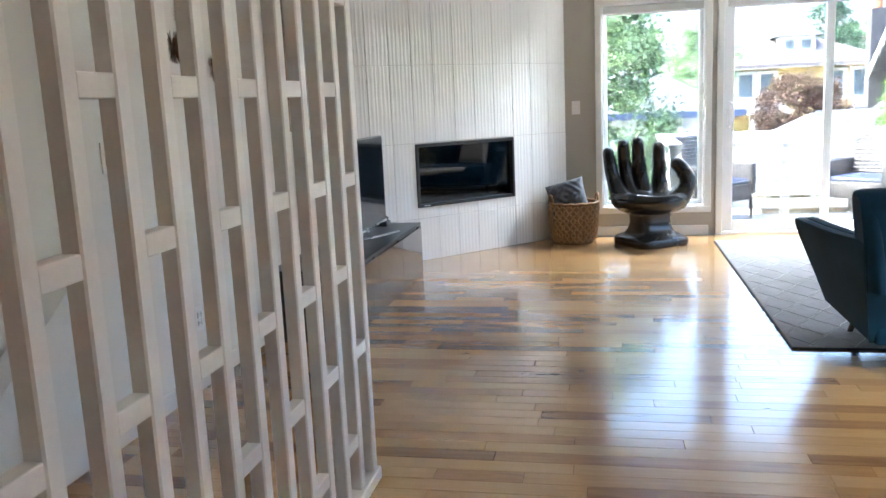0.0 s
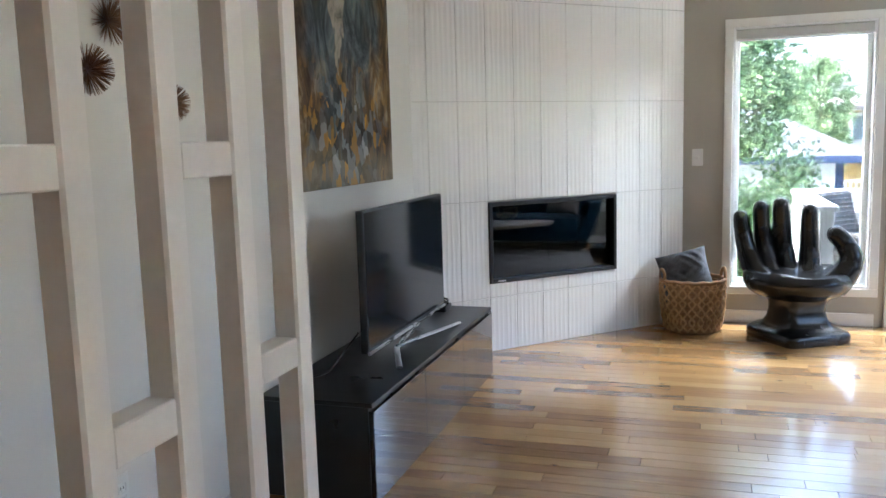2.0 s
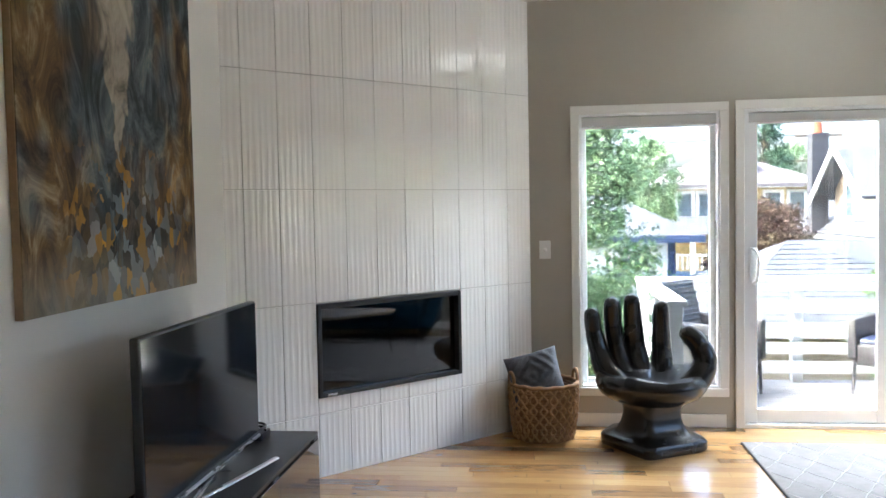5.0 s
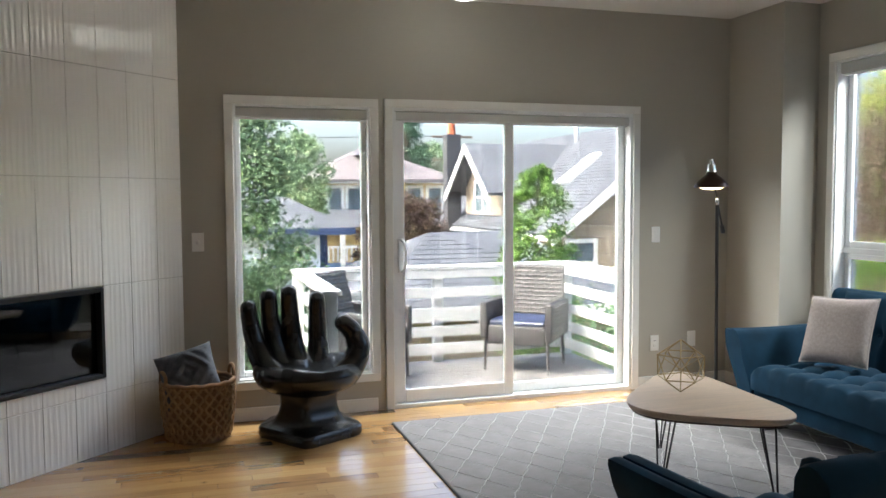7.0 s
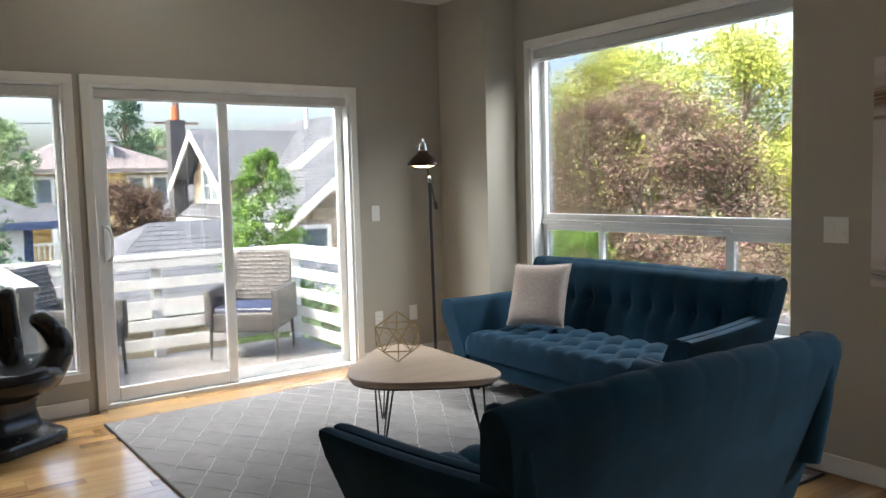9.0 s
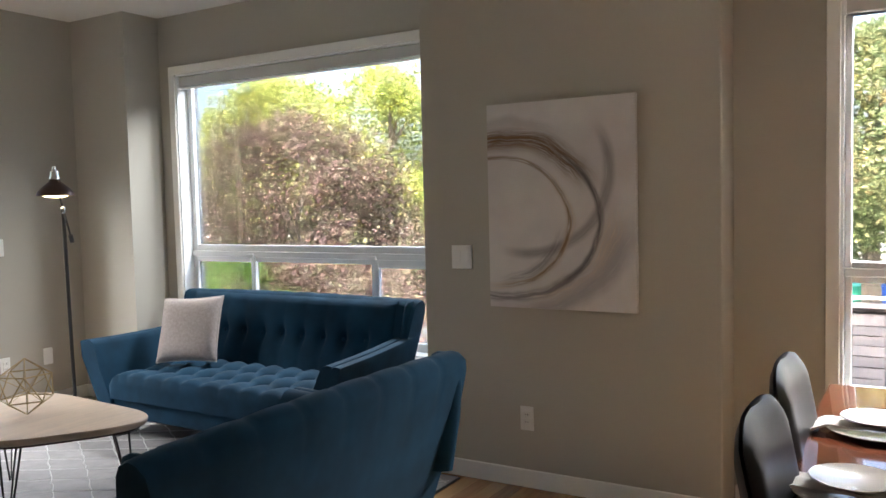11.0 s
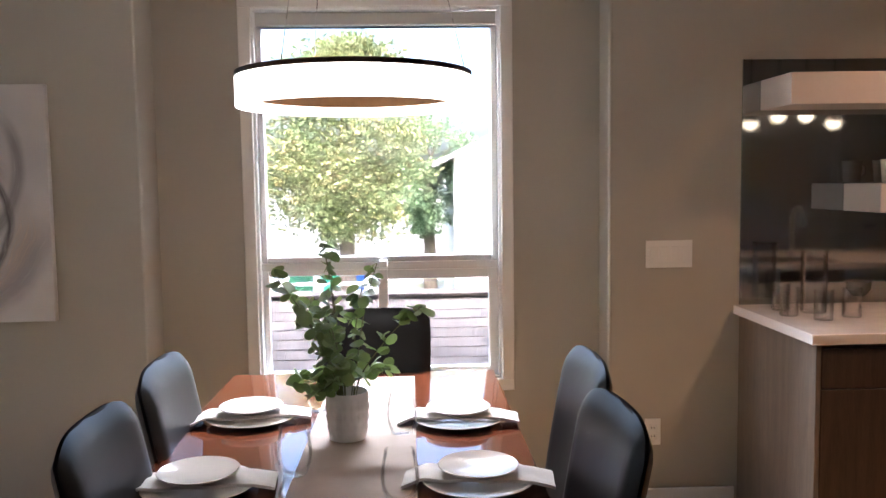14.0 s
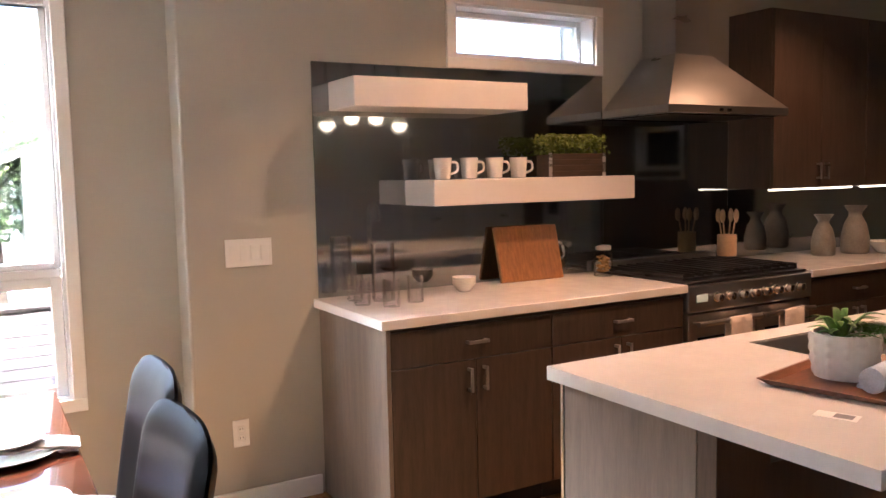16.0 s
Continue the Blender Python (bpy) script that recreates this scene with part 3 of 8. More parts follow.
# sliding door
trim_frame("trim_door_1", "x", YD, -1, 1.055, 2.897, 0.0, 2.07, 0.056, "white painted casing round the sliding door", bottom=False)
d1 = tagged(new("door_1"), "closed white sliding glass door onto the deck", "door", kind="structure")
part("jamb", jamb(B(), "x", YD - 0.002, YD + 0.15, 1.055, 2.897, 0.0, 2.07, 0.02, bottom=False), VINYL, d1)
part("threshold", box(B(), 1.056, 2.896, YD - 0.01, YD + 0.16, -0.02, 0.028, 0.006), VINYL, d1)
leaf = part("sliding_leaf", bar(B(), "x", YD + 0.03, YD + 0.065, 1.075, 1.145, 0.03, 2.05), VINYL, d1)
for a, b, c, e in ((1.885, 1.955, 0.03, 2.05), (1.145, 1.885, 0.03, 0.12), (1.145, 1.885, 1.98, 2.05)):
    part("rail", bar(B(), "x", YD + 0.03, YD + 0.065, a, b, c, e), VINYL, leaf)
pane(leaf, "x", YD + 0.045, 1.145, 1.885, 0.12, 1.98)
fixed = part("fixed_leaf", bar(B(), "x", YD + 0.085, YD + 0.12, 1.91, 1.96, 0.03, 2.05), VINYL, d1)
for a, b, c, e in ((2.82, 2.877, 0.03, 2.05), (1.96, 2.82, 0.03, 0.10), (1.96, 2.82, 1.98, 2.05)):
    part("rail", bar(B(), "x", YD + 0.085, YD + 0.12, a, b, c, e), VINYL, fixed)
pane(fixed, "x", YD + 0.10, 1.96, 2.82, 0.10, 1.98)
bm = tube(B(), smooth_path([(1.115, YD + 0.03, 0.95), (1.128, YD - 0.028, 0.97), (1.135, YD - 0.04, 1.06), (1.128, YD - 0.028, 1.15), (1.115, YD + 0.03, 1.17)], 5), 0.009, 8)
box(bm, 1.095, 1.135, YD + 0.012, YD + 0.03, 0.94, 1.18, 0.005)
part("door_handle", bm, VINYL, d1, "white curved pull handle", smooth=50)
cassette("x", YD + 0.004, YD + 0.028, 1.08, 2.872, 1.985, 2.045, 0)

# wide living window
trim_frame("trim_window_2", "y", XW, -1, 5.15, 7.63, 0.46, 2.385, 0.06, "white painted casing round the wide window")
w2 = tagged(new("window_2"), "wide white vinyl window over two sliders", "window", kind="structure")
part("jamb", jamb(B(), "y", XW - 0.002, XW + 0.19, 5.15, 7.63, 0.46, 2.385), VINYL, w2)
sash(w2, "y", XW + 0.09, XW + 0.14, 5.163, 7.617, 1.095, 2.37, 0.045)
part("transom", box(B(), XW + 0.075, XW + 0.15, 5.163, 7.617, 1.055, 1.095, 0.004, 1), VINYL, w2)
sash(w2, "y", XW + 0.09, XW + 0.13, 7.00, 7.617, 0.475, 1.055, 0.04)
sash(w2, "y", XW + 0.10, XW + 0.14, 5.93, 7.05, 0.475, 1.055, 0.035)
sash(w2, "y", XW + 0.09, XW + 0.13, 5.163, 5.98, 0.475, 1.055, 0.055)
for yy in (7.02, 5.955):
    part("latch", box(B(), XW + 0.06, XW + 0.09, yy - 0.03, yy + 0.03, 1.05, 1.078, 0.005), VINYL, w2)
cassette("y", XW + 0.01, XW + 0.075, 5.17, 7.61, 2.295, 2.37, 0)

# dining window
trim_frame("trim_window_3", "y", XD, -1, 2.085, 3.2, 0.545, 2.245, 0.055, "white painted casing round the dining window")
w3 = tagged(new("window_3"), "white vinyl dining window over a slider", "window", kind="structure")
part("jamb", jamb(B(), "y", XD - 0.002, XD + 0.15, 2.085, 3.2, 0.545, 2.245), VINYL, w3)
sash(w3, "y", XD + 0.03, XD + 0.08, 2.098, 3.187, 1.098, 2.23, 0.028)
part("transom", box(B(), XD + 0.02, XD + 0.09, 2.098, 3.187, 1.062, 1.098, 0.004, 1), VINYL, w3)
sash(w3, "y", XD + 0.045, XD + 0.085, 2.61, 3.187, 0.558, 1.062, 0.028)
sash(w3, "y", XD + 0.022, XD + 0.06, 2.098, 2.655, 0.558, 1.062, 0.045)
part("latch", box(B(), XD + 0.0, XD + 0.03, 2.61, 2.655, 1.075, 1.105, 0.005), VINYL, w3)
cassette("y", XD + 0.004, XD + 0.024, 2.10, 3.185, 2.165, 2.225, 0)

# kitchen slot window
trim_frame("trim_window_4", "y", XR, -1, -0.56, 0.32, 2.02, 2.28, 0.05, "white painted casing round the slot window")
w4 = tagged(new("window_4"), "white slot window high above the counter", "window", kind="structure")
part("jamb", jamb(B(), "y", XR - 0.002, XR + 0.25, -0.56, 0.32, 2.02, 2.28), VINYL, w4)
sash(w4, "y", XR + 0.10, XR + 0.15, -0.548, 0.308, 2.032, 2.268, 0.03)

# baseboards
for nm, args in (("baseboard", (-0.3, 0.94, YD - 0.016, YD - 0.001, 0, 0.09)), ("baseboard", (2.955, XC - 0.001, YD - 0.016, YD - 0.001, 0, 0.09)),
                 ("baseboard", (XC - 0.016, XC - 0.001, 7.80, YD - 0.017, 0, 0.09)), ("baseboard", (XL + 0.001, XL + 0.016, 3.35, 6.86, 0, 0.09)),
                 ("baseboard", (XR - 0.016, XR - 0.001, 3.64, 5.15, 0, 0.09)), ("baseboard", (XR - 0.016, XR - 0.001, 1.08, 1.63, 0, 0.09)),
                 ("baseboard", (XD - 0.016, XD - 0.001, 1.64, 3.63, 0, 0.09)), ("baseboard", (XW - 0.016, XW - 0.001, 5.15, 7.79, 0, 0.09))):
    structure(nm, box(B(), *args, 0.004, 1), TRIM, "white painted baseboard", "baseboard")

# ---- slatted partition ----
screen = thing("slat_screen", 0, 0, 0, 0, "cream painted slatted room divider", "room divider")
PX0, PX1, PITCH, PW = -0.770, -0.732, 0.1415, 0.042
post_bm = box(B(), PX0, PX1, -PW / 2, PW / 2, 0.045, CEIL_Z, 0.004, 1)
first = part("post", post_bm, SLAT, screen)
rung_bm = box(B(), PX0, PX1 - 0.002, -0.0505, 0.0505, -0.021, 0.021, 0.002, 1)
rung0 = part("rung", rung_bm, SLAT, screen)
NPOST = 17
for k in range(NPOST):
    yc = 3.318 - k * PITCH
    ob = first if k == 0 else first.copy()
    if k:
        scene.collection.objects.link(ob)
    ob.location = (0, yc, 0)
    for j in range(-1, 10):
        z = 0.498 + 0.2785 * (2 * j + (0 if k % 2 == 0 else 1)) - 0.2785 * 2
        if k < NPOST - 1 and 0.1 < z < CEIL_Z - 0.05:
            o = rung0.copy()
            scene.collection.objects.link(o)
            o.location = (0, yc - PITCH / 2, z)
bpy.data.objects.remove(rung0)
part("bottom_rail", box(B(), PX0 - 0.008, PX1 + 0.012, 3.318 - (NPOST - 1) * PITCH - 0.03, 3.349, 0, 0.045, 0.004, 1), SLAT, screen)

# ---- fireplace insert, tiles come last ----
fire = thing("fireplace", 0, 0, 0, 0, "black linear gas fireplace set into the tiles", "fireplace")
fire.matrix_basis = DIAG
for nm, a, b, c, d in (("frame_side", FB0 - 0.002, FB0 + 0.022, FZ0, FZ1), ("frame_side", FB1 - 0.022, FB1 + 0.002, FZ0, FZ1), ("frame_top", FB0 + 0.022, FB1 - 0.022, FZ1 - 0.026, FZ1), ("frame_bottom", FB0 + 0.022, FB1 - 0.022, FZ0, FZ0 + 0.026)):
    part(nm, box(B(), a, b, -0.010, 0.05, c, d, 0.005), BLACK_METAL, fire)
bm = box(B(), FB0 + 0.022, FB1 - 0.022, 0.036, 0.040, FZ0 + 0.026, FZ1 - 0.026)
FIRE_GLASS = pane_glass("fireplace_glass", (0.25, 0.26, 0.27))
FIRE_GLASS.node_tree.nodes["Fresnel"].inputs["IOR"].default_value = 1.9
part("glass", bm, FIRE_GLASS, fire)
bm = B()
box(bm, FB0 + 0.04, FB1 - 0.04, 0.40, 0.42, FZ0, FZ1)
box(bm, FB0 + 0.04, FB1 - 0.04, 0.05, 0.42, FZ0, FZ0 + 0.06)
part("firebox", bm, BLACK_METAL, fire)
STONE = surface("dark_glass_pebble", (0.10, 0.10, 0.11), 0.25, var=0.4, scale=60)
rnd = random.Random(7)
bm = B()
for k in range(170):
    m = Matrix.Translation((rnd.uniform(FB0 + 0.06, FB1 - 0.06), rnd.uniform(0.07, 0.36), FZ0 + 0.066)) @ Euler((rnd.uniform(0, 3), rnd.uniform(0, 3), 0)).to_matrix().to_4x4() @ Matrix.Diagonal((rnd.uniform(0.008, 0.018), rnd.uniform(0.007, 0.014), 0.008, 1))
    bmesh.ops.create_icosphere(bm, subdivisions=1, radius=1, matrix=m)
tagged(part("glass_media", bm, STONE, fire, "dark fire glass pebbles"), kind="stuff")
part("badge", box(B(), FB0 + 0.05, FB0 + 0.11, -0.013, -0.0095, FZ0 + 0.007, FZ0 + 0.019), SILVER, fire, "small silver maker plate")

# ---- finger-shaped chair ----
chair = thing("finger_chair", 0.40, 7.97, 0, 0, "glossy black moulded chair shaped like an open palm", "chair")


def ring_from(corners, radius, z, k=1.0, per=7):
    return [(p.x * k, p.y * k, z) for p in rounded_polygon(corners, radius, per)]


pent = [(-0.055, -0.335), (0.335, -0.10), (0.245, 0.27), (-0.20, 0.28), (-0.31, 0.05)]
rounder = [(-0.03, -0.28), (0.31, -0.14), (0.25, 0.24), (-0.21, 0.25), (-0.30, -0.04)]
loops = []
for k, z, r in ((0.97, 0.0, 0.06), (1.0, 0.012, 0.06), (1.0, 0.052, 0.06), (0.96, 0.068, 0.07), (0.80, 0.082, 0.08), (0.68, 0.105, 0.08), (0.60, 0.14, 0.08), (0.555, 0.19, 0.08), (0.56, 0.235, 0.08), (0.62, 0.275, 0.09)):
    loops.append(ring_from(pent, r, z, k))
part("pedestal", rings(B(), loops), GLOSS_BLACK, chair, smooth=35)
palm = [(-0.07, -0.31), (0.20, -0.29), (0.36, -0.06), (0.27, 0.20), (-0.27, 0.22), (-0.345, -0.02), (-0.24, -0.22)]
loops = []
for k, z in ((0.60, 0.272), (0.78, 0.295), (0.92, 0.325), (1.0, 0.365), (1.02, 0.40), (1.0, 0.43), (0.95, 0.455), (0.88, 0.463), (0.75, 0.455), (0.5, 0.437), (0.25, 0.430), (0.05, 0.428)):
    loops.append([(p[0], p[1] + 0.01, p[2] + (0.018 * p[1] / 0.3 if z > 0.4 else 0) + 0.012 * math.cos(3 * math.atan2(p[1], p[0])) * (1 if 0.3 < k < 0.9 and z > 0.43 else 0)) for p in ring_from(palm, 0.13, z, k, 6)])
part("palm_seat", rings(B(), loops), GLOSS_BLACK, chair, "dished glossy black seat", smooth=50)


def finger(name, pts, radii):
    path = smooth_path(pts, 7)
    n = len(path)
    rr = []
    for i in range(n):
        t = i / (n - 1) * (len(radii) - 1)
        a = int(min(t, len(radii) - 2))
        r = radii[a] + (radii[a + 1] - radii[a]) * (t - a)
        for joint in (0.44, 0.72):
            r *= 1 - 0.07 * math.exp(-((i / (n - 1) - joint) / 0.025) ** 2)
        rr.append(r)
    tip = path[-1]
    d = (path[-1] - path[-2]).normalized()
    for f, g in ((0.35, 0.94), (0.65, 0.77), (0.88, 0.48), (0.98, 0.18)):
        path.append(tip + d * (radii[-1] * f))
        rr.append(radii[-1] * g)
    part(name, tube(B(), path, rr, 18), GLOSS_BLACK, chair, smooth=60)


finger("finger", [(-0.19, 0.04, 0.36), (-0.26, 0.10, 0.46), (-0.305, 0.13, 0.59), (-0.328, 0.13, 0.70), (-0.338, 0.12, 0.785)], [0.095, 0.075, 0.060, 0.054, 0.049])
finger("finger", [(-0.11, 0.13, 0.36), (-0.16, 0.175, 0.46), (-0.19, 0.20, 0.62), (-0.206, 0.185, 0.75), (-0.212, 0.16, 0.845)], [0.095, 0.072, 0.062, 0.057, 0.051])
finger("finger", [(-0.01, 0.16, 0.36), (-0.045, 0.20, 0.46), (-0.068, 0.215, 0.62), (-0.082, 0.19, 0.77), (-0.088, 0.165, 0.865)], [0.095, 0.072, 0.063, 0.058, 0.052])
finger("finger", [(0.10, 0.15, 0.36), (0.10, 0.19, 0.46), (0.098, 0.20, 0.60), (0.093, 0.18, 0.73), (0.09, 0.16, 0.822)], [0.095, 0.072, 0.062, 0.057, 0.051])
finger("thumb", [(0.21, -0.06, 0.37), (0.285, -0.05, 0.45), (0.318, -0.04, 0.54), (0.275, -0.03, 0.635), (0.225, -0.03, 0.69)], [0.10, 0.082, 0.07, 0.062, 0.056])

# ---- woven basket with a cushion ----
WICKER = surface("seagrass", (0.23, 0.125, 0.055), 0.7, var=0.25, scale=14, grain=120, grain_bump=0.4)
WICKER_PALE = surface("pale_seagrass", (0.36, 0.22, 0.105), 0.65, var=0.2, scale=14, grain=120, grain_bump=0.4)
basket = thing("basket", -0.245, 8.135, 0, 0, "round woven seagrass basket holding a cushion", "basket")


def basket_r(z):
    return 0.178 + 0.032 * math.sin(min(1.0, z / 0.35) * 1.9)


for k in range(22):
    z = 0.01 + k * 0.0158
    path = [((basket_r(z) + 0.003 * math.sin(9 * a + k * 3.1)) * math.cos(a), (basket_r(z) + 0.003 * math.sin(9 * a + k * 3.1)) * math.sin(a), z + 0.002 * math.sin(7 * a + k)) for a in [2 * math.pi * i / 60 for i in range(61)]]
    part("coil", tube(B(), path, 0.0092, 6, caps=False), WICKER, basket, smooth=60)
part("bottom", lathe(B(), [(0.01, 0.004), (0.172, 0.004), (0.172, 0.016), (0.01, 0.016)], 40), WICKER, basket)
for sgn in (-1, 1):
    for k in range(22):
        a0 = 2 * math.pi * k / 22
        pts = []
        for i in range(19):
            z = 0.015 + i / 18 * 0.325
            zig = abs(((i / 18 * 5) % 2) - 1)
            a = a0 + sgn * (0.26 * (1 - zig))
            r = basket_r(z) + 0.009 + 0.004 * math.sin(i * 2.1 + k)
            pts.append((r * math.cos(a), r * math.sin(a), z))
        part("strand", tube(B(), pts, 0.0075, 6), WICKER_PALE, basket, smooth=60)
part("rim", tube(B(), [((0.213 + 0.002 * math.sin(20 * a)) * math.cos(a), (0.213 + 0.002 * math.sin(20 * a)) * math.sin(a), 0.352 + 0.003 * math.sin(14 * a)) for a in [2 * math.pi * i / 70 for i in range(71)]], 0.014, 8, caps=False), WICKER, basket, smooth=60)
for a in (radians(200), radians(15)):
    pts = [(0.215 * math.cos(a + d), 0.215 * math.sin(a + d), 0.35 + h) for d, h in ((-0.22, 0), (-0.2, 0.045), (-0.1, 0.07), (0.0, 0.075), (0.1, 0.07), (0.2, 0.045), (0.22, 0))]
    part("handle", tube(B(), smooth_path(pts, 4), 0.011, 8), WICKER, basket, "twisted loop handle", smooth=60)


def cushion(name, m, size, thick, material, label, rib=0.0, pipe=None):
    c = tagged(new(name), label, "cushion")
    c.matrix_basis = m
    n = 28
    bm = B()
    for sgn in (-1, 1):
        grid = []
        for j in range(n + 1):
            row = []
            for i in range(n + 1):
                u, v = 2 * i / n - 1, 2 * j / n - 1
                f = max(0.0, (1 - u ** 4) * (1 - v ** 4)) ** 0.5
                pinch = 1 - 0.07 * (1 - abs(u) ** 2) * abs(v) ** 3
                pinch2 = 1 - 0.07 * (1 - abs(v) ** 2) * abs(u) ** 3
                h = thick * f
                if rib:
                    d = abs(u) + abs(v)
                    h += rib * f * (0.5 + 0.5 * math.cos(d * 15)) + rib * 0.4 * math.sin(u * 41 + v * 17) * math.sin(v * 37) * f
                row.append(bm.verts.new((size * u * pinch2, size * v * pinch, sgn * h)))
            grid.append(row)
        for j in range(n):
            for i in range(n):
                bm.faces.new((grid[j][i], grid[j][i + 1], grid[j + 1][i + 1], grid[j + 1][i]))
    bmesh.ops.remove_doubles(bm, verts=bm.verts, dist=1e-5)
    part("cover", bm, material, c, smooth=70)
    if pipe:
        edge = [(-1, -1), (1, -1), (1, 1), (-1, 1), (-1, -1)]
        pts = []
        for (a, b), (e, f) in zip(edge, edge[1:]):
            for k in range(10):
                u, v = a + (e - a) * k / 10, b + (f - b) * k / 10
                pts.append((size * u * (1 - 0.07 * (1 - v * v) * abs(u) ** 3), size * v * (1 - 0.07 * (1 - u * u) * abs(v) ** 3), 0))
        pts.append(pts[0])
        part("seam", tube(B(), pts, 0.005, 6), pipe, c, smooth=60)
    return c


GREY_KNIT = surface("charcoal_tufted_cotton", (0.085, 0.088, 0.10), 0.95, var=0.25, scale=25, grain=220, grain_bump=0.8)
LINEN = surface("pale_taupe_linen", (0.42, 0.36, 0.33), 0.9, var=0.12, scale=60, grain=400, grain_bump=0.4)
LINEN_EDGE = surface("pale_linen_edge", (0.55, 0.49, 0.45), 0.9, var=0.1)
cushion("cushion", Matrix(((0.963, -0.235, 0.13, -0.295), (0.0, 0.483, 0.875, 8.085), (0.269, 0.843, -0.465, 0.39), (0, 0, 0, 1))), 0.172, 0.07, GREY_KNIT, "charcoal tufted cushion stuffed in the basket", 0.012)
cushion("cushion", Matrix.Translation((3.49, 6.97, 0.635)) @ Matrix.Rotation(radians(-74), 4, "Z") @ Matrix.Rotation(radians(68), 4, "X") @ Matrix.Rotation(radians(3), 4, "Z"), 0.215, 0.07, LINEN, "pale linen cushion leaning on the blue sofa", 0.0, LINEN_EDGE)

# ---- media console and television ----
console = thing("media_console", XL + 0.02, 4.965, 0, 0, "low black console with glossy brown doors", "console")
cw, cl = 0.477, 1.787
part("carcass", box(B(), 0, cw - 0.022, 0, cl, 0.0, 0.378, 0.002, 1), SATIN_BLACK, console)
part("top", box(B(), 0, cw - 0.004, -0.002, cl + 0.002, 0.379, 0.397, 0.002, 1), SATIN_BLACK, console, "satin black top panel")
for k in range(3):
    a = k * cl / 3
    dr = part("door", box(B(), cw - 0.02, cw, a + 0.002, a + cl / 3 - 0.002, 0.008, 0.366, 0.002, 1), GLOSS_BROWN, console, "glossy dark brown door")
    part("pull", box(B(), cw - 0.024, cw - 0.001, a + cl / 3 - 0.075, a + cl / 3 - 0.004, 0.367, 0.377, 0.002, 1), BLACK_METAL, dr)

tv = thing("television", -1.515, 5.885, 0.397, 0, "black flat-screen television on a silver boomerang stand", "television")
part("case", box(B(), -0.03, 0.004, -0.53, 0.53, 0.075, 0.677, 0.008, 3), BLACK_METAL, tv, smooth=40)
part("screen", box(B(), 0.0045, 0.0065, -0.521, 0.521, 0.095, 0.668), DARK_GLASS, tv, "switched-off glossy screen")
part("lower_trim", box(B(), 0.002, 0.012, -0.53, 0.53, 0.07, 0.082, 0.003), SILVER, tv, "silver strip along the lower edge")
part("rear_bulge", box(B(), -0.075, -0.045, -0.35, 0.35, 0.09, 0.42, 0.015, 3), BLACK_METAL, tv)
bm = tube(B(), smooth_path([(0.11, -0.45, 0.005), (0.07, -0.36, 0.03), (0.045, -0.30, 0.052), (0.05, -0.22, 0.052), (0.09, 0.10, 0.03), (0.12, 0.42, 0.006)], 6), 0.013, 10, squash=0.45)
part("stand", bm, SILVER, tv, "silver boomerang foot", smooth=50)
bm = tube(B(), smooth_path([(-0.13, 0.40, 0.005), (-0.06, 0.28, 0.03), (0.0, 0.0, 0.055), (0.045, -0.28, 0.052)], 6), 0.013, 10, squash=0.45)
part("stand", bm, SILVER, tv, smooth=50)
part("neck", box(B(), -0.03, 0.0, -0.06, 0.06, 0.03, 0.09, 0.006), BLACK_METAL, tv)
part("power_cord", tube(B(), smooth_path([(-0.05, -0.5, 0.16), (-0.10, -0.56, 0.08), (-0.14, -0.62, 0.02), (-0.20, -0.66, 0.004)], 5), 0.004, 6), BLACK_METAL, tv, smooth=60)
box_ob = thing("streaming_box", -1.60, 6.62, 0.397, 0, "small black streaming box with a coiled cable", "electronics")
part("body", box(B(), -0.05, 0.05, -0.06, 0.06, 0, 0.035, 0.006, 3), SATIN_BLACK, box_ob, smooth=40)
part("cable", tube(B(), [(0.045 * math.cos(a), 0.05 * math.sin(a), 0.04 + 0.0025 * a) for a in [i * 0.35 for i in range(34)]], 0.006, 6), BLACK_METAL, box_ob, smooth=60)


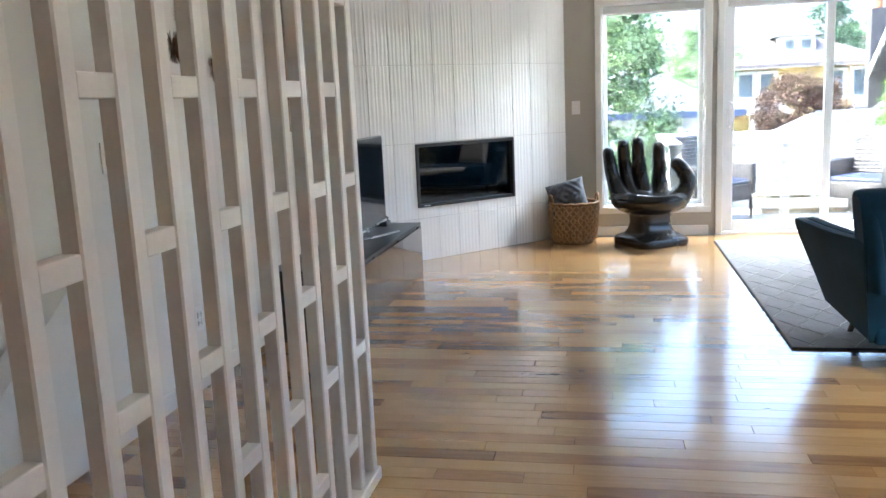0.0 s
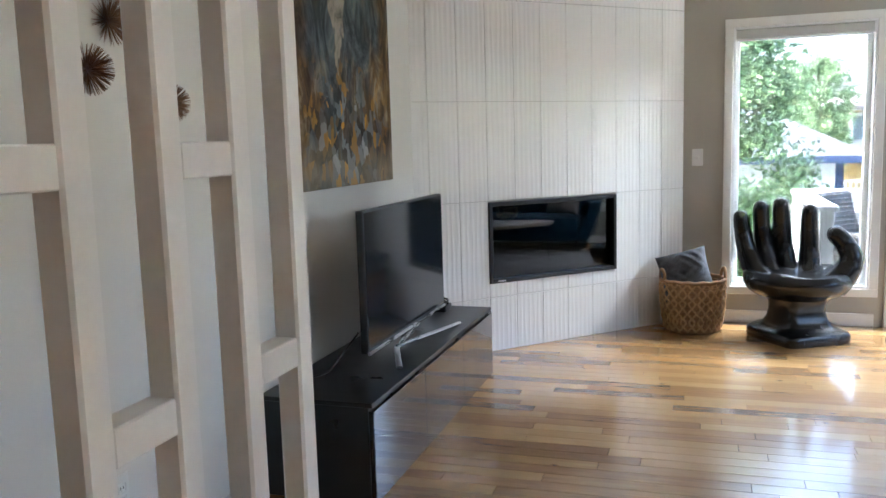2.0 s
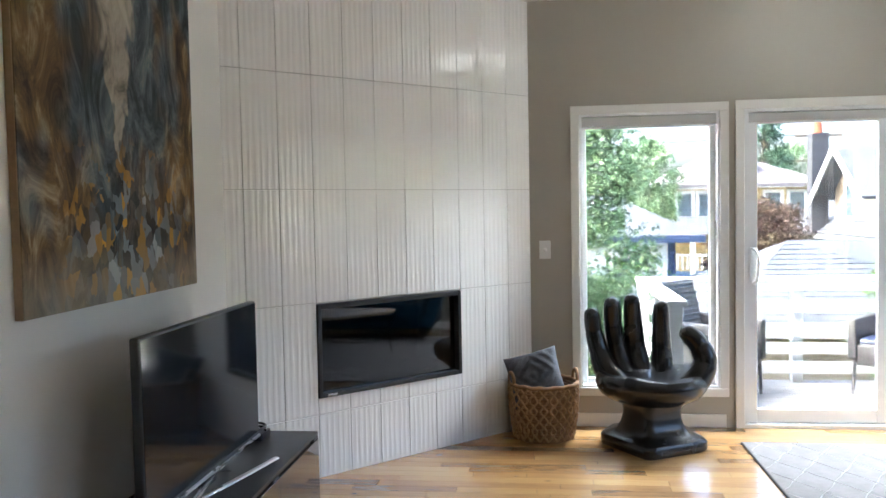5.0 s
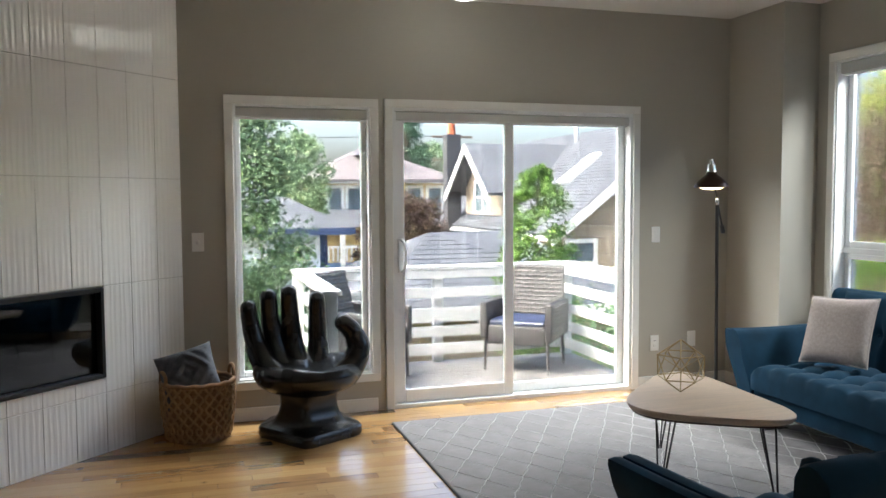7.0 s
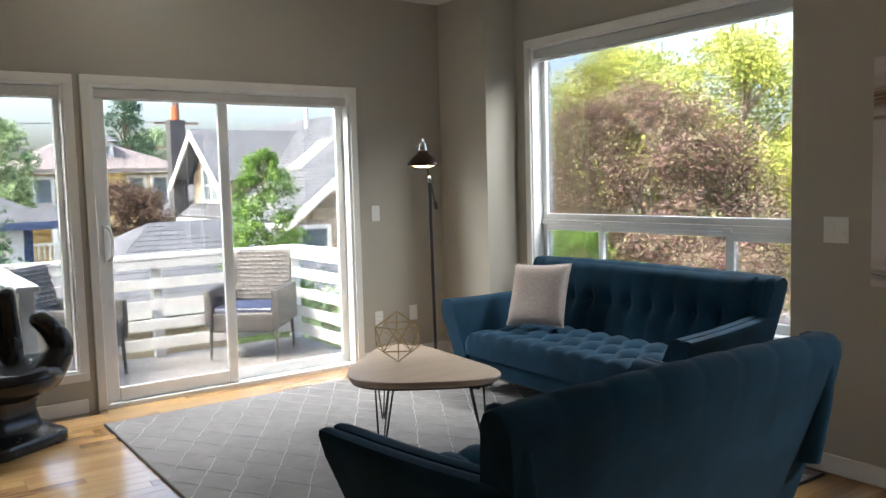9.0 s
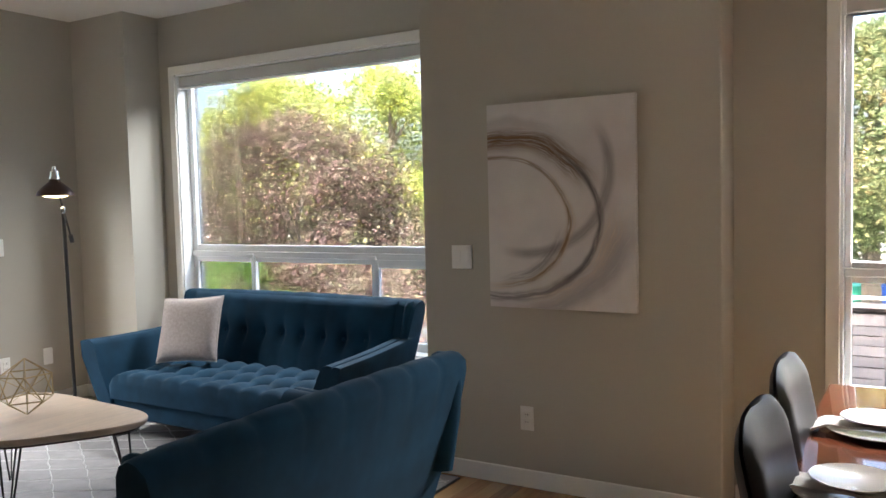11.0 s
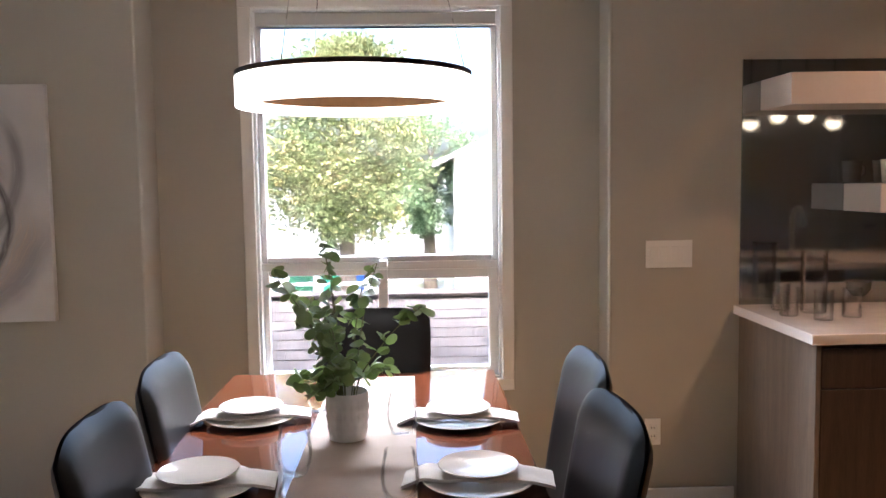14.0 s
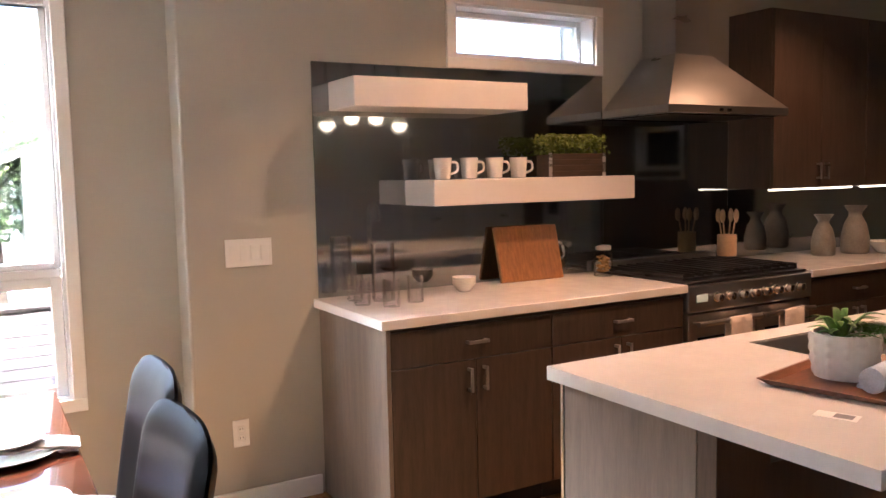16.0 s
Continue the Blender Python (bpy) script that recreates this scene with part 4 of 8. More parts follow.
# ---- paintings ----
def dark_painting():
    m, nt, bsdf = nodes_of("abstract_city_painting")
    vec = coords(nt, (1, 1.5, 1.0))
    vert = coords(nt, (1, 2.6, 1.2))
    strokes = noise_node(nt, vert, 2.6, 6.0, 0.68, 1.1)
    shaken = nt.nodes.new("ShaderNodeVectorMath")
    shaken.operation = "ADD"
    swing = nt.nodes.new("ShaderNodeVectorMath")
    swing.operation = "SCALE"
    swing.inputs["Scale"].default_value = 0.16
    nt.links.new(noise_node(nt, vec, 5.0, 3.0).outputs["Color"], swing.inputs[0])
    nt.links.new(vec, shaken.inputs[0])
    nt.links.new(swing.outputs[0], shaken.inputs[1])
    dabs = nt.nodes.new("ShaderNodeTexVoronoi")
    dabs.inputs["Scale"].default_value = 15.0
    nt.links.new(shaken.outputs[0], dabs.inputs["Vector"])
    zone = noise_node(nt, coords(nt, (1, 1.4, 0.9)), 2.1, 2.0).outputs["Fac"]
    cool = ramp(nt, strokes.outputs["Fac"], [(0.30, (0.012, 0.015, 0.018)), (0.43, (0.045, 0.057, 0.062)), (0.55, (0.11, 0.135, 0.145)), (0.68, (0.24, 0.245, 0.22))])
    warm = ramp(nt, strokes.outputs["Fac"], [(0.30, (0.02, 0.014, 0.012)), (0.44, (0.07, 0.048, 0.032)), (0.57, (0.17, 0.11, 0.05)), (0.70, (0.36, 0.29, 0.18))])
    base = mixed(nt, ramp(nt, zone, [(0.42, (0, 0, 0)), (0.54, (1, 1, 1))]), cool, warm)
    spots = ramp(nt, dabs.outputs["Color"], [(0.30, (0.02, 0.026, 0.032)), (0.42, (0.13, 0.17, 0.20)), (0.50, (0.42, 0.46, 0.48)), (0.55, (0.06, 0.07, 0.08)), (0.60, (0.72, 0.36, 0.04)), (0.70, (0.62, 0.33, 0.06)), (0.75, (0.10, 0.08, 0.05)), (0.86, (0.20, 0.24, 0.26))])
    tc = nt.nodes.new("ShaderNodeTexCoord")
    sep = nt.nodes.new("ShaderNodeSeparateXYZ")
    nt.links.new(tc.outputs["Object"], sep.inputs[0])
    # a band of bright dabs low in the picture, a pale plume above it
    low = nt.nodes.new("ShaderNodeMapRange")
    low.inputs[1].default_value, low.inputs[2].default_value = 0.62, 0.22
    nt.links.new(sep.outputs["Z"], low.inputs[0])
    dx = math_node(nt, "ABSOLUTE", math_node(nt, "SUBTRACT", sep.outputs["Y"], 0.06))
    near_mid = nt.nodes.new("ShaderNodeMapRange")
    near_mid.inputs[1].default_value, near_mid.inputs[2].default_value = 0.55, 0.15
    nt.links.new(dx, near_mid.inputs[0])
    gate = noise_node(nt, vec, 6.0, 2.0)
    k = math_node(nt, "MULTIPLY", math_node(nt, "MULTIPLY", low.outputs[0], near_mid.outputs[0]), math_node(nt, "GREATER_THAN", gate.outputs["Fac"], 0.43))
    col = mixed(nt, k, base, spots)
    wob = math_node(nt, "MULTIPLY", math_node(nt, "SUBTRACT", gate.outputs["Fac"], 0.5), 0.22)
    plume = math_node(nt, "ABSOLUTE", math_node(nt, "ADD", math_node(nt, "ADD", sep.outputs["Y"], 0.02), wob))
    wide = math_node(nt, "MAXIMUM", math_node(nt, "MULTIPLY", math_node(nt, "SUBTRACT", sep.outputs["Z"], 0.5), 0.22), 0.0001)
    pl = nt.nodes.new("ShaderNodeMapRange")
    pl.inputs[1].default_value, pl.inputs[2].default_value = 1.15, 0.8
    nt.links.new(math_node(nt, "DIVIDE", plume, wide), pl.inputs[0])
    pale = ramp(nt, strokes.outputs["Fac"], [(0.36, (0.14, 0.13, 0.11)), (0.5, (0.36, 0.32, 0.25)), (0.68, (0.50, 0.45, 0.36))])
    col = mixed(nt, math_node(nt, "MULTIPLY", pl.outputs[0], 0.92), col, pale)
    foot = nt.nodes.new("ShaderNodeMapRange")
    foot.inputs[1].default_value, foot.inputs[2].default_value = 0.22, 0.06
    nt.links.new(sep.outputs["Z"], foot.inputs[0])
    col = mixed(nt, math_node(nt, "MULTIPLY", foot.outputs[0], strokes.outputs["Fac"]), col, (0.36, 0.32, 0.24))
    nt.links.new(col, bsdf.inputs["Base Color"])
    bsdf.inputs["Roughness"].default_value = 0.75
    bsdf.inputs["Specular IOR Level"].default_value = 0.15
    bump(nt, bsdf, strokes.outputs["Fac"], 0.6, 0.004)
    return m


def swirl_painting():
    """Pale ground with sweeping translucent arcs; u runs from the left edge, w up from the bottom."""
    m, nt, bsdf = nodes_of("pale_swirl_painting")
    tc = nt.nodes.new("ShaderNodeTexCoord")
    sep = nt.nodes.new("ShaderNodeSeparateXYZ")
    nt.links.new(tc.outputs["Object"], sep.inputs[0])
    u, w = math_node(nt, "SUBTRACT", 0.37, sep.outputs["Y"]), sep.outputs["Z"]
    wob = math_node(nt, "SUBTRACT", noise_node(nt, tc.outputs["Object"], 3.2, 3.0, 0.55).outputs["Fac"], 0.5)
    ground = ramp(nt, noise_node(nt, tc.outputs["Object"], 1.9, 3.0).outputs["Fac"], [(0.35, (0.55, 0.52, 0.51)), (0.6, (0.66, 0.635, 0.61))])

    def span(value, lo, hi, soft):
        """1 between lo and hi, fading over soft."""
        out = None
        for a, b in ((lo - soft, lo + soft), (hi + soft, hi - soft)):
            r = nt.nodes.new("ShaderNodeMapRange")
            r.interpolation_type = "SMOOTHSTEP"
            r.inputs[1].default_value, r.inputs[2].default_value = a, b
            nt.links.new(value, r.inputs[0])
            out = r.outputs[0] if out is None else math_node(nt, "MULTIPLY", out, r.outputs[0])
        return out

    def stroke(col, cu, cw, a, b, width, from_deg, to_deg, ink, alpha, shake, grain, seed):
        du = math_node(nt, "DIVIDE", math_node(nt, "SUBTRACT", u, cu), a)
        dw = math_node(nt, "DIVIDE", math_node(nt, "SUBTRACT", w, cw), b)
        rho = math_node(nt, "SQRT", math_node(nt, "ADD", math_node(nt, "MULTIPLY", du, du), math_node(nt, "MULTIPLY", dw, dw)))
        rho = math_node(nt, "ADD", rho, math_node(nt, "MULTIPLY", wob, shake))
        ang = math_node(nt, "ARCTAN2", dw, du)
        comb = nt.nodes.new("ShaderNodeCombineXYZ")
        nt.links.new(math_node(nt, "MULTIPLY", rho, 22.0), comb.inputs[0])
        nt.links.new(math_node(nt, "MULTIPLY", ang, 1.3), comb.inputs[1])
        comb.inputs[2].default_value = seed
        hair = noise_node(nt, comb.outputs[0], 1.6, 4.0, 0.65, 0.4).outputs["Fac"]
        k = math_node(nt, "MULTIPLY", span(rho, 1 - width, 1 + width, width * 0.8), span(ang, radians(from_deg), radians(to_deg), 0.25))
        k = math_node(nt, "MULTIPLY", k, ramp(nt, hair, [(0.5 - grain, (0, 0, 0)), (0.56, (1, 1, 1))]))
        tone = ramp(nt, hair, [(0.35, tuple(c * 0.45 for c in ink)), (0.65, tuple(min(1.0, c * 1.25) for c in ink))])
        return mixed(nt, math_node(nt, "MULTIPLY", k, alpha), col, tone)

    brown, grey, tan = (0.20, 0.115, 0.045), (0.17, 0.15, 0.155), (0.50, 0.39, 0.28)
    col = ground
    col = stroke(col, 0.09, 0.43, 0.60, 0.46, 0.09, -85, -8, (0.30, 0.275, 0.29), 0.75, 0.25, 0.4, 1.0)
    col = stroke(col, 0.09, 0.44, 0.53, 0.40, 0.09, -75, 0, tan, 0.55, 0.3, 0.2, 2.0)
    col = stroke(col, 0.09, 0.47, 0.49, 0.43, 0.05, 60, 120, (0.38, 0.35, 0.34), 0.6, 0.3, 0.25, 3.0)
    col = stroke(col, 0.20, 0.655, 0.42, 0.39, 0.055, -100, 25, grey, 0.7, 0.06, 0.5, 4.0)
    col = stroke(col, 0.05, 0.415, 0.37, 0.316, 0.05, -95, 40, tan, 0.6, 0.2, 0.18, 5.0)
    col = stroke(col, 0.05, 0.415, 0.37, 0.316, 0.026, -80, 120, brown, 0.9, 0.12, 0.16, 6.0)
    col = stroke(col, 0.02, 0.42, 0.36, 0.30, 0.06, -75, -15, grey, 0.7, 0.25, 0.16, 7.0)
    col = stroke(col, 0.09, 0.43, 0.47, 0.385, 0.115, 30, 130, (0.15, 0.085, 0.035), 1.0, 0.22, 0.24, 8.0)
    col = stroke(col, 0.09, 0.43, 0.48, 0.385, 0.03, -60, 48, (0.085, 0.075, 0.08), 0.95, 0.10, 0.3, 9.0)
    col = stroke(col, 0.09, 0.43, 0.48, 0.38, 0.045, -115, -35, grey, 0.85, 0.2, 0.14, 10.0)
    nt.links.new(col, bsdf.inputs["Base Color"])
    bsdf.inputs["Roughness"].default_value = 0.6
    bump(nt, bsdf, noise_node(nt, tc.outputs["Object"], 160, 2.0).outputs["Fac"], 0.15, 0.001)
    return m


RAW_WOOD = surface("raw_wood_edge", (0.24, 0.155, 0.085), 0.6, var=0.15, scale=8, grain=60)
pic = thing("painting", XL, 5.835, 1.15, 0, "dark abstract cityscape canvas with ochre dabs", "painting")
part("stretcher", box(B(), 0.002, 0.03, -0.625, 0.625, 0.0, 1.27, 0.002, 1), RAW_WOOD, pic, "raw wooden edge")
part("canvas", box(B(), 0.0305, 0.034, -0.623, 0.623, 0.002, 1.268), dark_painting(), pic)
pic2 = thing("painting", XR, 4.372, 0.898, 0, "pale canvas with a brown and grey swirl", "painting")
CANVAS_EDGE = surface("primed_canvas_edge", (0.62, 0.60, 0.58), 0.7, var=0.05)
part("stretcher", box(B(), -0.032, -0.002, -0.372, 0.372, 0.0, 0.988, 0.003, 1), CANVAS_EDGE, pic2)
part("canvas", box(B(), -0.0355, -0.0325, -0.37, 0.37, 0.002, 0.986), swirl_painting(), pic2)

# ---- spiky metal wall ornaments ----
BRONZE = surface("bronze_wire", (0.24, 0.13, 0.07), 0.4, 0.7, var=0.25, scale=30, grain=120)
rnd = random.Random(3)
for yy, zz, r in ((4.30, 1.72, 0.075), (4.20, 1.575, 0.075), (4.57, 1.495, 0.065)):
    st = thing("spike_ornament", XL + 0.001, yy, zz, 0, "bronze spiky starburst ornament on the pale wall", "ornament", "starburst ornaments")
    bm = B()
    for k in range(230):
        z = rnd.uniform(0.05, 1.0)
        a = k * 2.39996
        s = math.sqrt(1 - z * z)
        d = Vector((z, s * math.cos(a), s * math.sin(a)))
        cyl(bm, d * 0.01, d * r, 0.0016, 0.0006, 4)
    tagged(part("spike_burst", bm, BRONZE, st), kind="stuff")
    part("hub", lathe(B(), [(0.002, 0), (0.014, 0.002), (0.012, 0.012), (0.002, 0.014)], 12), BRONZE, st, smooth=50).matrix_basis = Matrix.Rotation(radians(90), 4, "Y")

# ---- floor lamp ----
LAMP_BROWN = surface("oiled_bronze", (0.045, 0.022, 0.015), 0.3, 0.6, var=0.15)
lamp = thing("floor_lamp", 3.08, 7.60, 0, 0, "slim dark floor lamp with a lit bell shade", "lamp")
part("base", lathe(B(), [(0.13, 0.0), (0.13, 0.012), (0.12, 0.018), (0.02, 0.022), (0.012, 0.03)], 36), BLACK_METAL, lamp, smooth=40)
part("pole", cyl(B(), (0, 0, 0.02), (-0.03, -0.02, 1.40), 0.0115, n=14), BLACK_METAL, lamp, smooth=40)
part("knuckle", lathe(B(), [(0.006, -0.025), (0.014, -0.015), (0.014, 0.015), (0.006, 0.025)], 14, -0.03, -0.02, 1.425), CHROME, lamp, smooth=40)
part("arm", tube(B(), [(0.045, 0.02, 1.24), (-0.03, -0.02, 1.43), (-0.09, -0.05, 1.60)], 0.006, 8), BLACK_METAL, lamp, smooth=40)
part("counterweight", cyl(B(), (0.052, 0.024, 1.215), (0.036, 0.016, 1.262), 0.014, n=12), BLACK_METAL, lamp, smooth=40)
sx, sy = -0.10, -0.055
shade = part("shade", lathe(B(), [(0.108, 1.512), (0.112, 1.518), (0.105, 1.535), (0.085, 1.56), (0.055, 1.585), (0.036, 1.60), (0.032, 1.615), (0.028, 1.613), (0.05, 1.58), (0.08, 1.553), (0.100, 1.530), (0.104, 1.514)], 40, sx, sy, 0, caps=False), LAMP_BROWN, lamp, "dark bronze bell shade", smooth=50)
part("socket", lathe(B(), [(0.03, 1.612), (0.032, 1.62), (0.026, 1.635), (0.026, 1.665), (0.012, 1.672), (0.010, 1.695), (0.002, 1.70)], 20, sx, sy), CHROME, lamp, "polished chrome socket", smooth=40)
part("bulb", lathe(B(), [(0.004, 1.500), (0.05, 1.504), (0.078, 1.514), (0.082, 1.528), (0.05, 1.56), (0.02, 1.59)], 18, sx, sy), glowing("warm_bulb", (1.0, 0.72, 0.36), 0.12), lamp, "glowing warm bulb", smooth=60)

# ---- switches and outlets ----
def wall_plate(axis, at, out, a, z, width, kind, gangs=1):
    """axis: along which the wall runs."""
    label = {"switch": "white rocker switch plate on the wall", "dimmer": "white dimmer knob plate on the wall", "outlet": "white power outlet on the wall", "blank": "white blank cover plate on the wall"}[kind]
    p = tagged(new("wall_plate"), label, "switch" if kind in ("switch", "dimmer") else "outlet")
    rz = {("x", -1): 0, ("y", -1): -90, ("y", 1): 90}[(axis, out)]
    p.matrix_basis = pose(a, at, z, 0, 0, rz) if axis == "x" else pose(at, a, z, 0, 0, rz)
    part("plate", box(B(), -width / 2, width / 2, -0.007, -0.0005, -0.06, 0.06, 0.003), PLATE_WHITE, p)
    for g in range(gangs):
        cx = (g - (gangs - 1) / 2) * 0.0455
        if kind == "switch":
            part("rocker", box(B(), cx - 0.0165, cx + 0.0165, -0.011, -0.0075, -0.033, 0.033, 0.002), PLATE_WHITE, p)
        elif kind == "dimmer":
            part("knob", lathe(B(), [(0.013, 0.0), (0.013, 0.012), (0.010, 0.015), (0.002, 0.016)], 18), PLATE_WHITE, p, smooth=40).matrix_basis = Matrix.Translation((0, -0.0075, 0)) @ Matrix.Rotation(radians(90), 4, "X")
        elif kind == "outlet":
            for zz in (-0.019, 0.019):
                o = part("socket", box(B(), cx - 0.0165, cx + 0.0165, -0.0095, -0.0075, zz - 0.014, zz + 0.014, 0.004), PLATE_WHITE, p)
                for dx in (-0.006, 0.006):
                    part("slot", box(B(), cx + dx - 0.0012, cx + dx + 0.0012, -0.0104, -0.0097, zz - 0.004, zz + 0.005), BLACK_METAL, o)
    return p


wall_plate("x", YD, -1, -0.223, 1.182, 0.075, "dimmer")
wall_plate("x", YD, -1, 3.097, 1.171, 0.072, "switch")
wall_plate("x", YD, -1, 3.097, 0.343, 0.072, "outlet")
wall_plate("x", YD, -1, 3.42, 0.36, 0.072, "blank")
wall_plate("y", XR, -1, 4.918, 1.138, 0.118, "switch", 2)
wall_plate("y", XR, -1, 4.569, 0.346, 0.072, "outlet")
wall_plate("y", XR, -1, 1.38, 1.135, 0.205, "switch", 4)
wall_plate("y", XR, -1, 1.447, 0.346, 0.072, "outlet")
wall_plate("y", XL, 1, 3.64, 1.13, 0.118, "switch", 2)
wall_plate("y", XL, 1, 4.19, 0.335, 0.072, "outlet")

# ---- ceiling fittings ----
# the dome at (1.2, 3.2) is an added, unseen fill for the middle room
for cx, cy, power in ((1.36, 7.75, 0.06), (1.2, 3.2, 0.13)):
    DOME = glowing("lit_frosted_dome", (1.0, 0.95, 0.87), power)
    cl_ = thing("ceiling_light_and_fill", cx, cy, CEIL_Z, 0, "flush frosted ceiling light glowing warm, the second an added fill", "ceiling light", "ceiling lights")
    part("rim", lathe(B(), [(0.155, 0.0), (0.16, -0.01), (0.155, -0.022), (0.14, -0.024)], 40), SILVER, cl_, smooth=40)
    part("diffuser", lathe(B(), [(0.14, -0.02), (0.138, -0.07), (0.12, -0.115), (0.08, -0.145), (0.04, -0.158), (0.003, -0.162)], 40), DOME, cl_, smooth=60)
vent = thing("ceiling_vent", 0.767, 8.25, CEIL_Z, 0, "white louvred ceiling vent", "vent")
for a, b, c, d in ((-0.16, 0.16, -0.085, -0.065), (-0.16, 0.16, 0.065, 0.085), (-0.16, -0.14, -0.065, 0.065), (0.14, 0.16, -0.065, 0.065)):
    part("frame", box(B(), a, b, c, d, -0.012, -0.0005, 0.002, 1), TRIM, vent)
part("backing", box(B(), -0.14, 0.14, -0.065, 0.065, -0.003, -0.0008), BLACK_METAL, vent)
for k in range(8):
    part("slat", box(B(), -0.14, 0.14, -0.060 + k * 0.0165, -0.050 + k * 0.0165, -0.010, -0.004), TRIM, vent)
# sloping stair trim on the pale wall behind the screen
bm = B()
tube(bm, [(XL + 0.02, 3.36, 0.80), (XL + 0.02, 2.2, 0.02)], 0.045, 4)
structure("stair_trim", bm, TRIM, "white sloping stair skirt", "trim")

# ---- dining table and chairs ----
CHERRY = surface("polished_cherry_wood", (0.125, 0.034, 0.014), 0.12, var=0.25, scale=5, grain=30, grain_bump=0.02, coat=0.8, stretch=(1.2, 9, 9))
LEATHER = surface("black_leather", (0.010, 0.0095, 0.0095), 0.36, var=0.1, scale=6, grain=220, grain_bump=0.02, spec=0.38)
dt = thing("dining_table", 2.12, 2.683, 0, 0, "polished cherry dining table laid for a meal", "table")
part("tabletop", box(B(), -0.84, 0.84, -0.482, 0.482, 0.728, 0.76, 0.006, 3), CHERRY, dt, smooth=40)
for s in (-1, 1):
    part("apron", box(B(), -0.74, 0.74, s * 0.41 - 0.011, s * 0.41 + 0.011, 0.64, 0.727), CHERRY, dt)
    part("apron", box(B(), s * 0.75 - 0.011, s * 0.75 + 0.011, -0.39, 0.39, 0.64, 0.727), CHERRY, dt)
    for q in (-1, 1):
        part("leg", box(B(), s * 0.76 - 0.035, s * 0.76 + 0.035, q * 0.415 - 0.035, q * 0.415 + 0.035, 0.0, 0.727, 0.006), CHERRY, dt)


def dining_chair(x, y, rz):
    """Local: back at y = 0, seat towards +y."""
    c = thing("dining_chair", x, y, 0, rz, "black leather dining chair with dark wooden legs", "chair", "chairs round the dining table")
    w = 0.212
    nx, nz = 20, 22
    bm = B()
    for sgn in (-1, 1):
        grid = []
        for j in range(nz + 1):
            v = j / nz
            row = []
            for i in range(nx + 1):
                u = 2 * i / nx - 1
                top = 0.98 - 0.04 * abs(u) ** 5
                z = 0.40 + v * (top - 0.40)
                half = w * (0.92 + 0.08 * v) * (1 - 0.03 * v ** 8)
                edge = min(1.0, (1 - abs(u)) * 6, (1 - v) * 7 + 0.0) ** 0.5
                lean = -0.09 * (v ** 1.3)
                bow = 0.02 * (u * u)
                th = 0.004 + 0.024 * edge
                row.append(bm.verts.new((half * u, lean + bow + sgn * th, z)))
            grid.append(row)
        for j in range(nz):
            for i in range(nx):
                bm.faces.new((grid[j][i], grid[j][i + 1], grid[j + 1][i + 1], grid[j + 1][i]))
    bmesh.ops.holes_fill(bm, edges=[e for e in bm.edges if e.is_boundary])
    bmesh.ops.bridge_loops(bm, edges=[e for e in bm.edges if e.is_boundary]) if any(e.is_boundary for e in bm.edges) else None
    part("backrest", bm, LEATHER, c, smooth=70)
    part("seat", box(B(), -0.215, 0.215, 0.02, 0.45, 0.40, 0.475, 0.025, 4), LEATHER, c, smooth=50)
    part("seat_frame", box(B(), -0.205, 0.205, 0.025, 0.44, 0.35, 0.402, 0.004), DARK_WOOD, c)
    for s in (-1, 1):
        part("leg", tube(B(), [(s * 0.185, 0.42, 0.36), (s * 0.185, 0.42, 0.0)], [0.022, 0.015], 4), DARK_WOOD, c)
        part("rear_leg", tube(B(), [(s * 0.185, -0.07, 0.72), (s * 0.185, -0.005, 0.42), (s * 0.185, 0.0, 0.30), (s * 0.185, -0.06, 0.0)], [0.016, 0.022, 0.022, 0.015], 4), DARK_WOOD, c)
    return c


dining_chair(1.67, 3.10, 180)
dining_chair(2.22, 3.125, 180)
dining_chair(1.68, 2.135, 4)
dining_chair(2.18, 2.085, 2)
dining_chair(3.0, 2.64, 90)

# table runner, settings, glasses
CLOTH = surface("beige_cotton_runner", (0.36, 0.285, 0.24), 0.9, var=0.06, scale=8, grain=380, grain_bump=0.35)
NAPKIN = surface("white_linen_napkin", (0.62, 0.57, 0.53), 0.9, var=0.06, scale=12, grain=300, grain_bump=0.3)
CHINA = surface("cream_china", (0.76, 0.70, 0.64), 0.15, var=0.015, grain_bump=0.0, coat=0.4)
runner = thing("table_runner", 2.07, 2.645, 0.7602, 0, "beige checked cotton runner along the table", "table runner")
bm = B()
grid = []
for j in range(13):
    grid.append([bm.verts.new((-0.76 + i * 1.54 / 90, -0.148 + j * 0.296 / 12, 0.0022 + 0.0014 * math.sin(i * 0.9 + 0.6 * math.sin(j)) * (1 if i % 18 > 12 else 0.2) + (0.0014 if i % 9 == 0 else 0))) for i in range(91)])
for j in range(12):
    for i in range(90):
        bm.faces.new((grid[j][i], grid[j][i + 1], grid[j + 1][i + 1], grid[j + 1][i]))
ex = bmesh.ops.extrude_face_region(bm, geom=list(bm.faces))
for v in [g for g in ex["geom"] if isinstance(g, bmesh.types.BMVert)]:
    v.co.z = 0.0004
part("cloth", bm, CLOTH, runner, smooth=60)
for xx in (-0.772, 0.782):
    part("hem", box(B(), xx - 0.010, xx + 0.010, -0.149, 0.149, 0.0004, 0.0042, 0.001, 1), CLOTH, runner)


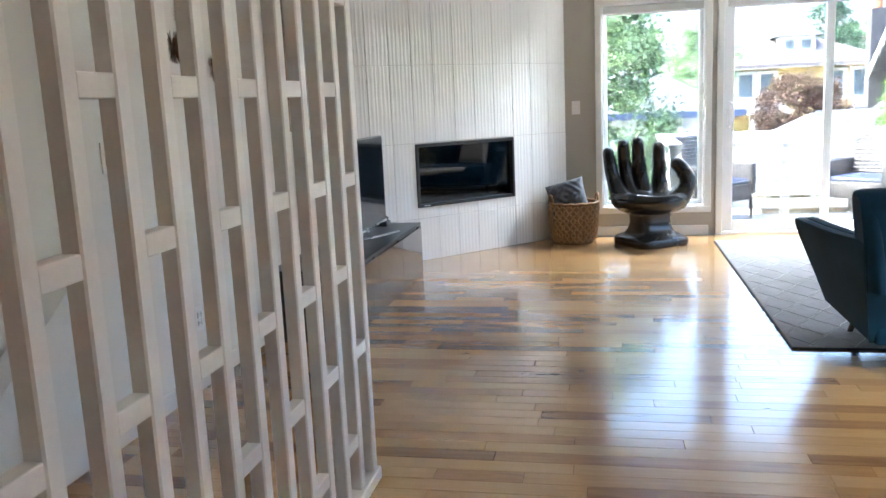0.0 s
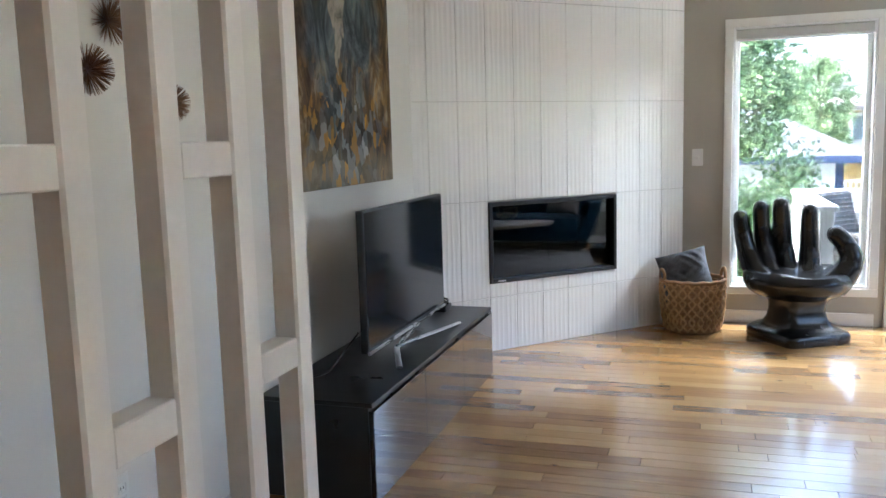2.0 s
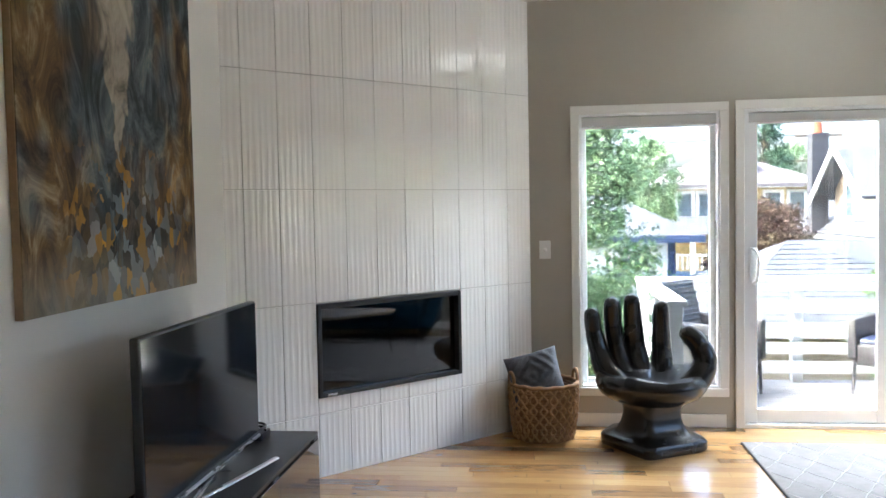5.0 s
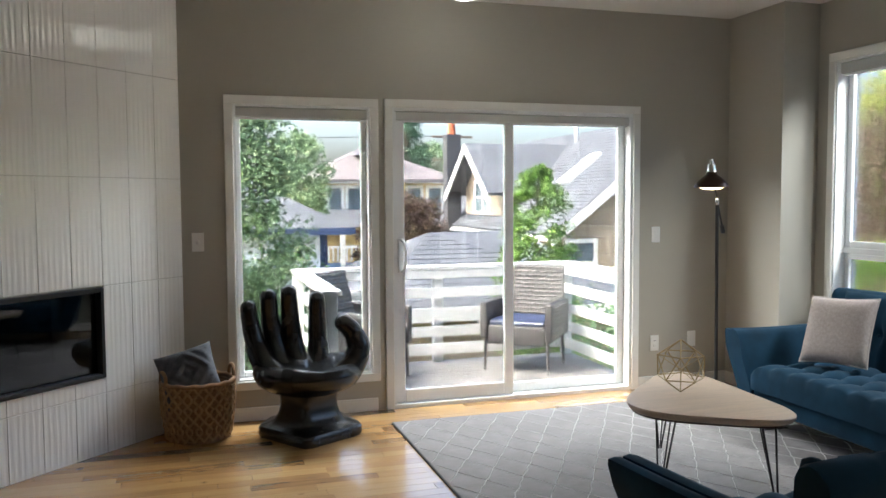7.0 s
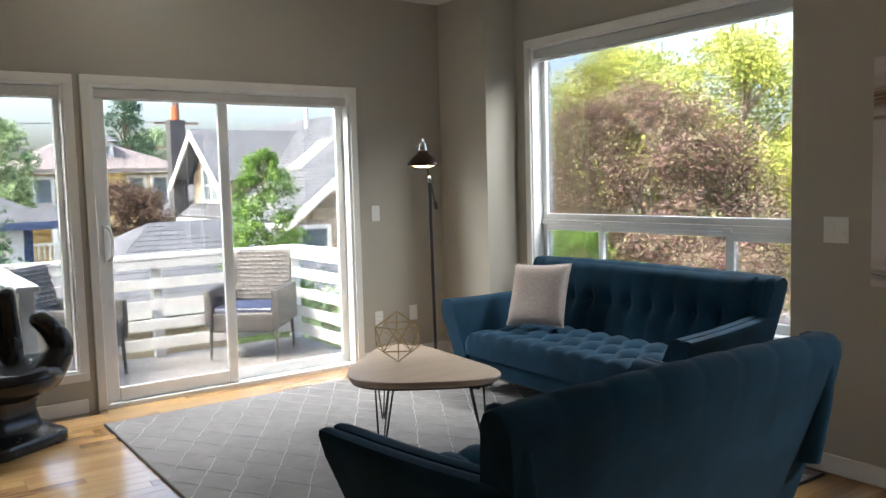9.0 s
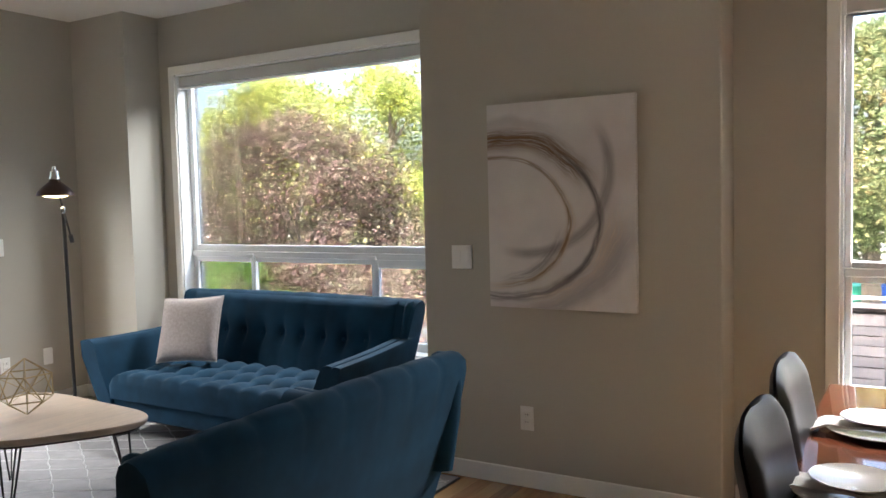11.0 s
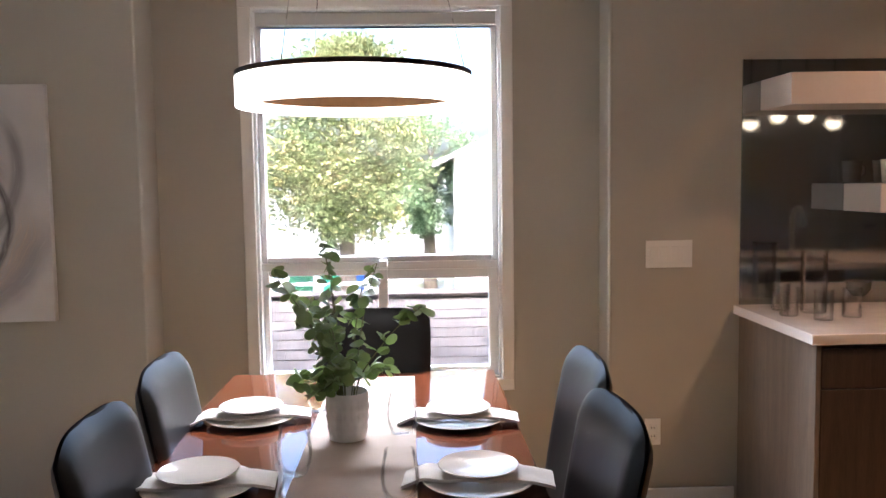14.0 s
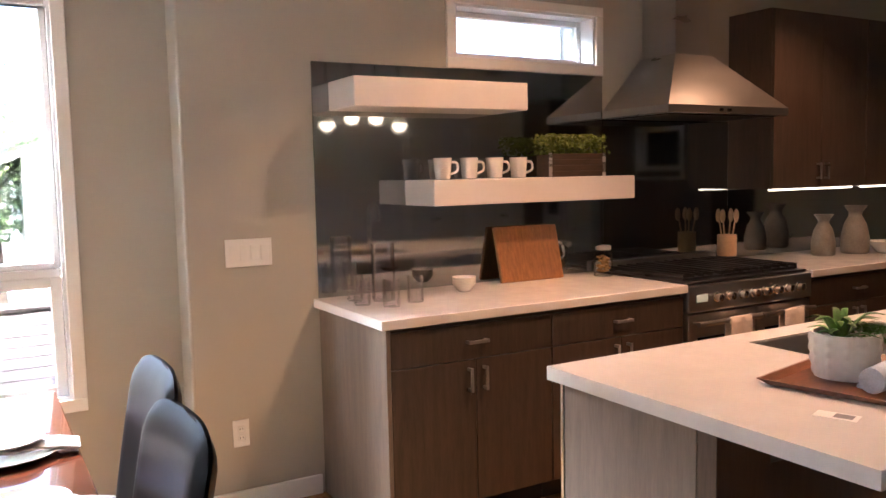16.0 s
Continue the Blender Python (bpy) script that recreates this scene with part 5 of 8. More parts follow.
def setting(x, y, rz):
    big = thing("dinner_plate", x, y, 0.7602, 0, "cream dinner plate on the cherry table", "plate", "dinner plates")
    part("body", lathe(B(), [(0.07, 0.0), (0.085, 0.002), (0.125, 0.012), (0.132, 0.016), (0.130, 0.018), (0.085, 0.007), (0.003, 0.006)], 44), CHINA, big, smooth=50)
    nap = thing("napkin", x, y, 0.781, rz, "folded white linen napkin between the plates", "napkin", "napkins")
    bm = B()
    g = []
    for j in range(9):
        row = []
        for i in range(31):
            u, v = i / 15 - 1, j / 4 - 1
            droop = -0.016 * max(0, abs(u) - 0.72) / 0.28
            row.append(bm.verts.new((0.175 * u, (0.045 + 0.012 * abs(u)) * v, droop + 0.0025 * math.sin(v * 5 + u * 3) + 0.002 * math.sin(u * 11))))
        g.append(row)
    for j in range(8):
        for i in range(30):
            bm.faces.new((g[j][i], g[j][i + 1], g[j + 1][i + 1], g[j + 1][i]))
    ex = bmesh.ops.extrude_face_region(bm, geom=list(bm.faces))
    for v in [q for q in ex["geom"] if isinstance(q, bmesh.types.BMVert)]:
        v.co.z += 0.007
    part("linen", bm, NAPKIN, nap, smooth=60)
    small = thing("salad_plate", x, y, 0.791, 0, "small cream plate on top of the napkin", "plate", "salad plates")
    part("body", lathe(B(), [(0.052, 0.0), (0.06, 0.002), (0.088, 0.012), (0.094, 0.016), (0.092, 0.018), (0.06, 0.006), (0.003, 0.005)], 40), CHINA, small, smooth=50)


for x, y, rz in ((2.365, 2.985, 97), (1.815, 3.0, 95), (2.30, 2.372, 86), (1.805, 2.355, 84)):
    setting(x, y, rz)


def clear_glass(name, tint):
    m, nt, bsdf = nodes_of(name)
    nt.nodes.remove(bsdf)
    clear, gloss, mix, lw = (nt.nodes.new("ShaderNode" + k) for k in ("BsdfTransparent", "BsdfGlossy", "MixShader", "LayerWeight"))
    clear.inputs["Color"].default_value = (*tint, 1)
    gloss.inputs["Roughness"].default_value = 0.03
    lw.inputs["Blend"].default_value = 0.16
    nt.links.new(math_node(nt, "MULTIPLY", lw.outputs["Fresnel"], 0.5), mix.inputs[0])
    nt.links.new(clear.outputs[0], mix.inputs[1])
    nt.links.new(gloss.outputs[0], mix.inputs[2])
    nt.links.new(mix.outputs[0], nt.nodes["Material Output"].inputs["Surface"])
    return m


TUMBLER = clear_glass("clear_drinking_glass", (0.99, 0.99, 0.99))
for x, y in ((1.885, 2.79), (2.185, 2.535), (1.70, 2.535), (2.435, 2.79)):
    g = thing("wine_tumbler", x, y, 0.7635, 0, "stemless clear wine glass on the table", "glass", "stemless glasses")
    part("bowl", lathe(B(), [(0.024, 0.0), (0.030, 0.004), (0.040, 0.03), (0.043, 0.055), (0.040, 0.085), (0.033, 0.118), (0.0318, 0.118), (0.0385, 0.085), (0.0415, 0.055), (0.038, 0.03), (0.025, 0.010), (0.002, 0.008)], 36), TUMBLER, g, smooth=60)

# vase of eucalyptus
CERAMIC = surface("white_quilted_ceramic", (0.68, 0.65, 0.61), 0.3, var=0.03, scale=10, grain=90, grain_bump=0.03)
vase = thing("vase", 2.17, 2.684, 0.7635, 0, "white quilted ceramic pot of eucalyptus stems", "vase")
loops = []
for j in range(25):
    v = j / 24
    r0 = 0.050 + 0.008 * math.sin(min(1, v * 1.2) * 1.6)
    loop = []
    for i in range(72):
        a = 2 * math.pi * i / 72
        q = math.sin(a * 9 + v * 14) * math.sin(a * 9 - v * 14)
        r = r0 + (0.0032 * q if 0.08 < v < 0.88 else 0)
        loop.append((r * math.cos(a), r * math.sin(a), 0.13 * v))
    loops.append(loop)
loops += [[(0.053 * math.cos(2 * math.pi * i / 72), 0.053 * math.sin(2 * math.pi * i / 72), z) for i in range(72)] for z in (0.13, 0.10)]
part("pot", rings(B(), loops), CERAMIC, vase, smooth=40)
STEM = surface("green_stem", (0.10, 0.10, 0.035), 0.6, var=0.2)
EUC = surface("eucalyptus_leaf", (0.15, 0.21, 0.085), 0.45, var=0.25, scale=30, grain=200, per_object=0.4)
nt = EUC.node_tree
glow_through, leaf_mix = nt.nodes.new("ShaderNodeBsdfTranslucent"), nt.nodes.new("ShaderNodeMixShader")
glow_through.inputs["Color"].default_value, leaf_mix.inputs[0].default_value = (0.25, 0.36, 0.09, 1), 0.3
nt.links.new(nt.nodes["Principled BSDF"].outputs[0], leaf_mix.inputs[1])
nt.links.new(glow_through.outputs[0], leaf_mix.inputs[2])
nt.links.new(leaf_mix.outputs[0], nt.nodes["Material Output"].inputs["Surface"])
leaf_bm = B()
loop = [(0.5 * math.sin(a) * (0.95 - 0.12 * math.cos(a)), 0.5 - 0.5 * math.cos(a), 0.10 * math.sin(a) ** 2 - 0.05 * (1 - math.cos(a))) for a in [2 * math.pi * i / 10 for i in range(10)]]
cv = leaf_bm.verts.new((0, 0.5, -0.02))
lv = [leaf_bm.verts.new(p) for p in loop]
for i in range(10):
    leaf_bm.faces.new((cv, lv[i], lv[(i + 1) % 10]))
leaf0 = part("leaf", leaf_bm, EUC, vase, smooth=60)
rnd = random.Random(21)
count = 0
for k in range(20):
    a = rnd.uniform(0, 2 * math.pi)
    reach, rise = rnd.uniform(0.05, 0.21), rnd.uniform(0.10, 0.33)
    if k < 3:
        reach, rise = 0.06 + 0.03 * k, 0.40 - 0.03 * k
    end = Vector((reach * math.cos(a), reach * 1.15 * math.sin(a), 0.13 + rise))
    if k >= 14:
        end = Vector((0.13 * math.cos(a), 0.14 * math.sin(a), 0.13 + rnd.uniform(-0.02, 0.10)))
    pts = smooth_path([(0.02 * math.cos(a), 0.02 * math.sin(a), 0.06), (0.03 * math.cos(a), 0.035 * math.sin(a), 0.16), end * 0.6 + Vector((0, 0, 0.07)), end], 5)
    part("stem", tube(B(), pts, 0.0016, 5), STEM, vase)
    for i, p in enumerate(pts):
        if i < 6:
            continue
        for s in (0, 1, 2):
            if rnd.random() < 0.42:
                continue
            ob = leaf0 if count == 0 else leaf0.copy()
            if count:
                scene.collection.objects.link(ob)
            count += 1
            size = rnd.uniform(0.028, 0.046)
            rot = Euler((rnd.uniform(-0.9, 0.9), rnd.uniform(-0.9, 0.9), rnd.uniform(0, 6.3))).to_matrix().to_4x4()
            ob.matrix_basis = Matrix.Translation(p + Vector((rnd.uniform(-.012, .012), rnd.uniform(-.012, .012), rnd.uniform(-.01, .01)))) @ rot @ Matrix.Scale(size, 4)

# ring pendant
pend = thing("ring_pendant", 2.02, 2.635, 0, 0, "lit ring pendant with a dark bronze rim", "pendant light")


def annulus(r0, r1, z0, z1):
    return lathe(B(), [(r0, z0), (r1, z0), (r1, z1), (r0, z1), (r0, z0)], 72, caps=False)


part("rim", annulus(0.262, 0.2905, 1.718, 1.730), LAMP_BROWN, pend, "dark bronze top rim", smooth=40)
part("diffuser", annulus(0.268, 0.29, 1.648, 1.7175), glowing("ring_diffuser", (1.0, 0.90, 0.76), 0.045), pend, "glowing white ring", smooth=40)
part("inner_band", annulus(0.2635, 0.2675, 1.672, 1.7175), surface("copper_band", (0.42, 0.22, 0.10), 0.4, 0.6), pend, "copper inner band", smooth=40)
for k in range(3):
    a = 2 * math.pi * k / 3 + 0.5
    part("cable", cyl(B(), (0.276 * math.cos(a), 0.276 * math.sin(a), 1.73), (0.03 * math.cos(a), 0.03 * math.sin(a), CEIL_Z - 0.03), 0.0012, n=5), SILVER, pend)
part("canopy", lathe(B(), [(0.06, CEIL_Z - 0.03), (0.065, CEIL_Z - 0.001)], 30), LAMP_BROWN, pend, smooth=40)

# ---- kitchen ----
CAB = surface("grey_brown_stained_wood", (0.062, 0.042, 0.030), 0.4, var=0.22, scale=4, grain=26, grain_bump=0.08, stretch=(9, 9, 0.8))
CAB_PALE = surface("grey_washed_panel", (0.17, 0.135, 0.105), 0.5, var=0.15, scale=4, grain=26, grain_bump=0.08, stretch=(9, 9, 0.8))
QUARTZ = surface("white_quartz", (0.74, 0.71, 0.68), 0.18, var=0.02, scale=10, grain=160, grain_bump=0.0)
STEEL = surface("brushed_steel", (0.42, 0.40, 0.38), 0.3, 0.95, var=0.06, scale=3, grain=160, grain_bump=0.02, stretch=(1, 1, 3))
MIRROR = surface("smoked_mirror", (0.38, 0.40, 0.41), 0.005, 1.0, var=0.01, grain_bump=0.0)
SHELF = surface("white_lacquer_shelf", (0.70, 0.65, 0.61), 0.4, var=0.02, grain_bump=0.03)
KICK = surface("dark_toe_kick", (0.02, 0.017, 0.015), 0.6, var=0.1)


def pull(parent, x, y, z, vertical):
    bm = B()
    if vertical:
        for zz in (-0.042, 0.042):
            box(bm, x - 0.026, x, y - 0.006, y + 0.006, z + zz - 0.006, z + zz + 0.006)
        box(bm, x - 0.032, x - 0.024, y - 0.007, y + 0.007, z - 0.05, z + 0.05, 0.002, 1)
    else:
        for yy in (-0.042, 0.042):
            box(bm, x - 0.026, x, y + yy - 0.006, y + yy + 0.006, z - 0.006, z + 0.006)
        box(bm, x - 0.032, x - 0.024, y - 0.05, y + 0.05, z - 0.007, z + 0.007, 0.002, 1)
    part("pull", bm, STEEL, parent, "brushed square bar pull")


def base_unit(y0, y1, doors=True):
    c = thing("base_cabinet", 0, 0, 0, 0, "grey-brown base cabinet under the white counter", "cabinet", "base cabinets")
    part("body", box(B(), 2.80, 3.455, y0 + 0.001, y1 - 0.001, 0.10, 0.862), CAB, c)
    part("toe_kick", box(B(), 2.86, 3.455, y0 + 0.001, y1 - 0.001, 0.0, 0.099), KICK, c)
    d = part("drawer_front", box(B(), 2.779, 2.799, y0 + 0.003, y1 - 0.003, 0.702, 0.845, 0.002, 1), CAB, c)
    pull(d, 2.779, (y0 + y1) / 2, 0.775, False)
    mid = (y0 + y1) / 2
    for a, b, s in ((y0 + 0.003, mid - 0.0015, 1), (mid + 0.0015, y1 - 0.003, -1)):
        dr = part("door", box(B(), 2.779, 2.799, a, b, 0.105, 0.698, 0.002, 1), CAB, c)
        pull(dr, 2.779, (b if s > 0 else a) - s * 0.035, 0.62, True)
    return c


base_unit(0.268, 1.045)
base_unit(-0.525, 0.266)
panel = thing("end_panel", 0, 0, 0, 0, "grey-washed end panel of the counter run", "cabinet panel")
part("panel", box(B(), 2.772, 3.46, 1.047, 1.066, 0.0, 0.864, 0.002, 1), CAB_PALE, panel)
ctop = thing("countertop", 0, 0, 0, 0, "white quartz countertop along the mirrored backsplash", "countertop")
part("slab", box(B(), 2.752, 3.461, -0.527, 1.092, 0.866, 0.905, 0.003, 1), QUARTZ, ctop)
bk = thing("backsplash", 0, 0, 0, 0, "smoked mirror glass backsplash", "backsplash")
part("sheet", box(B(), 3.455, 3.4625, -0.608, 1.067, 0.9055, 1.966, 0.001, 1), MIRROR, bk)
part("sheet", box(B(), 3.455, 3.4625, -1.60, -0.610, 0.9055, 1.74, 0.001, 1), MIRROR, bk)
part("sheet", box(B(), 3.455, 3.4625, -4.4, -1.602, 0.9055, 1.325, 0.001, 1), MIRROR, bk)
for y0, y1, z0, z1 in ((0.097, 0.99, 1.748, 1.875), (-0.578, 0.615, 1.312, 1.43)):
    s = thing("floating_shelf", 0, 0, 0, 0, "thick white floating shelf on the mirror", "shelf", "floating shelves")
    part("board", box(B(), 3.17, 3.454, y0, y1, z0, z1, 0.003, 1), SHELF, s)

# range
rg = thing("range", 0, 0, 0, 0, "stainless gas range with black grates", "stove")
RY0, RY1 = -1.445, -0.535
part("body", box(B(), 2.80, 3.45, RY0, RY1, 0.10, 0.90, 0.003, 1), STEEL, rg)
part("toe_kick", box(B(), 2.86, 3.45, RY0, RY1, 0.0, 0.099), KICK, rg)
part("control_panel", box(B(), 2.755, 2.80, RY0, RY1, 0.765, 0.895, 0.008, 2), STEEL, rg)
part("cooktop", box(B(), 2.78, 3.40, RY0 + 0.01, RY1 - 0.01, 0.901, 0.912, 0.003, 1), BLACK_METAL, rg)
part("back_guard", box(B(), 3.40, 3.45, RY0, RY1, 0.90, 0.96, 0.004, 1), STEEL, rg)
part("clock", box(B(), 2.7525, 2.7545, -0.66, -0.585, 0.815, 0.85), glowing("green_clock", (0.2, 1.0, 0.6), 0.0004), rg, "small green clock display")
for k in range(8):
    yy = -0.72 - k * 0.088
    part("knob", lathe(B(), [(0.024, 0.0), (0.024, 0.006), (0.019, 0.008), (0.018, 0.036), (0.002, 0.038)], 20), CHROME, rg, smooth=40).matrix_basis = Matrix.Translation((2.7555, yy, 0.83)) @ Matrix.Rotation(radians(-90), 4, "Y")
for k in range(3):
    c0 = RY0 + 0.03 + k * 0.285
    bm = B()
    for i in range(5):
        box(bm, 2.83, 3.37, c0 + i * 0.067 - 0.006, c0 + i * 0.067 + 0.006, 0.925, 0.943)
    for xx in (2.83, 3.09, 3.36):
        box(bm, xx - 0.006, xx + 0.006, c0, c0 + 0.268, 0.913, 0.926)
    part("grate", bm, BLACK_METAL, rg, "black cast-iron grate")
    for xx in (2.95, 3.24):
        part("burner", lathe(B(), [(0.05, 0.0), (0.05, 0.006), (0.035, 0.012), (0.002, 0.013)], 20, xx, c0 + 0.134, 0.912), BLACK_METAL, rg, smooth=40)
for a, b in ((-1.02, RY1 - 0.004), (RY0 + 0.004, -1.026)):
    od = part("oven_door", box(B(), 2.762, 2.80, a, b, 0.20, 0.755, 0.004, 1), STEEL, rg)
    part("window", box(B(), 2.7595, 2.7615, a + 0.06, b - 0.06, 0.32, 0.64), DARK_GLASS, od, "dark oven window")
    bm = cyl(B(), (2.715, a + 0.02, 0.715), (2.715, b - 0.02, 0.715), 0.013, n=14)
    for yy in (a + 0.04, b - 0.04):
        cyl(bm, (2.715, yy, 0.715), (2.762, yy, 0.715), 0.008, n=8)
    part("handle", bm, STEEL, od, "tubular steel handle", smooth=40)
TOWEL = surface("cream_striped_towel", (0.66, 0.57, 0.50), 0.95, var=0.08, scale=30, grain=260, grain_bump=0.5)
for yy in (-0.835, -1.235):
    tw = thing("tea_towel", 0, 0, 0, 0, "cream tea towel hanging over the oven handle", "towel", "tea towels")
    loops = [[(2.697 - 0.003 * math.sin(i), yy - 0.075 + i * 0.015, z) for i in range(11)] for z in (0.42, 0.52, 0.62, 0.70)]
    loops += [[(2.702, yy - 0.075 + i * 0.015, 0.728) for i in range(11)], [(2.715, yy - 0.075 + i * 0.015, 0.7325) for i in range(11)], [(2.73, yy - 0.075 + i * 0.015, 0.726) for i in range(11)]]
    loops += [[(2.735, yy - 0.075 + i * 0.015, z) for i in range(11)] for z in (0.68, 0.55)]
    bm = rings(B(), loops, closed=False, caps=False)
    ex = bmesh.ops.extrude_face_region(bm, geom=list(bm.faces))
    for v in [q for q in ex["geom"] if isinstance(q, bmesh.types.BMVert)]:
        v.co.x -= 0.004
    part("cloth", bm, TOWEL, tw, smooth=60)

# hood
hood = thing("range_hood", 0, 0, 0, 0, "stainless chimney hood over the range", "range hood")
HY0, HY1, HZ = -1.505, -0.603, 1.738
part("band", box(B(), 2.96, 3.45, HY0, HY1, HZ, HZ + 0.042, 0.002, 1), STEEL, hood)
q0 = [(2.963, HY0 + 0.003), (3.45, HY0 + 0.003), (3.45, HY1 - 0.003), (2.963, HY1 - 0.003)]
q1 = [(3.19, -1.16), (3.45, -1.16), (3.45, -0.885), (3.19, -0.885)]
part("canopy", rings(B(), [[(a, b, HZ + 0.042) for a, b in q0], [(a, b, 2.07) for a, b in q1]]), STEEL, hood)
part("chimney", box(B(), 3.20, 3.45, -1.15, -0.895, 2.07, CEIL_Z - 0.002, 0.002, 1), STEEL, hood)
part("filter", box(B(), 3.0, 3.42, HY0 + 0.04, HY1 - 0.04, HZ - 0.006, HZ - 0.001), BLACK_METAL, hood)
for yy in (-0.99, -1.05):
    part("button", box(B(), 2.9575, 2.9595, yy, yy + 0.03, HZ + 0.014, HZ + 0.026), CHROME, hood)

# upper cabinets and the counter past the range
for y0, y1 in ((-2.47, -1.60), (-3.35, -2.475)):
    uc = thing("wall_cabinet", 0, 0, 0, 0, "grey-brown wall cabinet beside the hood", "cabinet", "wall cabinets")
    part("body", box(B(), 3.15, 3.455, y0, y1, 1.33, 2.36), CAB, uc)
    for a, b, s in ((y0 + 0.002, (y0 + y1) / 2 - 0.001, 1), ((y0 + y1) / 2 + 0.001, y1 - 0.002, -1)):
        dr = part("door", box(B(), 3.13, 3.149, a, b, 1.335, 2.355, 0.002, 1), CAB, uc)
        pull(dr, 3.13, (b if s > 0 else a) - s * 0.035, 1.43, True)
    part("light_strip", box(B(), 3.18, 3.20, y0 + 0.05, y1 - 0.05, 1.318, 1.3285), glowing("under_cabinet_strip", (1.0, 0.80, 0.55), 0.02), uc, "glowing strip under the cabinet")
base_unit(-2.32, -1.45)
base_unit(-3.2, -2.325)
ct2 = thing("countertop", 0, 0, 0, 0, "white quartz countertop past the range", "countertop")
part("slab", box(B(), 2.752, 3.454, -3.4, -1.449, 0.866, 0.905, 0.003, 1), QUARTZ, ct2)

# island
isl = thing("kitchen_island", 0, 0, 0, 0, "grey-washed kitchen island with a white quartz top", "island")
part("end_panel", box(B(), 1.30, 1.79, 0.965, 0.985, 0.0, 0.864, 0.002, 1), CAB_PALE, isl)
part("corner_strip", box(B(), 1.79, 1.802, 0.955, 0.988, 0.0, 0.864), STEEL, isl)
part("body", box(B(), 1.30, 1.788, -1.6, 0.964, 0.08, 0.72), CAB, isl)
part("support_post", box(B(), 1.24, 1.299, 0.80, 0.985, 0.0, 0.864, 0.002, 1), CAB, isl)
bm = B()
for a, b, c, d in ((0.835, 1.822, 0.31, 1.02), (0.835, 1.822, -1.7, -0.35), (0.835, 1.28, -0.35, 0.31), (1.715, 1.822, -0.35, 0.31)):
    box(bm, a, b, c, d, 0.866, 0.905)
bmesh.ops.remove_doubles(bm, verts=bm.verts, dist=1e-5)
part("quartz_top", bm, QUARTZ, isl, "white quartz slab")
bm = B()
for a, b, c, d, e, f in ((1.282, 1.713, -0.348, 0.308, 0.73, 0.735), (1.282, 1.286, -0.348, 0.308, 0.735, 0.90), (1.709, 1.713, -0.348, 0.308, 0.735, 0.90), (1.286, 1.709, -0.348, -0.344, 0.735, 0.90), (1.286, 1.709, 0.304, 0.308, 0.735, 0.90)):
    box(bm, a, b, c, d, e, f)
part("sink", bm, STEEL, isl, "undermount steel sink")
bm = tube(B(), smooth_path([(1.25, -0.21, 0.905), (1.25, -0.21, 1.12), (1.26, -0.21, 1.20), (1.32, -0.21, 1.245), (1.39, -0.21, 1.22), (1.41, -0.21, 1.15)], 6), 0.012, 12)
cyl(bm, (1.25, -0.21, 0.905), (1.25, -0.21, 0.93), 0.024, n=16)
cyl(bm, (1.41, -0.21, 1.155), (1.41, -0.21, 1.12), 0.016, n=12)
part("faucet", bm, CHROME, isl, "chrome gooseneck faucet", smooth=50)

# four-globe fitting over the island
GLOBE = glowing("lit_globe", (1.0, 0.74, 0.46), 0.05)
gl = thing("globe_chandelier", 1.30, -0.17, 0, 0, "four-globe fitting with lit half globes over the island", "pendant light")
part("canopy", box(B(), -0.05, 0.05, -0.34, 0.34, CEIL_Z - 0.03, CEIL_Z - 0.001, 0.004), BLACK_METAL, gl)
for dy, dz in ((-0.295, 0.0), (-0.098, 0.05), (0.098, 0.05), (0.295, 0.0)):
    part("rod", cyl(B(), (0, dy, 1.90 + dz), (0, dy, CEIL_Z - 0.03), 0.004, n=8), BLACK_METAL, gl)
    part("cap", lathe(B(), [(0.052, 1.845 + dz), (0.05, 1.87 + dz), (0.03, 1.892 + dz), (0.004, 1.90 + dz)], 24, 0, dy), CHROME, gl, smooth=50)
    part("globe", lathe(B(), [(0.05, 1.845 + dz), (0.048, 1.825 + dz), (0.03, 1.80 + dz), (0.004, 1.792 + dz)], 24, 0, dy), GLOBE, gl, "glowing half globe", smooth=60)

# recessed kitchen lights at guessed, unseen spots; the third added to brighten the island
for cx, cy in ((2.5, 0.25), (2.45, -1.5), (1.6, 0.1)):
    dl = thing("downlight", cx, cy, CEIL_Z, 0, "warm recessed downlight in the ceiling, its place unseen and guessed", "ceiling light", "recessed downlights")
    part("trim", lathe(B(), [(0.075, -0.0005), (0.075, -0.006), (0.056, -0.006), (0.056, -0.0005)], 30), TRIM, dl)
    part("lens", lathe(B(), [(0.055, -0.002), (0.05, -0.004), (0.002, -0.0045)], 30), glowing("downlight_lens", (1.0, 0.56, 0.30), 0.1), dl, "glowing warm lens")
    beam = bpy.data.lights.new("added_downlight_beam", "SPOT")
    beam.energy, beam.color, beam.spot_size, beam.spot_blend, beam.shadow_soft_size = (0.5 if cx < 2 else 0.32), (1.0, 0.52, 0.27), radians(112), 0.5, 0.05
    new("added_downlight_beam", beam).matrix_world = look((cx, cy, CEIL_Z - 0.02), (cx + 0.001, cy, 0))

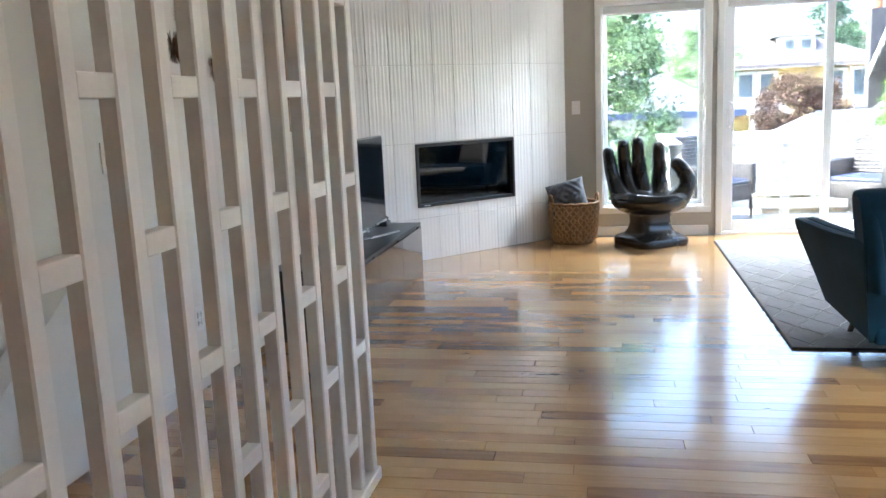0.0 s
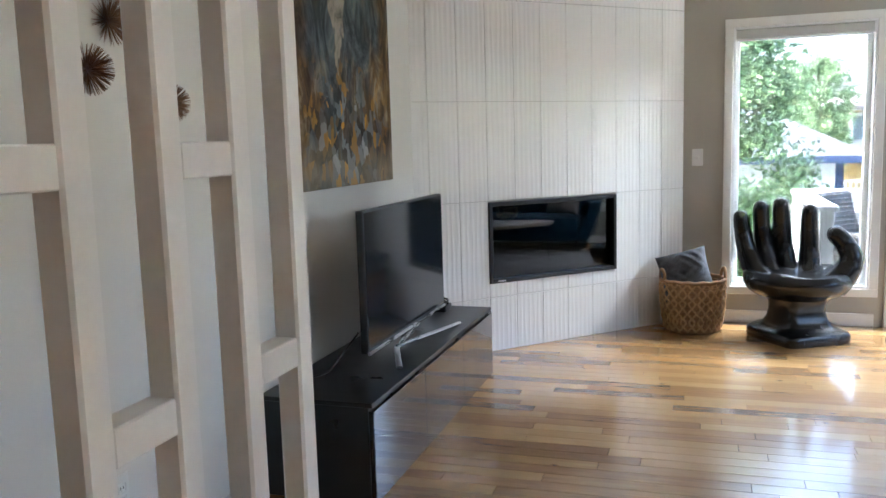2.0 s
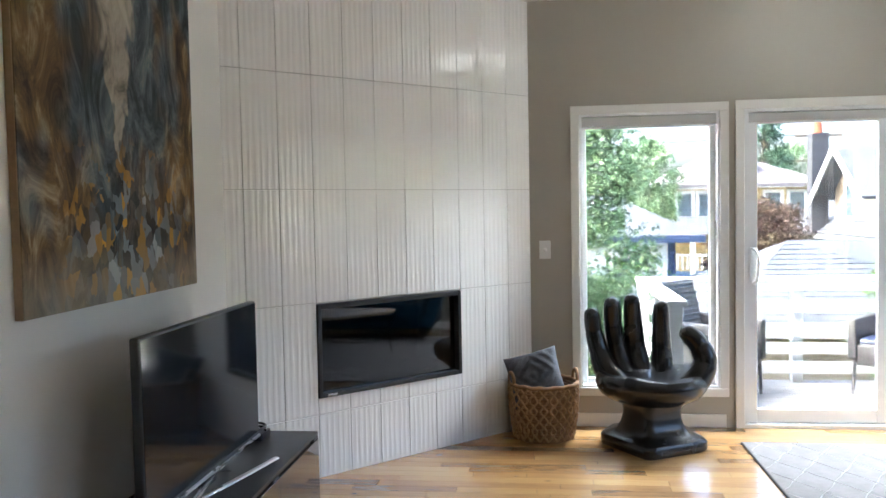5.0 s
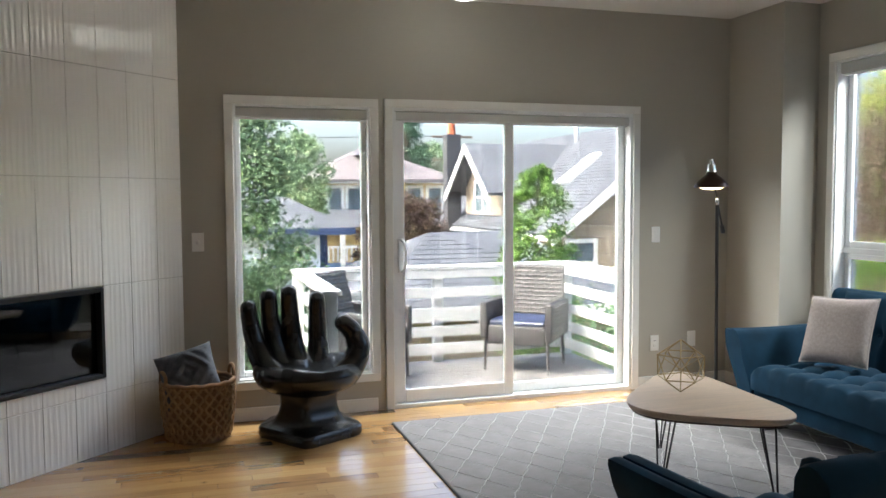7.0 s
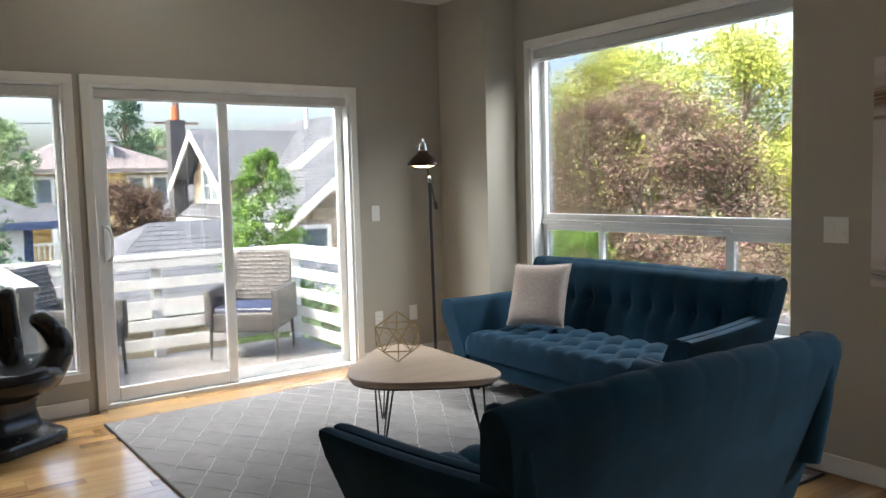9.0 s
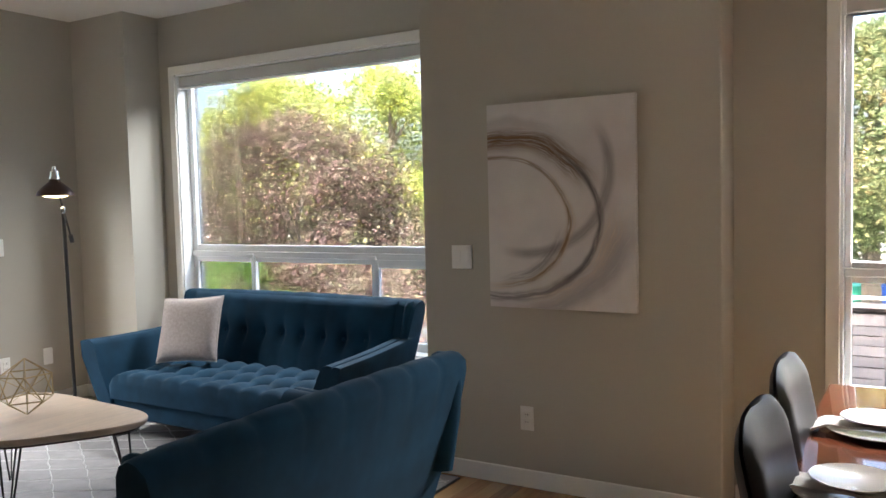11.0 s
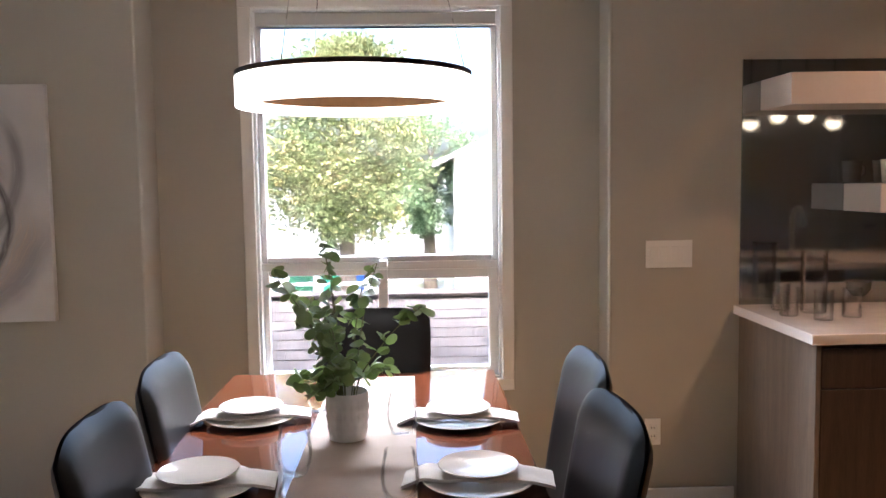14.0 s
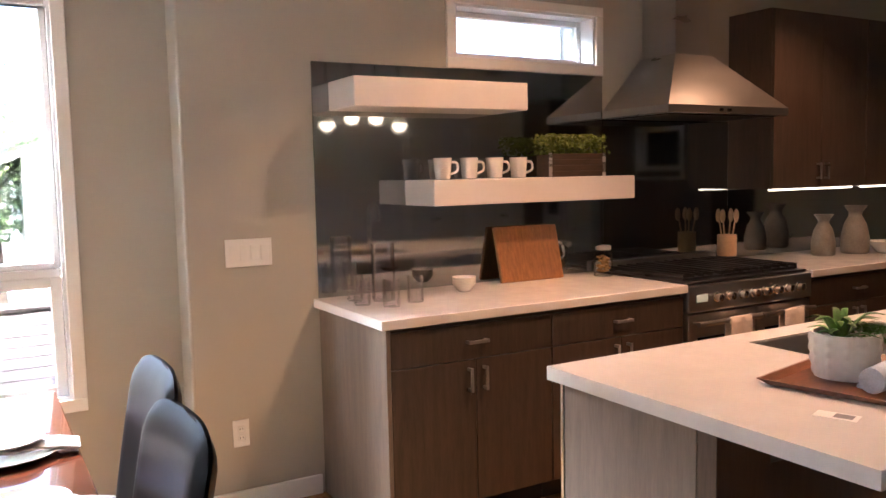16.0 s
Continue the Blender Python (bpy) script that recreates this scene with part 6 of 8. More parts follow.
# things on the shelves and counters
MUG = surface("white_glazed_mug", (0.74, 0.71, 0.67), 0.2, var=0.02, grain_bump=0.0)
for yy in (0.495, 0.35, 0.205, 0.065):
    mg = thing("mug", 3.30, yy, 1.43, 0, "white mug on the floating shelf", "mug", "white mugs")
    part("body", lathe(B(), [(0.030, 0.0), (0.036, 0.004), (0.040, 0.05), (0.044, 0.10), (0.041, 0.10), (0.037, 0.05), (0.033, 0.008), (0.002, 0.006)], 28), MUG, mg, smooth=50)
    part("handle", tube(B(), smooth_path([(-0.012, -0.037, 0.08), (-0.018, -0.066, 0.075), (-0.018, -0.068, 0.04), (-0.010, -0.037, 0.025)], 5), 0.006, 8), MUG, mg, smooth=60)
PLANTER = surface("dark_slatted_wood", (0.055, 0.032, 0.020), 0.5, var=0.3, scale=10, grain=60, stretch=(6, 1, 6))
LEAF_YG = surface("boxwood_leaf", (0.16, 0.20, 0.03), 0.5, var=0.35, scale=40, grain=120)
pl = thing("planter", 3.30, -0.262, 1.43, 0, "dark wooden trough of clipped boxwood on the shelf", "planter")
for k in range(4):
    part("slat", box(B(), -0.055, -0.045, -0.175, 0.175, 0.002 + k * 0.029, 0.029 + k * 0.029, 0.002, 1), PLANTER, pl)
part("trough", box(B(), -0.044, 0.055, -0.175, 0.175, 0.0, 0.112), PLANTER, pl)
for yy in (-0.172, 0.172):
    part("corner_strap", box(B(), -0.058, -0.0555, yy - 0.01, yy + 0.01, 0.0, 0.118), SILVER, pl, "silver corner strap")


def leaf_cloud(n, size, seed, sampler, aspect=0.6):
    """One mesh of many small bent leaves; sampler gives each leaf's place."""
    rnd = random.Random(seed)
    verts, faces = [], []
    for k in range(n):
        p = Vector(sampler(rnd))
        s = size * rnd.uniform(0.6, 1.35)
        m = Euler((rnd.uniform(-1.2, 1.2), rnd.uniform(-1.2, 1.2), rnd.uniform(0, 6.3))).to_matrix()
        i = len(verts)
        for q in ((0, -1, 0), (aspect, 0, 0.22), (0, 1, 0), (-aspect, 0, 0.22)):
            verts.append(p + m @ (Vector(q) * s * 0.5))
        faces += [(i, i + 1, i + 2), (i, i + 2, i + 3)]
    me = bpy.data.meshes.new("leaves")
    me.from_pydata(verts, [], faces)
    return me


def leaf_part(name, me, material, parent, label=""):
    me.materials.append(material)
    ob = new(name, me)
    ob.parent = parent
    if label:
        ob["label"] = label
    return ob


leaf_part("foliage", leaf_cloud(900, 0.022, 5, lambda r: (r.uniform(-0.065, 0.065), r.uniform(-0.20, 0.20), 0.11 + 0.10 * r.random() ** 0.7), 0.8), LEAF_YG, pl, "yellow-green boxwood sprigs")
BAMBOO = surface("bamboo_board", (0.42, 0.19, 0.075), 0.4, var=0.2, scale=6, grain=40, stretch=(1, 12, 3))
cb = thing("cutting_board", 3.355, -0.055, 0.9055, 0, "bamboo cutting board leaning on the mirror", "cutting board")
ob = part("board", box(B(), -0.011, 0.011, -0.195, 0.195, 0.0, 0.285, 0.008, 2), BAMBOO, cb)
ob.matrix_basis = Matrix.Rotation(radians(14), 4, "Y")
ob = part("handle", tube(B(), smooth_path([(0.0, -0.19, 0.19), (0.0, -0.222, 0.175), (0.0, -0.222, 0.115), (0.0, -0.19, 0.10)], 5), 0.007, 8), SILVER, cb, "steel loop handle", smooth=50)
ob.matrix_basis = Matrix.Rotation(radians(14), 4, "Y")
RIBBED = clear_glass("ribbed_clear_glass", (0.97, 0.97, 0.975))
RIBBED.node_tree.nodes["Layer Weight"].inputs["Blend"].default_value = 0.3


def ribbed_glass(x, y, r, h, name, label, category, group=""):
    g = thing(name, x, y, 0.9055, 0, label, category, group)
    prof = [(r * 0.92, 0.0)] + [(r + 0.0022 * math.sin(i * 1.9), h * (i + 1) / 25) for i in range(25)] + [(r - 0.003, h), (r - 0.003, 0.012), (0.002, 0.010)]
    part("body", lathe(B(), prof, 32), RIBBED, g, smooth=50)


for x, y in ((3.16, 0.985), (3.05, 0.90), (3.10, 0.76), (3.30, 0.955)):
    ribbed_glass(x, y, 0.036, 0.115, "tumbler", "ribbed clear tumbler on the quartz counter", "glass", "ribbed tumblers")
ribbed_glass(3.22, 0.855, 0.052, 0.255, "glass_pitcher", "tall ribbed clear glass carafe on the counter", "carafe")
bw = thing("bowl", 3.25, 0.42, 0.9055, 0, "stack of small white bowls on the counter", "bowl")
for k in range(3):
    part("bowl", lathe(B(), [(0.024, 0.0), (0.03, 0.004), (0.052, 0.03), (0.058, 0.042), (0.055, 0.042), (0.03, 0.010), (0.002, 0.008)], 30, 0, 0, 0.013 * k), MUG, bw, smooth=50)
jar = thing("storage_jar", 3.27, -0.45, 0.9055, 0, "clear jar of tan dried fruit with a metal lid", "jar")
part("glass", lathe(B(), [(0.045, 0.0), (0.05, 0.005), (0.05, 0.12), (0.038, 0.135), (0.036, 0.14), (0.034, 0.13), (0.046, 0.118), (0.046, 0.008), (0.002, 0.006)], 28), TUMBLER, jar, smooth=50)
part("lid", lathe(B(), [(0.039, 0.138), (0.041, 0.142), (0.041, 0.158), (0.036, 0.162), (0.002, 0.162)], 24), SILVER, jar, "silver metal lid", smooth=40)
FRUIT = surface("dried_fruit", (0.42, 0.25, 0.10), 0.6, var=0.25, scale=40)
rnd = random.Random(9)
bm = B()
for k in range(40):
    a, r = rnd.uniform(0, 6.28), 0.032 * math.sqrt(rnd.random())
    bmesh.ops.create_icosphere(bm, subdivisions=1, radius=0.013, matrix=Matrix.Translation((r * math.cos(a), r * math.sin(a), 0.02 + 0.09 * rnd.random())) @ Matrix.Diagonal((1, 1, 0.6, 1)))
tagged(part("contents", bm, FRUIT, jar, smooth=60), kind="stuff")
CROCK = surface("pale_wood_crock", (0.50, 0.32, 0.18), 0.5, var=0.1, scale=8)
ut = thing("utensil_crock", 3.30, -1.42, 0.945, 0, "wooden crock of wooden spoons behind the range", "utensil holder")
part("crock", lathe(B(), [(0.052, 0.0), (0.055, 0.003), (0.055, 0.125), (0.050, 0.125), (0.050, 0.01), (0.002, 0.01)], 28), CROCK, ut, smooth=40)
for k in range(4):
    a = k * 1.6 + 0.4
    bm = cyl(B(), (0.015 * math.cos(a), 0.015 * math.sin(a), 0.012), (0.04 * math.cos(a), 0.055 * math.sin(a), 0.20), 0.005, n=8)
    m = Matrix.Translation((0.046 * math.cos(a), 0.065 * math.sin(a), 0.235)) @ Matrix.Diagonal((0.010, 0.022, 0.042, 1))
    bmesh.ops.create_icosphere(bm, subdivisions=2, radius=1, matrix=m)
    part("spoon", bm, CROCK, ut, "wooden spoon", smooth=60)
STONEWARE = surface("grey_stoneware", (0.25, 0.225, 0.19), 0.7, var=0.15, scale=12, grain=120, grain_bump=0.3)
for x, y, k in ((3.20, -2.17, 1.0), (3.16, -2.43, 1.18)):
    v = thing("stoneware_vase", x, y, 0.9055, 0, "grey stoneware vase on the quartz counter", "vase", "stoneware vases")
    part("body", lathe(B(), [(0.06 * k, 0.0), (0.07 * k, 0.01), (0.072 * k, 0.08 * k), (0.055 * k, 0.16 * k), (0.032 * k, 0.20 * k), (0.034 * k, 0.22 * k), (0.058 * k, 0.255 * k), (0.05 * k, 0.255 * k), (0.028 * k, 0.22 * k), (0.004, 0.2 * k)], 36), STONEWARE, v, smooth=50)
wb = thing("bowl", 3.05, -2.58, 0.9055, 0, "white bowl beside the stoneware vases", "bowl")
part("bowl", lathe(B(), [(0.04, 0.0), (0.05, 0.004), (0.10, 0.06), (0.11, 0.075), (0.106, 0.075), (0.05, 0.012), (0.002, 0.01)], 36), MUG, wb, smooth=50)

# tray with plant on the island
TRAY = surface("acacia_tray", (0.17, 0.065, 0.030), 0.4, var=0.25, scale=6, grain=40, stretch=(8, 1, 1))
tr = thing("tray", 1.235, 0.44, 0.9055, 12, "low acacia wood tray on the island", "tray")
part("base", rings(B(), [[(-0.15, -0.22, 0.0), (0.15, -0.22, 0.0), (0.15, 0.22, 0.0), (-0.15, 0.22, 0.0)], [(-0.175, -0.245, 0.018), (0.175, -0.245, 0.018), (0.175, 0.245, 0.018), (-0.175, 0.245, 0.018)], [(-0.168, -0.238, 0.018), (0.168, -0.238, 0.018), (0.168, 0.238, 0.018), (-0.168, 0.238, 0.018)], [(-0.148, -0.218, 0.006), (0.148, -0.218, 0.006), (0.148, 0.218, 0.006), (-0.148, 0.218, 0.006)]]), TRAY, tr)
pp = thing("plant_pot", 1.275, 0.475, 0.912, 0, "white faceted ceramic pot of succulents on the tray", "plant")
loops = []
for j in range(23):
    v = j / 22
    r0 = 0.072 + 0.012 * math.sin(v * 2.0)
    loops.append([((r0 + (0.004 * max(0, math.sin(i * math.pi / 4 + (math.pi / 1) * int(v * 4)) * math.sin(v * 4 * math.pi)) if 0.02 < v < 0.98 else 0)) * math.cos(2 * math.pi * i / 96), (r0 + (0.004 * max(0, math.sin(i * math.pi / 4 + math.pi * int(v * 4)) * math.sin(v * 4 * math.pi)) if 0.02 < v < 0.98 else 0)) * math.sin(2 * math.pi * i / 96), 0.115 * v) for i in range(96)])
loops += [[(0.074 * math.cos(2 * math.pi * i / 96), 0.074 * math.sin(2 * math.pi * i / 96), z) for i in range(96)] for z in (0.115, 0.095)]
part("pot", rings(B(), loops), CERAMIC, pp, smooth=35)
GREEN = surface("succulent_green", (0.055, 0.16, 0.02), 0.4, var=0.3, scale=30, grain=120, per_object=0.4)
rnd = random.Random(13)
for k in range(22):
    a = k * 2.4
    ln = rnd.uniform(0.06, 0.115)
    lift = rnd.uniform(0.2, 1.1)
    pts = smooth_path([(0.01 * math.cos(a), 0.02 + 0.01 * math.sin(a), 0.10), (ln * 0.5 * math.cos(a), 0.02 + ln * 0.5 * math.sin(a), 0.10 + ln * 0.65 * lift), (ln * math.cos(a), 0.02 + ln * math.sin(a), 0.10 + ln * 0.75 * lift - 0.01)], 5)
    rr = [0.011 * (1 - (i / (len(pts) - 1)) ** 2.2) + 0.0006 for i in range(len(pts))]
    part("leaf", tube(B(), pts, rr, 6, squash=0.3), GREEN, pp, smooth=60)
leaf_part("trailing_foliage", leaf_cloud(420, 0.016, 8, lambda r: (r.uniform(-0.07, 0.06), r.uniform(-0.12, -0.02), 0.12 - 0.10 * max(0, r.random() - 0.45)), 0.7), GREEN, pp, "trailing small-leaved succulent")
LINEN_BLUE = surface("pale_blue_towel", (0.45, 0.48, 0.56), 0.95, var=0.12, scale=40, grain=240, grain_bump=0.6)
rt_ = thing("rolled_towel", 1.145, 0.50, 0.912, 100, "rolled pale blue towel on the tray", "towel")
part("roll", tube(B(), [(-0.09, 0, 0.032), (-0.088, 0, 0.032), (0.0, 0.004, 0.034), (0.088, 0, 0.032), (0.09, 0, 0.032)], [0.02, 0.031, 0.033, 0.031, 0.02], 20), LINEN_BLUE, rt_, smooth=50)
part("fold", tube(B(), smooth_path([(-0.07, -0.03, 0.01), (0.0, -0.045, 0.014), (0.07, -0.03, 0.01)], 5), 0.012, 10, squash=0.5), LINEN_BLUE, rt_, smooth=50)
cd = thing("card", 1.08, 0.79, 0.9055, 20, "small white business card on the island", "card")
part("sheet", box(B(), -0.045, 0.045, -0.026, 0.026, 0.0, 0.0012), PLATE_WHITE, cd)
part("print", box(B(), -0.035, 0.005, -0.018, 0.014, 0.0014, 0.0018), surface("grey_print", (0.2, 0.18, 0.19), 0.6), cd, "grey printed block")

# doors and appliances across the room, met in the smoked mirror
for y0, dw in ((-2.62, 0.46), (-3.62, 0.60)):
    dd = tagged(new("door_2"), "closed white panel door with a dark lever", "door", kind="structure")
    part("leaf", box(B(), XL + 0.002, XL + 0.03, y0, y0 + dw, 0.01, 1.98, 0.004), TRIM, dd)
    for z0, z1 in ((0.15, 0.85), (1.0, 1.85)):
        part("panel", box(B(), XL + 0.031, XL + 0.037, y0 + 0.09, y0 + dw - 0.09, z0, z1, 0.003, 1), TRIM, dd)
    for a, b, c, d in ((y0 - 0.06, y0 - 0.004, 0.0, 1.985), (y0 + dw + 0.004, y0 + dw + 0.06, 0.0, 1.985), (y0 - 0.06, y0 + dw + 0.06, 1.986, 2.045)):
        part("casing", box(B(), XL + 0.001, XL + 0.02, a, b, c, d, 0.003, 1), TRIM, dd)
    part("door_handle", tube(B(), [(XL + 0.03, y0 + 0.07, 0.92), (XL + 0.075, y0 + 0.07, 0.92), (XL + 0.075, y0 + 0.18, 0.92)], 0.009, 8), BLACK_METAL, dd, "dark lever handle", smooth=40)
fr = thing("refrigerator", -0.75, -4.07, 0, 90, "stainless refrigerator with a dispenser against the far wall", "refrigerator")
part("body", box(B(), -0.38, 0.33, -0.45, 0.45, 0.02, 1.78, 0.006), STEEL, fr)
for s in (-1, 1):
    dr = part("door", box(B(), 0.332, 0.37, s * 0.226 - 0.222, s * 0.226 + 0.222, 0.62, 1.775, 0.006), STEEL, fr)
    part("handle", cyl(B(), (0.41, s * 0.04, 0.75), (0.41, s * 0.04, 1.65), 0.012, n=12), CHROME, dr, smooth=40)
part("dispenser", box(B(), 0.371, 0.376, 0.14, 0.34, 0.95, 1.32, 0.004, 1), DARK_GLASS, fr, "dark water dispenser panel")
part("freezer_drawer", box(B(), 0.332, 0.37, -0.448, 0.448, 0.03, 0.612, 0.006), STEEL, fr)
mw = thing("wall_oven_cabinet", 0.53, -4.12, 0, 90, "tall dark cabinet with a built-in microwave", "cabinet")
part("carcass", box(B(), -0.32, 0.3, -0.81, 0.81, 0.0, 2.36, 0.003, 1), CAB, mw)
micro = part("microwave", box(B(), 0.302, 0.33, -0.48, 0.21, 1.36, 1.93, 0.006), STEEL, mw, "stainless microwave with a trim kit")
part("window", box(B(), 0.3315, 0.335, -0.42, 0.03, 1.50, 1.85), DARK_GLASS, micro, "dark microwave window")
part("handle", cyl(B(), (0.365, 0.08, 1.50), (0.365, 0.08, 1.85), 0.01, n=10), CHROME, micro, smooth=40)
part("vent_grille", box(B(), 0.3315, 0.334, -0.44, 0.17, 1.385, 1.45), BLACK_METAL, micro)
pantry = thing("pantry_cabinet", -1.5, -4.12, 0, 90, "tall dark pantry cabinet beside the refrigerator", "cabinet")
part("carcass", box(B(), -0.32, 0.28, -0.27, 0.29, 0.0, 2.36, 0.003, 1), CAB, pantry)
part("door", box(B(), 0.281, 0.30, -0.265, 0.285, 0.1, 2.35, 0.002, 1), CAB, pantry)

# ---- outside ----
def ground_mat():
    m, nt, bsdf = nodes_of("yard_ground")
    geo = nt.nodes.new("ShaderNodeNewGeometry")
    big = noise_node(nt, geo.outputs["Position"], 0.09, 3.0)
    fine = noise_node(nt, geo.outputs["Position"], 9.0, 4.0)
    soil = ramp(nt, fine.outputs["Fac"], [(0.3, (0.07, 0.09, 0.03)), (0.7, (0.16, 0.15, 0.07))])
    pave = ramp(nt, fine.outputs["Fac"], [(0.3, (0.30, 0.29, 0.27)), (0.7, (0.40, 0.39, 0.37))])
    nt.links.new(mixed(nt, ramp(nt, big.outputs["Fac"], [(0.46, (0, 0, 0)), (0.52, (1, 1, 1))]), soil, pave), bsdf.inputs["Base Color"])
    bsdf.inputs["Roughness"].default_value = 0.9
    return m


GZ = -3.0
structure("ground", box(B(), -900, 900, -900, 900, GZ - 0.5, GZ), ground_mat(), "yards and paving around the houses", "ground")
GREY_DECK = surface("grey_deck_board", (0.21, 0.198, 0.19), 0.7, var=0.15, scale=4, grain=40, grain_bump=0.2, stretch=(1, 12, 1), per_object=0.12)
WHITE_RAIL = surface("white_rail_paint", (0.78, 0.78, 0.77), 0.45, var=0.03, scale=4, grain=60, grain_bump=0.05)
deck = thing("deck", 0, 0, 0, 0, "grey boarded deck with white slatted railing", "deck")
DZ = -0.13
for k in range(14):
    y0 = YD + 0.165 + k * 0.142
    part("board", box(B(), 0.55, 3.42, y0, y0 + 0.137, DZ - 0.03, DZ, 0.003, 1), GREY_DECK, deck)
part("joist_rim", box(B(), 0.55, 3.42, 10.55, 10.59, DZ - 0.25, DZ - 0.031), WHITE_RAIL, deck)
rail = thing("deck_railing", 0, 0, 0, 0, "white painted deck railing with wide horizontal slats", "railing")
for x, y in ((3.355, 10.47), (0.66, 10.47), (3.355, 8.66), (0.66, 8.66), (2.0, 10.50)):
    part("post", box(B(), x - 0.045, x + 0.045, y - 0.045, y + 0.045, DZ, 0.775, 0.004, 1), WHITE_RAIL, rail)
part("cap_rail", box(B(), 0.60, 3.42, 10.395, 10.54, 0.776, 0.812, 0.004, 1), WHITE_RAIL, rail)
part("cap_rail", box(B(), 3.285, 3.42, 8.60, 10.394, 0.776, 0.812, 0.004, 1), WHITE_RAIL, rail)
part("cap_rail", box(B(), 0.60, 0.735, 8.60, 10.394, 0.776, 0.812, 0.004, 1), WHITE_RAIL, rail)
for z0, z1 in ((0.69, 0.77), (0.505, 0.60), (0.312, 0.405), (0.13, 0.228), (-0.045, 0.06)):
    part("slat", box(B(), 0.706, 3.309, 10.405, 10.424, z0, z1, 0.002, 1), WHITE_RAIL, rail)
    part("slat", box(B(), 3.292, 3.309, 8.70, 10.40, z0, z1, 0.002, 1), WHITE_RAIL, rail)
    part("slat", box(B(), 0.706, 0.723, 8.70, 10.40, z0, z1, 0.002, 1), WHITE_RAIL, rail)


def weave():
    m, nt, bsdf = nodes_of("grey_resin_wicker")
    geo = nt.nodes.new("ShaderNodeTexCoord")
    br = nt.nodes.new("ShaderNodeTexBrick")
    br.inputs["Scale"].default_value = 11.0
    br.inputs["Mortar Size"].default_value = 0.05
    br.inputs["Color1"].default_value, br.inputs["Color2"].default_value, br.inputs["Mortar"].default_value = (0.10, 0.095, 0.095, 1), (0.16, 0.15, 0.15, 1), (0.03, 0.028, 0.026, 1)
    sw = nt.nodes.new("ShaderNodeSeparateXYZ")
    cb_ = nt.nodes.new("ShaderNodeCombineXYZ")
    nt.links.new(geo.outputs["Object"], sw.inputs[0])
    nt.links.new(math_node(nt, "ADD", sw.outputs["X"], sw.outputs["Y"]), cb_.inputs[0])
    nt.links.new(sw.outputs["Z"], cb_.inputs[1])
    nt.links.new(cb_.outputs[0], br.inputs["Vector"])
    nt.links.new(br.outputs["Color"], bsdf.inputs["Base Color"])
    bsdf.inputs["Roughness"].default_value = 0.5
    bump(nt, bsdf, br.outputs["Fac"], -0.8, 0.004)
    return m


WICKER_GREY = weave()
WICKER_STRAND = surface("grey_resin_strand", (0.15, 0.142, 0.14), 0.5, var=0.15, scale=20)


def stripes():
    m, nt, bsdf = nodes_of("navy_striped_canvas")
    tc = nt.nodes.new("ShaderNodeTexCoord")
    sp = nt.nodes.new("ShaderNodeSeparateXYZ")
    nt.links.new(tc.outputs["Object"], sp.inputs[0])
    s = math_node(nt, "SINE", math_node(nt, "MULTIPLY", sp.outputs["Z"], 210.0))
    nt.links.new(ramp(nt, s, [(0.55, (0.02, 0.032, 0.085)), (0.7, (0.6, 0.6, 0.62))]), bsdf.inputs["Base Color"])
    bsdf.inputs["Roughness"].default_value = 0.85
    return m


STRIPE = stripes()


def wicker_chair(x, y, rz):
    c = thing("wicker_armchair", x, y, DZ, rz, "grey wicker armchair with a navy striped cushion on the deck", "chair", "deck chairs")
    part("seat_box", box(B(), -0.275, 0.275, -0.28, 0.28, 0.25, 0.42, 0.02, 3), WICKER_GREY, c, smooth=40)
    part("backrest", rings(B(), [[(-0.28, 0.22, 0.40), (0.28, 0.22, 0.40), (0.28, 0.28, 0.40), (-0.28, 0.28, 0.40)], [(-0.285, 0.30, 0.70), (0.285, 0.30, 0.70), (0.285, 0.345, 0.70), (-0.285, 0.345, 0.70)], [(-0.27, 0.36, 0.93), (0.27, 0.36, 0.93), (0.27, 0.40, 0.93), (-0.27, 0.40, 0.93)]]), WICKER_GREY, c, smooth=30)
    for s in (-1, 1):
        part("armrest", box(B(), s * 0.305 - 0.035, s * 0.305 + 0.035, -0.30, 0.30, 0.30, 0.635, 0.02, 3), WICKER_GREY, c, smooth=40)
        for yy in (-0.26, 0.26):
            lg = part("leg", cyl(B(), (s * 0.29, yy, 0.32), (s * 0.30, yy * 1.05, 0.02), 0.017, 0.014, 10), WICKER_GREY, c, smooth=40)
            part("foot", cyl(B(), (s * 0.30, yy * 1.05, 0.04), (s * 0.3, yy * 1.05, 0.0), 0.016, n=10), SILVER, lg, "metal foot cap")
    for k in range(13):
        t = k / 12
        z = 0.45 + 0.46 * t
        yy = 0.215 + 0.085 * min(1.0, (z - 0.40) / 0.30) + 0.06 * max(0.0, (z - 0.70) / 0.23)
        part("strand", tube(B(), [(-0.272 + i * 0.034, yy + (0.006 if (i + k) % 2 else -0.006), z) for i in range(17)], 0.009, 5), WICKER_STRAND, c)
    for s in (-1, 1):
        for k in range(7):
            part("strand", tube(B(), [(s * 0.305 + (0.037 if (i + k) % 2 else 0.030) * s, -0.28 + i * 0.035, 0.33 + k * 0.045) for i in range(17)], 0.008, 5), WICKER_STRAND, c)
    part("seat_cushion", box(B(), -0.255, 0.255, -0.27, 0.22, 0.421, 0.475, 0.02, 3), STRIPE, c, "navy and white striped cushion", smooth=40)
    return c


wicker_chair(2.70, 9.985, -40)
wicker_chair(1.16, 9.93, 48)

